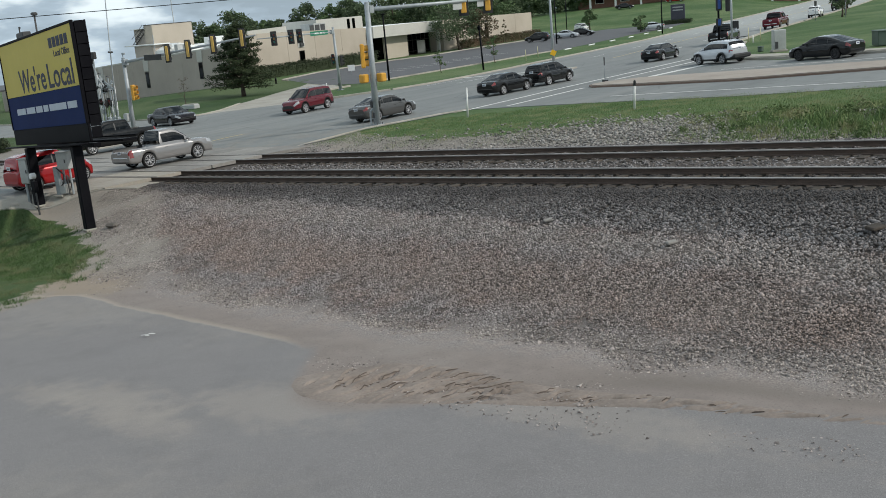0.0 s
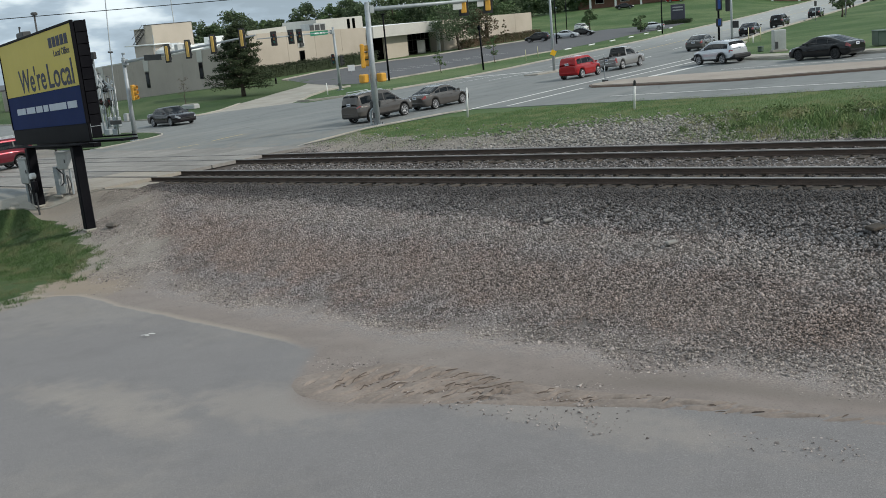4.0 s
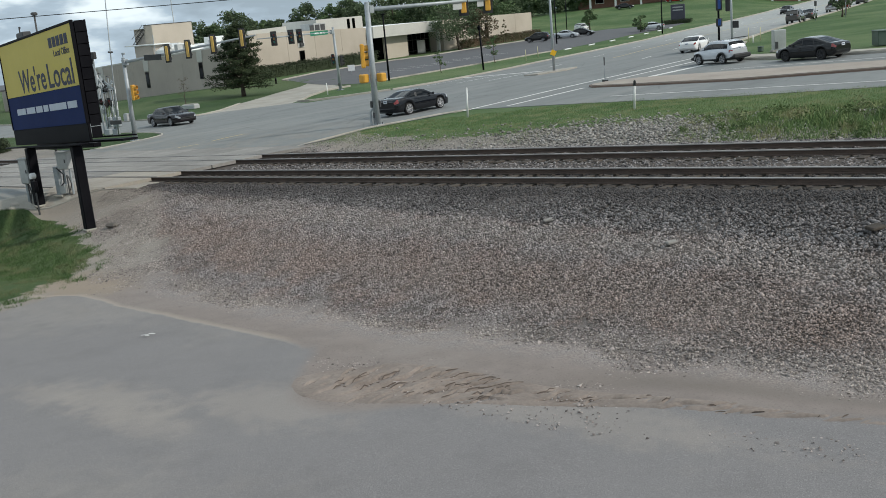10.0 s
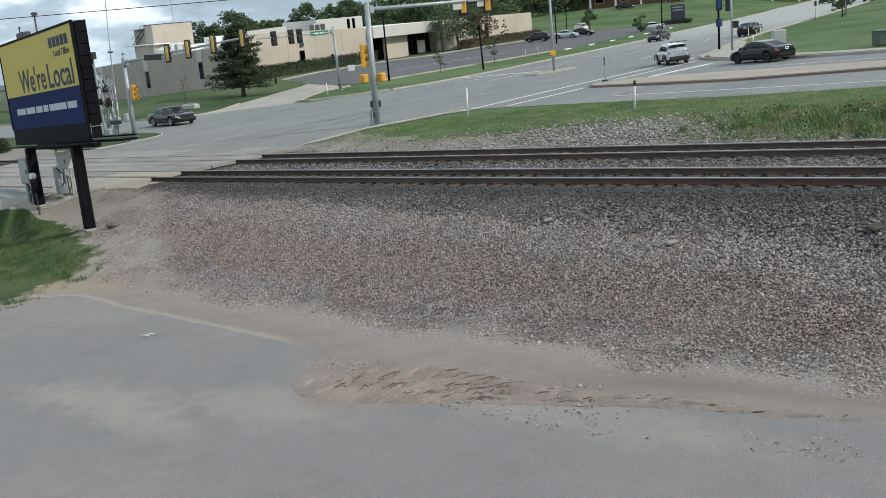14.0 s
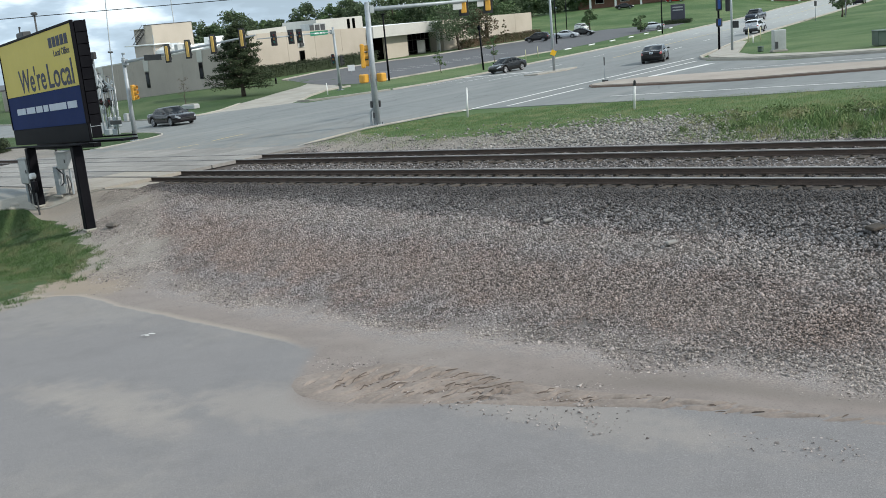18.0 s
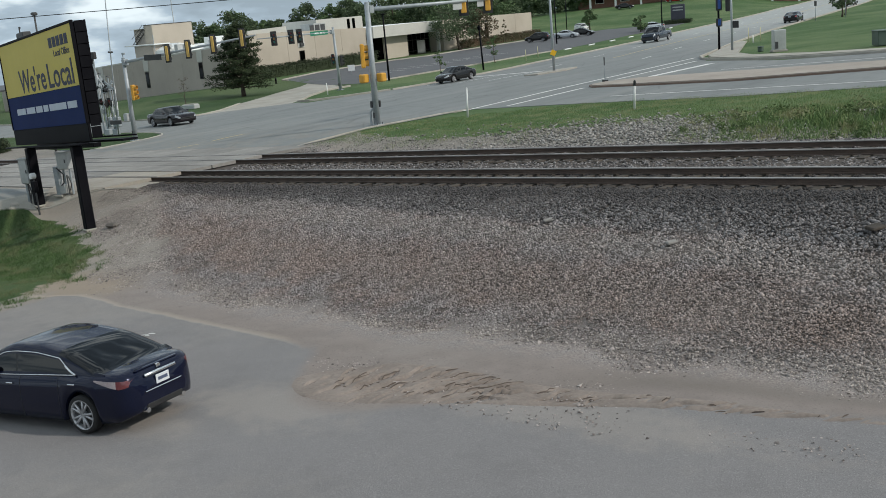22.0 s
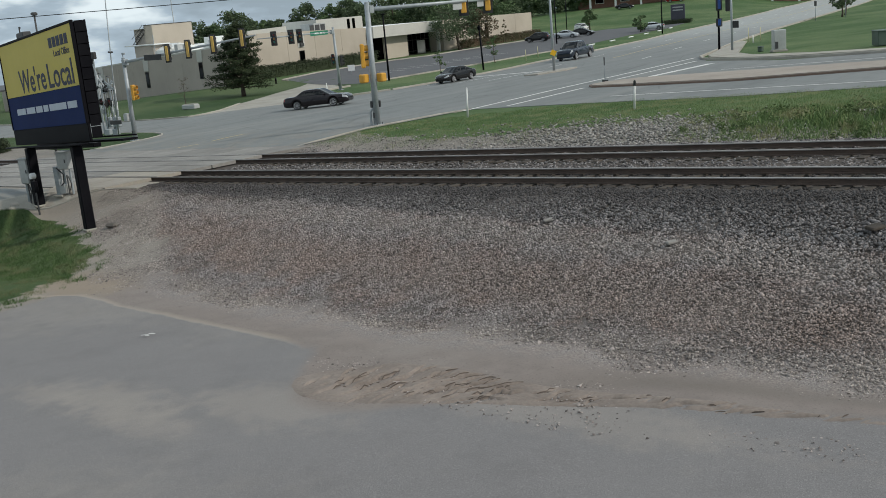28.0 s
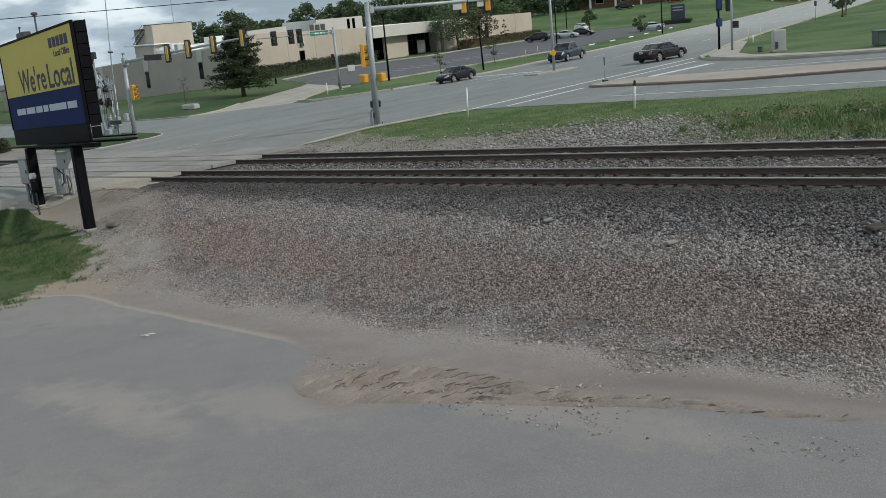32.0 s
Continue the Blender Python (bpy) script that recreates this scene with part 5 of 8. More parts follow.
    for i in range(len(cx) - 1):
        xm = (cx[i] + cx[i + 1]) / 2
        for j in range(n - 1):
            jj = min(j, n - 2 - j)
            side = 0 if j < n / 2 else 1
            key = ("roof", 0)
            pane = next((k for k, (a, b) in enumerate(K["pillars"]) if a < xm < b), None)
            if kind == "glossy" and jj in (1, 2, 3, 4, 5) and xm < -1.00 - .36 * (1 - (levels[jj] + levels[jj + 1]) / 2):
                key = ("roof", 0)                            # the side glass ends in a raked corner
            elif jj in (2, 3, 4) and pane is not None:
                key = ("side_window", side * 10 + pane)
            elif fine and kind != "glossy" and jj in (1, 5) and K["pillars"][0][0] - .05 < xm < K["pillars"][-1][1] + .1:
                key = ("window_trim", side * 10 + jj)
            elif jj >= 7 and K["front"] + .02 < xm < x1 - .06:
                key = ("windscreen", 0)
            elif bed and jj >= 8 and x0 + .004 < xm < x0 + .10:
                key = ("rear_window", 0)
            elif jj >= 7 and x0 + (.06 if kind in ("sedan", "coupe", "glossy", "fullsize", "fastback") else .1) < xm < K["back"] - .02:
                key = ("rear_window", 0)
            elif jj in (2, 3, 4) and pane is None and K["pillars"][0][0] < xm < K["pillars"][-1][1]:
                key = ("door_pillar", side * 10 + sum(1 for a, b in K["pillars"] if xm > b))
            put(key, crow[i][j], crow[i][j + 1], crow[i + 1][j + 1], crow[i + 1][j])
    return K, groups, wheels, rows, xs


def from_quads(quads):
    s, seen_at = Shape(), {}
    for q in quads:
        f = []
        for p in q:
            key = (round(p.x, 4), round(p.y, 4), round(p.z, 4))
            if key not in seen_at:
                seen_at[key] = len(s.v)
                s.v.append(tuple(p))
            if seen_at[key] not in f:
                f.append(seen_at[key])
        if len(f) > 2:
            s.f.append(tuple(f))
    return s


WHEELS = {}


def wheel_meshes(r, spokes, rim_mat):
    key = (r, spokes, rim_mat.name)
    if key not in WHEELS:
        m = Matrix.Rotation(math.pi / 2, 4, "X")
        tyre = Shape().lathe([(r * .77, -.10), (r * .9, -.108), (r * .985, -.085), (r, -.04), (r, .04), (r * .985, .085), (r * .9, .108), (r * .77, .10)], 28, m)
        rim = Shape().lathe([(r * .79, -.10), (r * .79, .10), (r * .74, .105), (r * .70, .07), (r * .70, -.07), (r * .74, -.105), (r * .79, -.10)], 28, m)
        for i in range(spokes):
            a = 2 * math.pi * i / spokes
            for off in ((-.10, .10) if spokes <= 6 else (0,)):
                d = Vector((math.cos(a + off), 0, math.sin(a + off)))
                e = Vector((math.cos(a + off * 2.2), 0, math.sin(a + off * 2.2)))
                for sgn in (1, -1):
                    rim.rod(d * r * .10 + Vector((0, -.075 * sgn, 0)), e * r * .73 + Vector((0, -.085 * sgn, 0)), r * .078, r * .062, 5)
        rim.lathe([(.001, -.092), (r * .17, -.088), (r * .2, -.05), (r * .2, .05), (r * .17, .088), (.001, .092)], 14, m)
        hub = Shape().lathe([(.001, -.03), (r * .67, -.03), (r * .67, .03), (.001, .03)], 20, m)
        WHEELS[key] = (tyre.mesh("wheel", RUBBER, True), rim.mesh("rim", rim_mat, True), hub.mesh("brake_disc", DARKSTEEL))
    return WHEELS[key]


MESHES = {}
PALE_TAIL = lamp_lens("pale rose lamp lens", (.27, .225, .225))


def car(name, label, category, kind, col, rim_mat=ALLOY, spokes=5, tint=TINT, fine=False, rack=False, group="", detail=True):
    """A vehicle with its parts, nose along x, standing on z = 0."""
    root = thing(name, label, category, group=group)
    key = (kind, fine)
    if key not in MESHES:
        MESHES[key] = car_body(kind, fine)
    K, groups, wheels, rows, xs = MESHES[key]
    looks = {"body": col, "roof": col, "headlight": HEADLAMP, "taillight": TAILLAMP, "sill_trim": TRIM, "bed_lining": TRIM, "grille": TRIM, "rear_panel": col, "front_panel": col,
             "side_window": tint, "windscreen": tint, "rear_window": tint, "window_trim": CHROME, "door_pillar": TRIM}
    body = None
    order = sorted(groups.items(), key=lambda kv: kv[0][0] != "body")
    for (what, k), quads in order:
        s = from_quads(quads)
        ob = part(what, s, looks[what], root if what in ("body", "roof") or body is None else body, "", True)
        if what == "body":
            body = ob
        if what in ("side_window", "windscreen", "rear_window"):
            ob.visible_shadow = False
    L, W, wb, r = K["L"], K["W"], K["wb"], K["r"]
    xr, xf = K["top"][0][0], K["top"][-1][0]
    tyre, rim, disc = wheel_meshes(r, spokes, rim_mat)
    made = []
    for xw in wheels:
        for sgn in (1, -1):
            wheel = part("wheel", tyre, None, root)
            wheel.location = (xw, sgn * (W / 2 - .115), r)
            part("rim", rim, None, wheel, rim_mat.name)
            part("brake_disc", disc, None, wheel)
            made.append(wheel)
    # under-body and seats, so that one does not see through it
    part("underbody", Shape().box((K.get("off", 0), 0, K["floor"] + .16), (L - .9, W - .42, .22)), TRIM, root)
    zs = along(K["top"], 0)
    zs -= .12
    for sx in ((.3, -.45) if kind not in ("pickup", "coupe") else (.1,)):
        part("seat", Shape().box((sx - .1, .36, zs - .22), (.5, .5, .18), None, .05).box((sx - .36, .36, zs + .08), (.14, .48, .62), Matrix.Rotation(-.2, 3, "Y"), .05).box((sx - .1, -.36, zs - .22), (.5, .5, .18), None, .05)
             .box((sx - .36, -.36, zs + .08), (.14, .48, .62), Matrix.Rotation(-.2, 3, "Y"), .05), SEAT, root)
    belt = along(K["top"], K["front"] + .35)
    for sgn in (1, -1):
        part("mirror", Shape().box((K["front"] + .42, sgn * (W / 2 + .09), belt + .06), (.12, .2, .13), None, .04), col, root, "", True)
        for a, b in K["pillars"][-2:]:
            if b - a > .45:
                zc = along(K["top"], a) - .16
                part("door_handle", Shape().box((a + .12, sgn * (W / 2 - .002), zc), (.17, .03, .028), None, .01), CHROME if fine else col, root)
    zp = .775 if kind == "glossy" else sum(K["tail"]) / 2
    pl = part("number_plate", Shape().box((xr - .002, 0, zp), (.012, .31, .155), None, .004), PLATE, root, "pale number plate")
    part("plate_bar", Shape().box((xr - .009, 0, zp), (.004, .22, .055)), PLATE_BAR, pl)
    if detail:
        part("rear_bumper", Shape().box((xr + .01, 0, .46 + (.12 if K["floor"] > .25 else 0)), (.05, W - .46, .08), None, .03), CHROME if bool(K.get("bed")) else col, root)
        part("front_bumper", Shape().box((xf - .05, 0, .40 + (.12 if K["floor"] > .25 else 0)), (.08, W - .62, .09), None, .03), TRIM, root)
    if rack:
        for sgn in (1, -1):
            y = sgn * (W / 2 - .28)
            z = K["Hh"] + .05
            part("roof_rail", Shape().rod((K["back"] + .25, y, z), (K["front"] - .35, y, z), .022, n=8).rod((K["back"] + .3, y, z), (K["back"] + .3, y, z - .09), .02, n=6).rod((K["front"] - .4, y, z), (K["front"] - .4, y, z - .09), .02, n=6), STEEL, root, "bright roof rail")
    return root, made


def paint_of(name, rgb, metal=.35, rough=.2, coat=.7):
    return paint(name, rgb, metal, rough, .02, coat)


NAVY = paint_of("dark navy metallic paint", (.0022, .005, .022), .2, .2, .5)
INKBLUE = paint_of("blue-black paint", (.0022, .0034, .0065), .0, .25)
BLACKP = paint_of("black paint", (.003, .003, .0035), .0, .25)
CHARCOAL = paint_of("charcoal metallic paint", (.007, .0075, .009), .2)
GREYP = paint_of("grey metallic paint", (.085, .084, .082), .4)
TAUPE = paint_of("grey-brown metallic paint", (.10, .092, .086), .4)
SILVER = paint_of("silver metallic paint", (.29, .282, .278), .45)
SILVERW = paint_of("pale silver paint", (.55, .57, .60), .35)
WHITEP = paint_of("white paint coat", (.75, .75, .74), .0)
REDP = paint_of("bright red paint", (.30, .009, .012), .1)
MAROON = paint_of("deep red metallic paint", (.115, .010, .018), .3)
BLUEGREY = paint_of("dark blue-grey paint", (.018, .026, .042), .35)
DARKRED = paint_of("near-black plum paint", (.010, .0068, .0095), .2)

BLACK_RIM = surface("satin black alloy wheel", (.022, .022, .024), (.045, .045, .048), .4, .2, 3, 30, 0)
CARS = {}
for key, name, label, category, kind, col, opts in (
        ("glossy", "sedan_car", "glossy dark navy sedan driving on the dusty paving", "sedan", "glossy", NAVY, dict(fine=True, tint=DARK_TINT, spokes=5, detail=False)),
        ("silver_pickup", "pickup_truck", "silver compact pickup with an open bed", "pickup", "pickup", SILVER, dict(spokes=5)),
        ("grey_sedan", "sedan_car", "grey metallic sedan driving up the road", "sedan", "sedan", GREYP, dict(spokes=7)),
        ("black_sedan", "sedan_car", "black sedan driving up the road", "sedan", "sedan", BLACKP, {}),
        ("dark_suv", "suv_car", "black SUV driving up the road", "SUV", "suv", BLACKP, dict(tint=DARK_TINT)),
        ("charcoal_sedan", "sedan_car", "charcoal sedan driving past the side street", "sedan", "sedan", CHARCOAL, {}),
        ("red_pickup", "pickup_truck", "red full-size pickup driving up the road", "pickup", "crewpickup", MAROON, dict(rim_mat=DULL_WHEEL)),
        ("grey_pickup", "pickup_truck", "grey pickup driving up the road", "pickup", "crewpickup", CHARCOAL, dict(rim_mat=DULL_WHEEL)),
        ("white_suv", "suv_car", "white SUV far up the road", "SUV", "suv", WHITEP, {}),
        ("far_pickup", "pickup_truck", "black pickup far up the road", "pickup", "crewpickup", BLACKP, {}),
        ("red_boxy", "compact_car", "bright red boxy compact car", "compact car", "boxy", REDP, dict(tint=DARK_TINT)),
        ("big_suv", "suv_car", "grey full-size SUV with roof rails", "SUV", "bigsuv", TAUPE, dict(tint=DARK_TINT, rack=True)),
        ("old_sedan", "sedan_car", "older grey-brown sedan driving up the road", "sedan", "sedan", TAUPE, dict(spokes=9)),
        ("white_sedan", "sedan_car", "white sedan driving over the crossing", "sedan", "sedan", WHITEP, dict(spokes=10)),
        ("black_coupe", "coupe_car", "blue-black sports coupe with bright wheels", "coupe", "coupe", INKBLUE, dict(spokes=5, tint=DARK_TINT)),
        ("silver_suv", "suv_car", "pale silver SUV waiting in the side street", "SUV", "suv", SILVERW, dict(tint=DARK_TINT)),
        ("dark_sedan", "sedan_car", "dark charcoal fastback sedan with black wheels in the side street", "sedan", "fastback", CHARCOAL, dict(tint=DARK_TINT, rim_mat=BLACK_RIM)),
        ("waiting_sedan", "sedan_car", "long near-black plum sedan waiting at the side street", "sedan", "fullsize", DARKRED, dict(spokes=7)),
        ("oncoming_sedan", "sedan_car", "dark sedan that stops at the stop line", "sedan", "sedan", BLACKP, {}),
        ("blue_pickup", "pickup_truck", "dark blue-grey pickup that rolls to a stop", "pickup", "crewpickup", BLUEGREY, {}),
        ("red_suv", "suv_car", "deep red SUV with roof rails crossing the tracks", "SUV", "bigsuv", MAROON, dict(rack=True)),
        ("black_pickup", "pickup_truck", "black pickup crossing the tracks", "pickup", "crewpickup", BLACKP, {})):
    CARS[key] = car(name, label, category, kind, col, group="traffic", **opts)

# what only the near sedan shows: door seams, lower chrome, boot bar, exhausts
# black plastic cladding round the sills, arches and bumpers of the silver SUV
sx_root, sx_wheels = CARS["silver_suv"]
for w in sx_wheels:
    arch, side = Shape(), 1 if w.location.y > 0 else -1
    ring = [(w.location.x + math.cos(a) * .425, .90 * side, w.location.z + math.sin(a) * .425) for a in (math.pi * k / 12 for k in range(13))]
    for p, q in zip(ring, ring[1:]):
        arch.rod(p, q, .045, n=6)
    part("wheel_arch", arch, TRIM, sx_root, "black plastic wheel arch", True)
part("rear_cladding", Shape().box((-2.25, 0, .48), (.22, 1.46, .30), None, .08), TRIM, sx_root, "black lower rear bumper")
part("front_cladding", Shape().box((2.20, 0, .40), (.22, 1.30, .20), None, .07), TRIM, sx_root, "black lower front bumper")
part("spoiler", Shape().box((-2.12, 0, 1.655), (.30, 1.22, .05), None, .015), TRIM, sx_root, "dark roof spoiler")
mx = CARS["glossy"][0]
K, _, _, mrows, mxs = MESHES[("glossy", True)]
for x in (1.02, .02, -.92):
    i = min(range(len(mxs)), key=lambda q: abs(mxs[q] - x))
    n = len(mrows[i])
    for side in (0, 1):
        pts = [mrows[i][j if side == 0 else n - 1 - j] for j in range(2, 8)]
        s = Shape()
        for a, b in zip(pts, pts[1:]):
            s.rod(a, b, .0045, n=5, caps=False)
        part("door_seam", s, TRIM, mx)
DEEP_RED = lamp_lens("deep red lamp lens", (.085, .010, .012))


def skin_at(x, z, side, out=.006):
    """A point on the flank of the near sedan."""
    i = next(k for k in range(len(mxs) - 1) if mxs[k + 1] >= x)
    f = (x - mxs[i]) / (mxs[i + 1] - mxs[i])
    prof = [mrows[i][j].lerp(mrows[i + 1][j], f) for j in range(2, 9)]
    for p, q in zip(prof, prof[1:]):
        if z <= q.z:
            g = min(1, max(0, (z - p.z) / max(1e-5, q.z - p.z)))
            return Vector((x - out * .5, (p.y + (q.y - p.y) * g + out) * side, z))
    return Vector((x, (prof[-1].y + out) * side, z))


def cabin_at(x, t, side, out=.004):
    """A point on the side of its cabin, t up from the belt to the roof rail."""
    w = rounded(K["hw"], x, .03) - .075
    belt = rounded(K["top"], x, .06) - .03
    span = max(.01, rounded(K["cab"], x, .05) - .07 - belt)
    return Vector((x, side * (w - .20 * span * t * (1 + .25 * t) + out), belt + span * t))


for side in (1, -1):
    loop = [(x, .09) for x in steps(1.16, -1.38, .12)] + [(-1.37 + .40 * k / 8, .09 + .79 * k / 8) for k in range(1, 9)] + [(x, .88) for x in steps(-.90, 1.06, .12)] + [(1.16, .3)]
    s = Shape()
    pts = [cabin_at(x, t, side) for x, t in loop]
    for p, q in zip(pts, pts[1:]):
        s.rod(p, q, .012, n=6, caps=False)
    rear = [cabin_at(-1.36 + .40 * k / 8, .09 + .79 * k / 8, side) for k in range(6)]
    for p, q in zip(rear, rear[1:]):
        s.rod(p, q, .024, n=8, caps=False)
    part("window_trim", s, CHROME, mx, "chrome surround of the side windows", True)
    # boomerang tail lamp: clear tip, red body
    for name, f0, f1, look_ in (("reversing_lens", 0.0, .72, PALE_TAIL), ("taillight", .72, 1.0, DEEP_RED)):
        s, n = Shape(), 9
        for i in range(n):
            f = f0 + (f1 - f0) * i / (n - 1)
            x = -1.80 - .585 * f
            za, zb = .955 - .035 * f - (.02 + .135 * f ** .8) * (1 if f < .8 else 1 - (f - .8) * 1.6), .955 - .035 * f
            s.v += [tuple(skin_at(x, za + (zb - za) * j / 4, side)) for j in range(5)]
        s.f = [(i * 5 + j, i * 5 + j + 1, i * 5 + j + 6, i * 5 + j + 5) for i in range(n - 1) for j in range(4)]
        part(name, s, look_, mx, "", True)
    part("exhaust_pipe", Shape().rod((-2.47, side * .42, .33), (-2.2, side * .42, .33), .045, n=12), CHROME, mx)
    part("rear_reflector", Shape().box((-2.41, side * .50, .46), (.02, .14, .03), Matrix.Rotation(-.5 * side, 3, "Z"), .008), TAILLAMP, mx)
part("boot_bar", Shape().box((-2.435, 0, .905), (.03, .74, .06), Matrix.Rotation(.35, 3, "Y"), .014), CHROME, mx, "chrome bar over the plate", True)
part("boot_badge", Shape().rod((-2.375, 0, .975), (-2.40, 0, .97), .05, n=16), CHROME, mx)
part("boot_lip", Shape().box((-2.34, 0, 1.012), (.07, 1.0, .03), None, .012), NAVY, mx)
part("bumper_step", Shape().box((-2.465, 0, .645), (.03, .86, .02), None, .008), CHROME, mx, "bright edge of the bumper")
part("diffuser", Shape().box((-2.44, 0, .385), (.05, .86, .12), None, .02), TRIM, mx, "black lower bumper")

# parked cars
for key, name, label, category, kind, col, x, y, rz, opts in (
        ("p1", "suv_car", "black SUV parked beside the pale building", "SUV", "suv", BLACKP, -103.2, 138.2, 200, {}),
        ("p2", "sedan_car", "silver sedan parked in the car park", "sedan", "sedan", SILVERW, -101.0, 143.4, 20, {}),
        ("p3", "sedan_car", "black sedan parked in the car park", "sedan", "sedan", BLACKP, -100.4, 147.2, 20, {}),
        ("p4", "sedan_car", "silver sedan parked near the road", "sedan", "sedan", SILVERW, -87.8, 148.5, 210, {}),
        ("p5", "suv_car", "white SUV parked by the grass bank", "SUV", "suv", WHITEP, -113.8, 166.8, 100, {}),
        ("p6", "sedan_car", "black sedan parked at the top of the bank", "sedan", "sedan", BLACKP, -131.5, 211.0, 30, {}),
        ("p7", "sedan_car", "red sedan parked at the top of the bank", "sedan", "sedan", REDP, -124.0, 221.5, 30, {}),
        ("p8", "suv_car", "red SUV parked at the top of the bank", "SUV", "suv", MAROON, -117.5, 226.5, 30, {}),
        ("p9", "suv_car", "grey SUV parked at the top of the bank", "SUV", "suv", CHARCOAL, -110.5, 231.0, 30, {})):
    root, _ = car(name, label, category, kind, col, group="parked cars", detail=False, **opts)
    root.matrix_world = on_land(x, y, .03, rz)


# ---------------------------------------------------------------- billboard
YELLOW = surface("billboard yellow print", (.50, .405, .075), (.57, .465, .10), .6, 0, .5, 8, 0)
NAVYPRINT = surface("billboard blue print", (.007, .018, .080), (.011, .026, .105), .7, 0, .5, 8, 0, spec=.12)
INK = surface("dark print", (.016, .02, .05), (.03, .035, .07), .6, 0, 1, 10, 0)
PALEPRINT = surface("pale print", (.42, .46, .53), (.52, .56, .62), .6, 0, 1, 10, 0)


def letters(name, words, size, material, parent, m, label, widen=1.0):
    cu = bpy.data.curves.new(name, "FONT")
    cu.body, cu.size, cu.extrude, cu.resolution_u, cu.offset = words, size, .004, 3, size * .012
    tmp = bpy.data.objects.new(name, cu)
    scene.collection.objects.link(tmp)
    bpy.context.view_layer.update()
    me = bpy.data.meshes.new_from_object(tmp)
    bpy.data.objects.remove(tmp)
    me.materials.clear()
    me.materials.append(material)
    me.transform(Matrix.Diagonal((widen, 1, 1, 1)))
    me.transform(m)
    return part(name, me, None, parent, label)


def billboard():
    right, left = Vector((-33.45, 18.12, 0)), Vector((-43.0, 19.85, 0))
    u = (right - left).normalized()                # along the face, to the reader's right
    nrm = Vector((u.y, -u.x, 0))                   # towards the reader
    root = thing("billboard", "two-sided billboard with a yellow and blue face on black steel posts", "billboard", Matrix.Translation((left.x, left.y, 0)))
    W = (right - left).length
    rot = Matrix(((u.x, -nrm.x, 0, 0), (u.y, -nrm.y, 0, 0), (0, 0, 1, 0), (0, 0, 0, 1)))     # x along the face, y away from the reader
    root.matrix_world = Matrix.Translation((left.x, left.y, 0)) @ rot
    slope = (6.23 - 5.59) / W
    shear = Matrix.Identity(4)
    shear[2][0] = slope

    def sheared(s):
        s.v = [tuple(shear @ Vector(p)) for p in s.v]
        return s

    z0, z1, z2, z3 = 1.45, 2.10, 3.44, 5.60
    face = part("panel_face", sheared(Shape().box((W / 2, .02, (z2 + z3) / 2), (W - .16, .04, z3 - z2 - .02))), YELLOW, root, "yellow printed upper face")
    part("lower_face", sheared(Shape().box((W / 2, .02, (z1 + z2) / 2), (W - .16, .04, z2 - z1 - .004))), NAVYPRINT, root, "dark blue printed lower face")
    part("frame_top", sheared(Shape().box((W / 2, .03, z3 + .03), (W + .02, .12, .09), None, .015)), BLACKPAINT, root)
    for x in (.04, W - .04):
        part("frame_side", sheared(Shape().box((x, .03, (z1 + z3) / 2), (.09, .12, z3 - z1), None, .015)), BLACKPAINT, root)
    part("apron", sheared(Shape().box((W / 2, .05, (z0 + z1) / 2), (W - .02, .10, z1 - z0), None, .02)), BLACKPAINT, root, "black apron under the face")
    part("back_face", sheared(Shape().box((W / 2, .50, (z1 + z3) / 2), (W, .05, z3 - z1 + .1))), BLACKPAINT, root, "black back face")
    for k in range(10):
        za, zb = z0 + .1 + k * .41, z0 + .1 + (k + 1) * .41
        part("end_panel", sheared(Shape().box((W - .012, .29, (za + zb) / 2), (.03, .36, zb - za - .02), None, .008)), BLACKPAINT, root, "black end panel")
        part("end_panel", sheared(Shape().box((.012, .29, (za + zb) / 2), (.03, .36, zb - za - .02), None, .008)), BLACKPAINT, root, "black end panel")
    part("top_walk", sheared(Shape().box((W / 2, .29, z3 - .02), (W - .06, .38, .04))), BLACKPAINT, root)
    # walkway with its rail
    part("walkway", sheared(Shape().box((W / 2 + .3, -.35, z0 - .05), (W + .2, .34, .05), None, .01)), BLACKPAINT, root, "black steel walkway")
    part("walkway", sheared(Shape().box((W / 2 + .05, 1.25, z0 - .10), (W + 1.0, .55, .08), None, .01)), BLACKPAINT, root, "black steel walkway")
    part("rear_rail", sheared(Shape().rod((.0, 1.5, z0 + .02), (W + .5, 1.5, z0 + .02), .03, n=8)), BLACKPAINT, root)
    part("cross_beam", sheared(Shape().box((W / 2, .42, z0 - .17), (W - 1.2, .30, .16), None, .02)), BLACKPAINT, root, "heavy black cross beam")
    for wx, wy in ((-34.42, 18.05), (-39.9, 18.95)):
        p = root.matrix_world.inverted() @ Vector((wx, wy, 0))
        part("post", Shape().box((p.x, p.y, (land(wx, wy) - .1 + z0 + slope * p.x - .1) / 2), (.34, .36, z0 + slope * p.x - .1 - land(wx, wy) + .1), None, .03), BLACKPAINT, root, "square black steel post")
        part("post_foot", Shape().box((p.x, p.y, land(wx, wy) + .02), (.44, .44, .10), None, .03), CONCRETE, root, "concrete footing")
    # printing
    up = Matrix(((1, 0, 0, 0), (0, 0, -1, 0), (0, 1, 0, 0), (0, 0, 0, 1)))
    ut = shear @ up
    letters("slogan", "We're", 1.28, INK, face, shear @ Matrix.Translation((2.3, -.006, 3.55)) @ up, "dark blue lettering", 1.07)
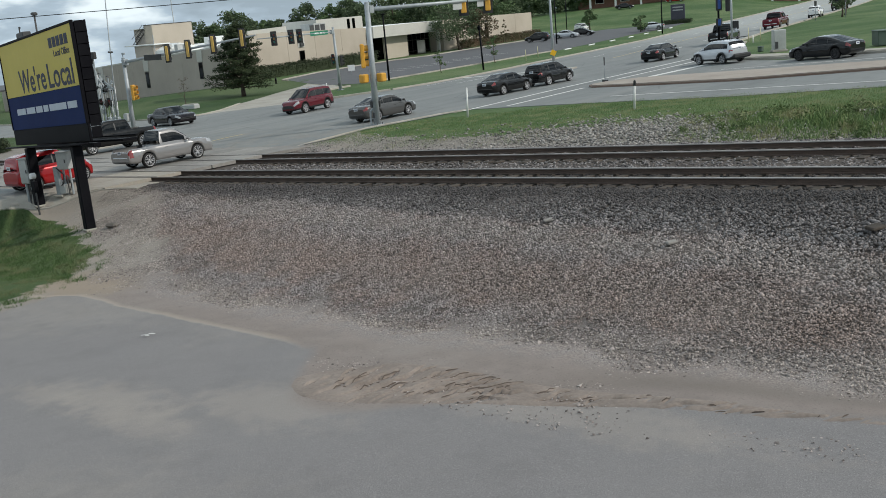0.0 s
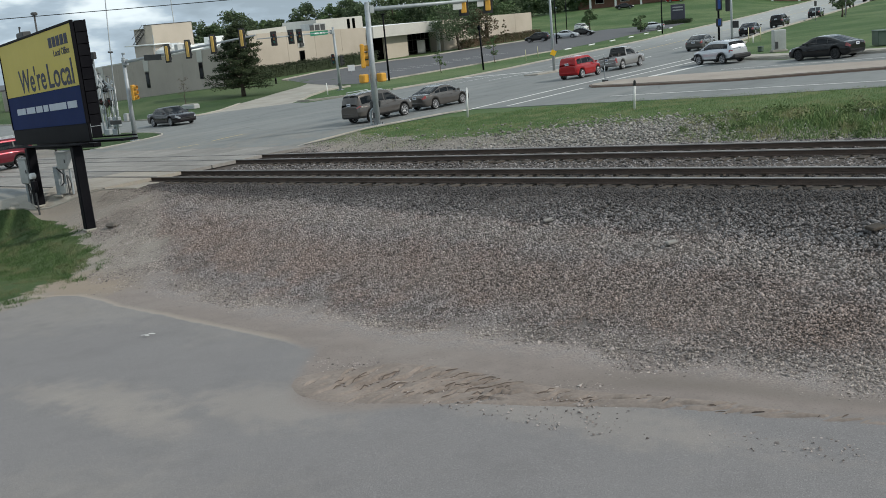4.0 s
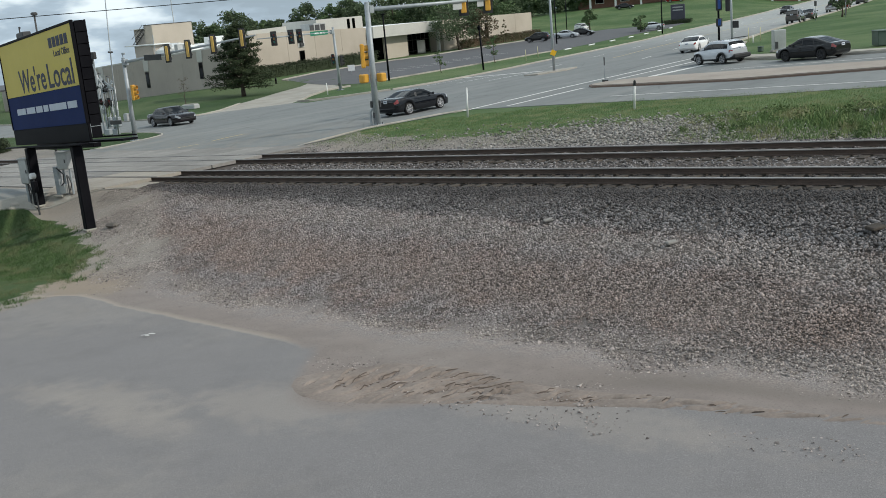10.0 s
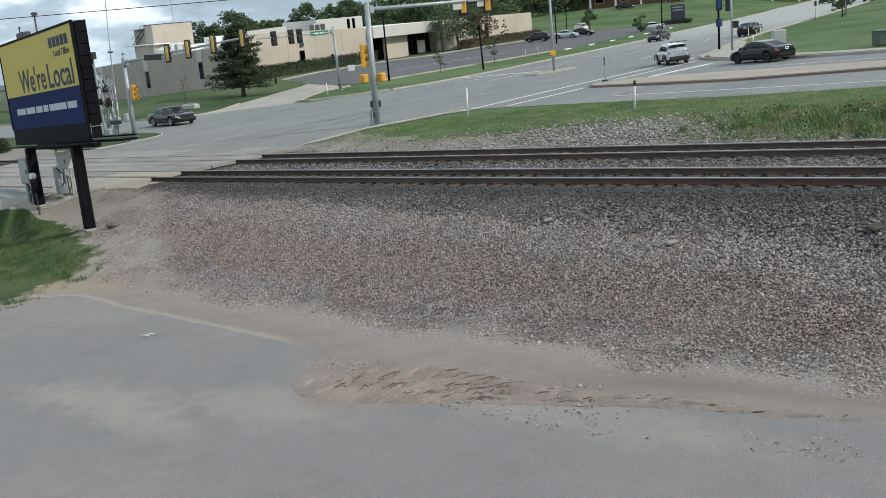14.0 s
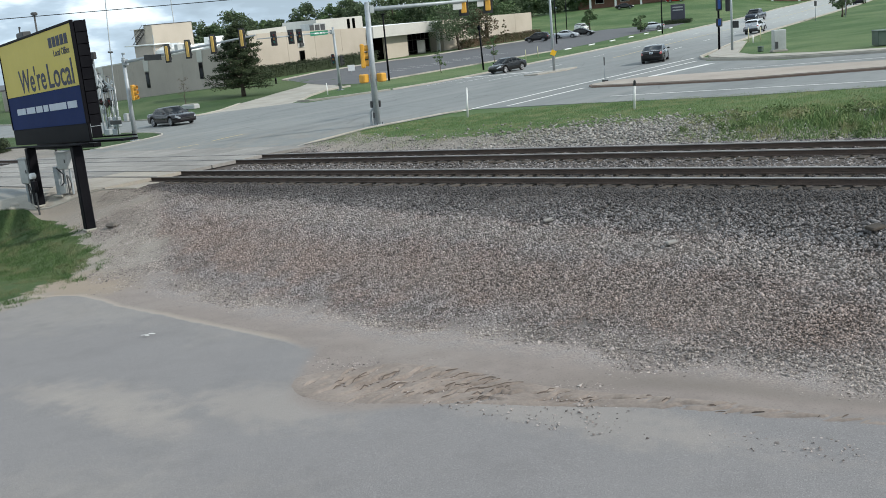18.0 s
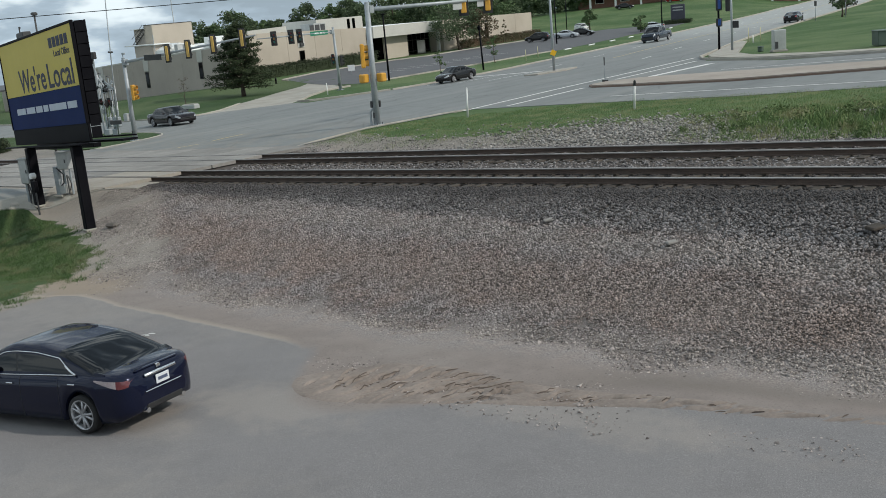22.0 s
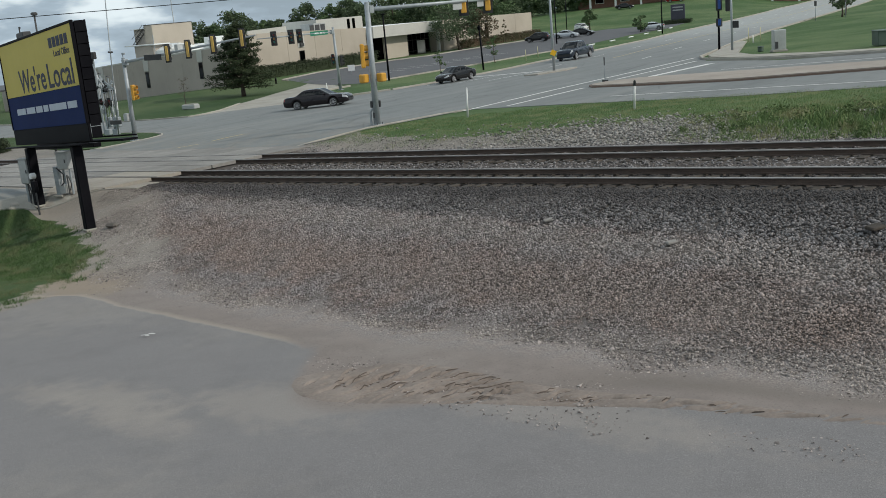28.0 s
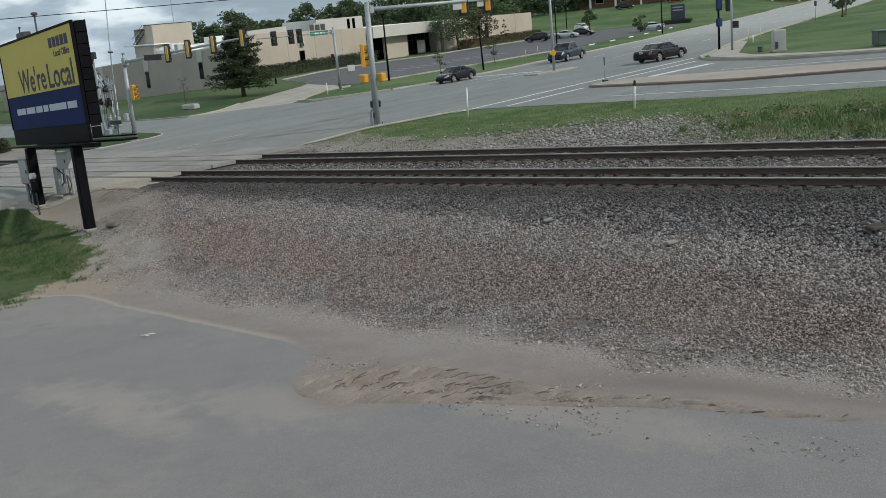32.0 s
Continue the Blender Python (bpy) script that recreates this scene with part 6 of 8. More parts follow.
    letters("slogan", "Local", 1.28, INK, face, shear @ Matrix.Translation((6.05, -.006, 3.55)) @ up, "dark blue lettering", 1.16)
    letters("small_print", "Local Office", .34, INK, face, shear @ Matrix.Translation((7.25, -.006, 4.62)) @ up, "small dark lettering", 1.12)
    for k in range(5):
        part("logo_bar", sheared(Shape().box((7.05 + k * .46, -.004, 5.13), (.36, .012, .36)).box((7.05 + k * .46, -.011, 5.13), (.14, .006, .12))), INK, face, "dark block of a logo")
    x = 1.15
    for w in (1.25, 1.15, .85, .60, 2.05, 1.05):
        part("address_bar", sheared(Shape().box((x + w / 2, -.004, 2.82), (w, .012, .25))), PALEPRINT, face, "pale bar in place of small print")
        x += w + .17
    # lamp gear seen above the top edge
    part("lamp_box", sheared(Shape().box((2.2, .5, z3 + .22), (.9, .35, .30), None, .03).rod((1.75, .5, z3 + .3), (1.75, .5, z3 + .62), .03, n=6).rod((1.75, .5, z3 + .62), (1.9, .5, z3 + .58), .03, n=6)), DARKSTEEL, root)
    return root


billboard()


# ---------------------------------------------------------------- crossing equipment beside the billboard
def control_box(x, y, h, w, d, name, label, rz, tall=.58):
    root = thing(name, label, "control box", on_land(x, y, 0, rz))
    part("door", Shape().box((0, -d / 2 - .012, h * (.99 - tall / 2)), (w * .9, .025, h * tall - .08), None, .01), BOXGREY, root)
    part("housing", Shape().box((0, 0, h * (.99 - tall / 2)), (w, d, h * tall), None, .03), BOXGREY, root)
    part("roof_cap", Shape().box((0, 0, h * .995), (w + .06, d + .06, .05), None, .015), BOXGREY, root)
    for sx in (-w * .3, w * .3):
        part("leg", Shape().rod((sx, 0, 0), (sx, 0, h * (1 - tall)), .045, n=10), STEEL, root)
    part("conduit", Shape().rod((w * .1, -.1, 0), (w * .1, -.1, h * .45), .03, n=8).rod((w * .3, -.15, h * .42), (w * .55, -.2, h * .25), .025, n=6).rod((w * .55, -.2, h * .25), (w * .35, -.2, h * .1), .025, n=6), DARKSTEEL, root)
    part("latch", Shape().box((w * .3, -d / 2 - .03, h * (.99 - tall / 2)), (.05, .03, .14), None, .008), DARKSTEEL, root)
    return root


control_box(-40.35, 18.85, 1.85, .40, .36, "control_box", "grey steel control box on two legs", 28, .55)
control_box(-38.95, 19.85, 1.75, .52, .42, "control_box", "grey steel equipment box with hanging conduit", 25, .40)
pedestal = thing("pedestal", "galvanised pedestal beside the equipment box", "pedestal", on_land(-39.3, 19.6, 0, 25))
part("post", Shape().box((0, 0, .62), (.22, .2, 1.24), None, .02), STEEL, pedestal)
part("foot", Shape().box((0, 0, .05), (.42, .4, .1), None, .02), CONCRETE, pedestal)
part("small_box", Shape().box((.25, -.05, .32), (.26, .2, .36), None, .02), BOXGREY, pedestal)
part("cable_loop", Shape().rod((.1, -.12, 1.2), (.45, -.2, .95), .025, n=6).rod((.45, -.2, .95), (.42, -.2, .6), .025, n=6).rod((.42, -.2, .6), (.2, -.12, .45), .025, n=6), TRIM, pedestal, "black hanging cable")
meter = thing("meter_post", "dark meter on a thin post behind the billboard", "meter post", on_land(-39.55, 18.7))
part("post", Shape().rod((0, 0, 0), (0, 0, 1.5), .04, n=8), DARKSTEEL, meter)
part("meter", Shape().rod((0, -.12, 1.6), (0, .08, 1.6), .12, n=16), SIGNWHITE, meter, "round pale meter face")
part("box", Shape().box((0, 0, 1.15), (.28, .16, .45), None, .02), BLACKPAINT, meter)


HOODED = lamp_lens("unlit red lamp lens", (.07, .006, .006))


def crossing_signal(x, y, h, rz):
    root = thing("crossing_signal", "railway crossing signal mast with black-hooded lamps and a raised gate arm", "crossing signal", on_land(x, y, 0, rz))
    part("mast", Shape().rod((0, 0, 0), (0, 0, h), .075, .06, 12), STEEL, root)
    part("base", Shape().box((0, 0, .25), (.45, .45, .5), None, .05), STEEL, root)
    part("crossbuck_edge", Shape().box((0, 0, h - .55), (.06, .9, .16), Matrix.Rotation(.78, 3, "X"), .008).box((.05, 0, h - .55), (.05, .9, .16), Matrix.Rotation(-.78, 3, "X"), .008), STEEL, root, "crossbuck boards seen edge-on")
    part("lamp_bar", Shape().rod((-.62, -.1, h * .56), (.62, -.1, h * .56), .035, n=8), DARKSTEEL, root)
    for sx in (-.55, .55, -.25, .3):
        dy = -.1 if abs(sx) > .4 else .16
        disc = part("lamp_backing", Shape().rod((sx, dy - .02, h * .56), (sx, dy + .02, h * .56), .27, n=20), SIGBLACK, root, "round black backing")
        part("lamp", Shape().rod((sx, dy - .16, h * .56), (sx, dy - .02, h * .56), .11, .12, 14), HOODED, disc)
    part("gate_machine", Shape().box((.1, .25, 1.0), (.5, .5, .75), None, .05), STEEL, root, "grey gate machine")
    part("counterweight", Shape().box((.35, .3, 1.0), (.12, .9, .3), None, .03), DARKSTEEL, root)
    part("gate_arm", Shape().rod((-.2, .25, 1.1), (-.35, .25, h + .3), .06, .03, 8), STEEL, root, "raised gate arm")
    for k in range(9):
        part("ladder_rung", Shape().rod((-.16, .12, .7 + k * .32), (.16, .12, .7 + k * .32), .014, n=6), STEEL, root)
    for sx in (-.16, .16):
        part("ladder_rail", Shape().rod((sx, .12, .4), (sx, .12, 3.5), .02, n=6), STEEL, root)
    part("junction_box", Shape().box((-.16, -.1, 1.9), (.24, .2, .4), None, .02), BOXGREY, root, "grey junction box")
    part("gate_bracket", Shape().rod((.1, .25, 1.2), (.45, .25, 1.9), .05, n=8).rod((.45, .25, 1.9), (.3, .25, 2.6), .05, n=8), WHITEPAINT, root, "pale gate arm bracket")
    for xa, za, xb, zb, rad in ((-.235, 1.9, -.262, 2.5, .066), (-.28, 3.1, -.305, 3.7, .06), (-.32, 4.2, -.34, 4.6, .05)):
        part("gate_arm_stripe", Shape().rod((xa, .25, za), (xb, .25, zb), rad, n=8), SIGNWHITE, root, "white band on the gate arm")
    part("cable", Shape().rod((.1, -.06, .5), (.16, -.1, h * .5), .022, n=6).rod((.16, -.1, h * .5), (.3, -.1, h * .56), .02, n=6), TRIM, root, "black cable")
    part("upper_bar", Shape().rod((-.5, .1, h * .80), (.5, .1, h * .80), .03, n=8), STEEL, root)
    for sx in (-.45, .45):
        part("side_lamp", Shape().rod((sx, .1, h * .80), (sx, -.12, h * .80), .15, .16, 16), SIGBLACK, root, "small black side lamp")
    part("cage", Shape().rod((-.2, .3, 2.2), (-.2, .3, h), .018, n=6).rod((.2, .3, 2.2), (.2, .3, h), .018, n=6).rod((-.2, .3, h * .7), (.2, .3, h * .7), .018, n=6).rod((-.2, .3, h * .9), (.2, .3, h * .9), .018, n=6), STEEL, root, "thin steel ladder cage")
    part("bell", Shape().lathe([(.02, .1), (.12, .07), (.14, 0), (.02, -.02)], 14, Matrix.Translation((0, 0, h + .08))), DARKSTEEL, root)
    return root


crossing_signal(-71.4, 40.3, 4.6, 30)
crossing_signal(-70.0, 40.15, 4.3, -60)

floods = thing("floodlight_mast", "thin mast with two dark floodlights", "floodlight mast", on_land(-72.3, 40.5))
part("mast", Shape().rod((0, 0, 0), (0, 0, 5.7), .09, .07, 10), STEEL, floods)
for sx, dz in ((-.2, 0), (.28, .35)):
    part("floodlight", Shape().box((sx, -.1, 5.75 + dz), (.5, .3, .55), None, .05), SIGBLACK, floods, "square black floodlight")


# ---------------------------------------------------------------- traffic signals
def signal_head(s_parent, m, back=False, plate_on=True):
    """A three-lamp signal; its lamps look along -y."""
    head = part("signal_head", Shape().box((0, 0, 0), (.32, .22, 1.02), None, .04), SIGYELLOW if back else SIGBLACK, s_parent, "three-lamp traffic signal")
    head.matrix_local = m
    if plate_on:
        part("backplate", Shape().box((0, .0, 0), (.58, .02, 1.34), None, .008), SIGBLACK, head)
    for dz, lens in ((.32, TAILLAMP), (0, lamp_amber), (-.32, lamp_green)):
        part("visor", Shape().lathe([(.125, 0), (.135, .20), (.125, .20), (.115, 0)], 14, Matrix.Translation((0, -.1, dz)) @ Matrix.Rotation(math.pi / 2, 4, "X")), SIGYELLOW if back else SIGBLACK, head)
        part("lens", Shape().rod((0, -.105, dz), (0, -.125, dz), .105, n=14), lens, head)
    return head


lamp_amber = lamp_lens("amber lamp lens", (.30, .13, .01))
lamp_green = lamp_lens("green lamp lens", (.01, .14, .09))


def mast_signal(name, label, x, y, h, arm_dir, arm_len, rise, arm_z, r0=.17, lean=(0, 0)):
    """A pole with an arm; returns the thing and a function that gives places along the arm."""
    root = thing(name, label, "traffic signal", on_land(x, y))
    root.rotation_euler = (radians(lean[0]), radians(lean[1]), 0)
    part("pole", Shape().rod((0, 0, 0), (0, 0, h), r0, r0 * .72, 16), STEEL, root, "tapered galvanised pole", True)
    part("pole_cap", Shape().rod((0, 0, h), (0, 0, h + .06), r0 * .8, r0 * .5, 16), STEEL, root)
    foot = part("base_plate", Shape().box((0, 0, .03), (.55, .55, .06), None, .02), STEEL, root)
    for a, b in itertools.product((-.2, .2), repeat=2):
        part("bolt", Shape().rod((a, b, .06), (a, b, .16), .025, n=6), DARKSTEEL, foot)
    part("hand_hole", Shape().box((0, -r0 * .95, .55), (.14, .05, .3), None, .02), DARKSTEEL, root)
    d = Vector(arm_dir).normalized()
    tip = Vector((0, 0, arm_z)) + d * arm_len + Vector((0, 0, rise))
    part("arm", Shape().rod((0, 0, arm_z), tip, r0 * .62, r0 * .3, 12), STEEL, root, "tapered mast arm", True)
    part("arm_bracket", Shape().box((d.x * r0, d.y * r0, arm_z), (.34, .34, .40), None, .03), STEEL, root)
    return root, lambda q: Vector((0, 0, arm_z)) + (tip - Vector((0, 0, arm_z))) * q


# near right corner
near_sig, at1 = mast_signal("traffic_signal", "tall galvanised signal pole with a long mast arm", -39.93, 38.48, 6.5, (0, 1, 0), 15.0, .05, 6.15, .19, (0, 1.2))
for q in (.53, .68):
    p = at1(q)
    signal_head(near_sig, Matrix.Translation((p.x - .1, p.y, p.z - .18)) @ Matrix.Rotation(radians(225), 4, "Z"), True)
part("lane_sign", Shape().box((-.05, at1(.49).y, at1(.49).z - .16), (.03, .8, .6), None, .01), BOXGREY, near_sig, "pale grey sign hung under the arm")
part("lane_sign", Shape().box((-.05, at1(.63).y, at1(.63).z - .16), (.03, .6, .5), None, .01), BOXGREY, near_sig, "pale grey sign hung under the arm")
signal_head(near_sig, Matrix.Translation((-.36, -.30, 3.75)) @ Matrix.Rotation(radians(140), 4, "Z") @ Matrix.Diagonal((1.0, 1.0, 1.25, 1)), True, False)
for sx, sy in ((-.34, -.36), (.30, .34)):
    ped = part("pedestrian_signal", Shape().box((sx, sy, 2.56), (.44, .40, .46), None, .05), SIGYELLOW, near_sig, "square yellow pedestrian signal")
    part("screen", Shape().box((sx - .22, sy + .02, 2.56), (.03, .3, .34), None, .01), SIGBLACK, ped)
part("push_button", Shape().box((-.12, -.18, 1.15), (.16, .10, .36), None, .02), DARKSTEEL, near_sig)
part("push_button", Shape().box((.14, .17, 1.15), (.16, .10, .36), None, .02), DARKSTEEL, near_sig)
part("riser_pipe", Shape().rod((-.20, -.24, 0), (-.20, -.24, .75), .06, n=10).rod((-.20, -.24, .75), (-.1, -.1, .95), .05, n=8), STEEL, near_sig)

# far left corner, arm over the main road
left_sig, at2 = mast_signal("traffic_signal", "galvanised signal pole with four yellow-backed signals on its arm", -61.0, 36.3, 5.45, (1, 0, 0), 14.2, 1.14, 5.19, .16, (0, .3))
for q in (.386, .544, .728, .928):
    p = at2(q)
    head = signal_head(left_sig, Matrix.Translation((p.x, p.y - .16, p.z - .02)) @ Matrix.Rotation(radians(215), 4, "Z"), False, False)
    part("backplate", Shape().box((0, 0, 0), (.38, .02, 1.12), None, .008), SIGBLACK, head, "black backplate")
    part("housing_back", Shape().box((0, .075, 0), (.22, .14, .96), None, .05), SIGPALE, head, "faded yellow housing seen from behind")
part("street_sign", Shape().box((3.7, -.13, at2(.26).z - .07), (1.95, .03, .36), None, .01), SIGBLACK, left_sig, "dark back of a street sign")
signal_head(left_sig, Matrix.Translation((.48, .1, 3.2)) @ Matrix.Rotation(radians(115), 4, "Z"), True, False)
part("call_box", Shape().box((-.3, -.2, 1.6), (.45, .3, .5), None, .03), BOXGREY, left_sig, "grey box strapped to the pole")
part("camera_stub", Shape().rod((0, 0, 5.45), (.02, 0, 5.72), .03, n=6).box((.1, 0, 5.75), (.3, .12, .12), None, .02), STEEL, left_sig)

# far island, arm towards the side street
far_sig, at3 = mast_signal("traffic_signal", "galvanised signal pole on the grass island with a green street sign", -76.31, 68.97, 6.15, (0, -1, 0), 9.5, .05, 5.75, .16, (0, -1.5))
sg = part("street_sign", Shape().box((.06, at3(.20).y, at3(.20).z), (.03, 2.3, .42), None, .01), GREENSIGN, far_sig, "green street name sign")
for dy, w in ((-.35, .5), (.25, .3), (.62, .16)):
    part("sign_bar", Shape().box((.08, at3(.20).y + dy, at3(.20).z), (.008, w, .14)), SIGNWHITE, sg)
for q, rz in ((.47, 60), (.58, 60), (.80, 60)):
    p = at3(q)
    signal_head(far_sig, Matrix.Translation((p.x + .1, p.y, p.z - .1)) @ Matrix.Rotation(radians(rz), 4, "Z"), False)
signal_head(far_sig, Matrix.Translation((-.45, -.1, 3.1)) @ Matrix.Rotation(radians(60), 4, "Z"), False, False)
signal_head(far_sig, Matrix.Translation((.35, .25, 2.9)) @ Matrix.Rotation(radians(150), 4, "Z"), False, False)


# ---------------------------------------------------------------- poles, posts, cabinets
def pole(name, label, category, x, y, h, r, material, lean=(0, 0), group=""):
    root = thing(name, label, category, on_land(x, y), group)
    root.rotation_euler = (radians(lean[0]), radians(lean[1]), 0)
    part("shaft", Shape().rod((0, 0, -.05), (0, 0, h), r, r * .72, 12), material, root, "", True)
    return root


isl = pole("sign_pole", "grey steel pole with a yellow warning panel on the small island", "sign pole", -51.35, 70.83, 8.5, .12, STEEL)
part("warning_panel", Shape().box((.0, -.2, 1.62), (.44, .03, .44), Matrix.Rotation(.5, 3, "Y"), .01), SIGNYELLOW, isl, "yellow warning panel").rotation_euler = (0, 0, radians(42))
part("sign", Shape().box((-.3, -.2, 7.0), (.6, .03, .75), None, .01), SIGNWHITE, isl)
lamp_post = pole("street_lamp", "black decorative lamp post with a lantern", "street lamp", -70.6, 84.6, 4.2, .10, BLACKPAINT, (0, -2.5))
part("lantern", Shape().lathe([(.05, 0), (.16, .1), (.2, .35), (.22, .38), (.04, .55), (.01, .62)], 8, Matrix.Translation((0, 0, 4.15))), BLACKPAINT, lamp_post)
lp2 = pole("street_lamp", "thin dark lamp post in the car park strip", "street lamp", -77.8, 77.4, 6.9, .11, BLACKPAINT)
part("lamp_head", Shape().box((.1, 0, 6.95), (.5, .3, .14), None, .04), BLACKPAINT, lp2)
lp3 = pole("street_lamp", "dark lamp post beside the far car park", "street lamp", -78.1, 135.3, 6.5, .11, BLACKPAINT)
part("lamp_head", Shape().box((.1, 0, 6.55), (.5, .3, .14), None, .04), BLACKPAINT, lp3)
for x, y, h in ((-92, 128, 7.5), (-116, 165, 7.5)):
    lp4 = pole("street_lamp", "thin dark lamp post at the car park edge", "street lamp", x, y, h, .10, BLACKPAINT, group="car park lamps")
    part("lamp_head", Shape().box((.1, 0, h), (.5, .3, .14), None, .04), BLACKPAINT, lp4)

util = pole("utility_pole", "slim grey utility pole behind the crossing", "utility pole", -69.6, 40.06, 10.6, .055, STEEL, (0, 6.6))
part("clamp", Shape().box((0, 0, 6.2), (.3, .3, .12), None, .03), DARKSTEEL, util)
mast2 = pole("light_pole", "distant light pole behind the billboard", "light pole", -57.2, 28.7, 8.6, .07, DARKSTEEL, (0, 2))
part("lamp_head", Shape().box((0, 0, 8.6), (.35, .3, .2), None, .06), DARKSTEEL, mast2)
tower = pole("radio_mast", "slender radio mast far behind the building", "radio mast", -166.5, 110.8, 15.5, .12, STEEL)
for z in (9.6,):
    part("antenna", Shape().box((0, -.2, z), (1.6, .5, .25), None, .05), SIGNWHITE, tower)

PALEPOST = surface("faded yellow post", (.45, .42, .26), (.58, .54, .36), .6, 0, 2, 20, .1)
for x, y, h, mat_, lab in ((-34.74, 40.05, 1.5, WHITEPAINT, "white marker post in the grass strip"), (-24.52, 39.77, 1.28, WHITEPAINT, "white marker post with a dark top"),
                           (-73.9, 65.07, 1.07, WHITEPAINT, "short white post on the grass island"), (-72.94, 95.21, 1.23, PALEPOST, "pale marker post on the grass strip"),
                           (-75.5, 101.0, 1.2, PALEPOST, "pale marker post on the grass strip"),
                           (-43.12, 90.28, 1.29, PALEPOST, "pale marker post at the kerb"), (-42.42, 91.28, 1.19, PALEPOST, "pale marker post at the kerb"), (-41.6, 88.0, .7, WHITEPAINT, "short white post at the kerb")):
    mp_ = pole("marker_post", lab, "marker post", x, y, h, .055, mat_, (0, 3 if x > -40 else 0), "marker posts")
    part("cap", Shape().rod((0, 0, h), (0, 0, h + .04), .05, .02, 10), SIGBLACK if x == -24.52 else mat_, mp_)
    if x == -24.52:
        part("band", Shape().rod((0, 0, h - .22), (0, 0, h), .06, n=12), SIGBLACK, mp_)
msign = pole("median_sign", "grey sign seen edge-on on the median nose", "road sign", -35.9, 54.9, 1.6, .035, STEEL)
part("sign", Shape().box((0, 0, 1.42), (.05, .20, .52), Matrix.Rotation(.75, 3, "Z"), .012), DARKSTEEL, msign)
part("reflector", Shape().box((0, 0, .2), (.3, .3, .1), None, .02), TRIM, msign)

cabinet = thing("signal_cabinet", "tall grey signal control cabinet on the corner lawn", "cabinet", on_land(-32.2, 72.3, .0, 40))
part("housing", Shape().box((0, 0, .85), (.9, .62, 1.45), None, .03), BOXGREY, cabinet)
part("door", Shape().box((0, -.325, .85), (.8, .03, 1.3), None, .01), BOXGREY, cabinet)
part("base", Shape().box((0, 0, .08), (1.1, .8, .16), None, .02), CONCRETE, cabinet)
part("vent", Shape().box((-.25, -.35, .5), (.22, .02, .5), None, .005), DARKSTEEL, cabinet)
cab2 = thing("utility_cabinet", "low dark green utility cabinet on the lawn", "cabinet", on_land(-23.6, 69.4, 0, 40))
part("housing", Shape().box((0, 0, .5), (1.5, 1.1, .95), None, .04), BOXGREEN, cab2)
part("lid", Shape().box((0, 0, .98), (1.6, 1.2, .08), None, .03), BOXGREEN, cab2)
stub = thing("valve_box", "small green valve box in the grass", "valve box", on_land(-34.48, 74.17))
part("body", Shape().box((0, 0, .18), (.36, .36, .36), None, .05), BOXGREEN, stub)
part("lid", Shape().box((0, 0, .38), (.4, .4, .05), None, .02), BOXGREEN, stub)

for x, y, lab in ((-41.19, 80.69, "dark signal pole with blue-lit side signals on the corner"), (-38.36, 77.35, "grey signal pole on the corner pavement")):
    root = pole("signal_pole", lab, "signal pole", x, y, 6.2, .10, STEEL if x > -40 else BLACKPAINT, group="corner poles")
    if x < -40:
        for z, dx in ((3.9, .05), (2.35, .05)):
            head = part("signal_head", Shape().box((dx, 0, z), (.42, .42, 1.15 if z > 3 else .7), None, .05), SIGBLACK, root, "black signal housing")
            part("blue_face", Shape().box((dx + .14, -.22, z), (.26, .04, .85 if z > 3 else .5), None, .02), BLUE, head)
        part("signal_head", Shape().box((.75, .3, 3.8), (.4, .35, 1.2), None, .05), SIGBLACK, root, "black signal housing")
    else:
        part("sign", Shape().box((.35, 0, 2.15), (.5, .04, .55), None, .01), SIGBLACK, root, "dark back of a road sign")
for x, y in ((-52.4, 128.5), (-49.2, 130)):
    rs = pole("road_sign", "thin road sign far up the kerb", "road sign", x, y, 2.4, .04, STEEL, group="far road signs")
    part("sign", Shape().box((0, 0, 2.1), (.08, .6, .6), None, .01), SIGBLACK, rs)

# white wheel stops along the grass strip
stop_mesh = Shape().box((0, 0, .07), (2.0, .2, .14), None, .03).mesh("wheel_stop", ROOFWHITE)
for k in range(7):
    wx, wy = -78.6 - .07 * (k * 6.6) - .0026 * (k * 6.6) ** 2, 111.7 + k * 6.5
    ws = tagged(new("wheel_stop", stop_mesh), "white concrete wheel stop along the grass strip", "wheel stop", "wheel stops")
    ws.matrix_world = on_land(wx, wy, .0, 100 + k)

# small things on the lawn
slab = thing("utility_vault", "pale low concrete vault on the lawn", "vault", on_land(-84.0, 56.4, 0, 20))
part("body", Shape().box((0, 0, .22), (1.5, .9, .44), None, .06), BOXGREY, slab)
part("lid", Shape().box((0, 0, .46), (1.3, .75, .06), None, .02), CONCRETE, slab)
hyd = thing("fire_hydrant", "small dark fire hydrant on the lawn", "hydrant", on_land(-96.4, 77.0))
part("barrel", Shape().lathe([(.16, 0), (.16, .06), (.11, .08), (.11, .5), (.13, .52), (.1, .64), (.02, .7)], 12), DARKRED, hyd)
part("nozzle", Shape().rod((-.2, 0, .42), (.2, 0, .42), .05, n=10), DARKRED, hyd)
ls = pole("lot_sign", "pale rectangular sign at the car park kerb", "sign", -97.1, 90.0, .5, .04, STEEL)
part("board", Shape().box((0, 0, .75), (.9, .06, .75), Matrix.Rotation(.7, 3, "Z"), .02), SIGNWHITE, ls)
DARKROCK = surface("dark weathered rock", (.09, .08, .07), (.17, .15, .13), .9, 0, 3, 18, .6, .02, True)
rock_rng = random.Random(5)
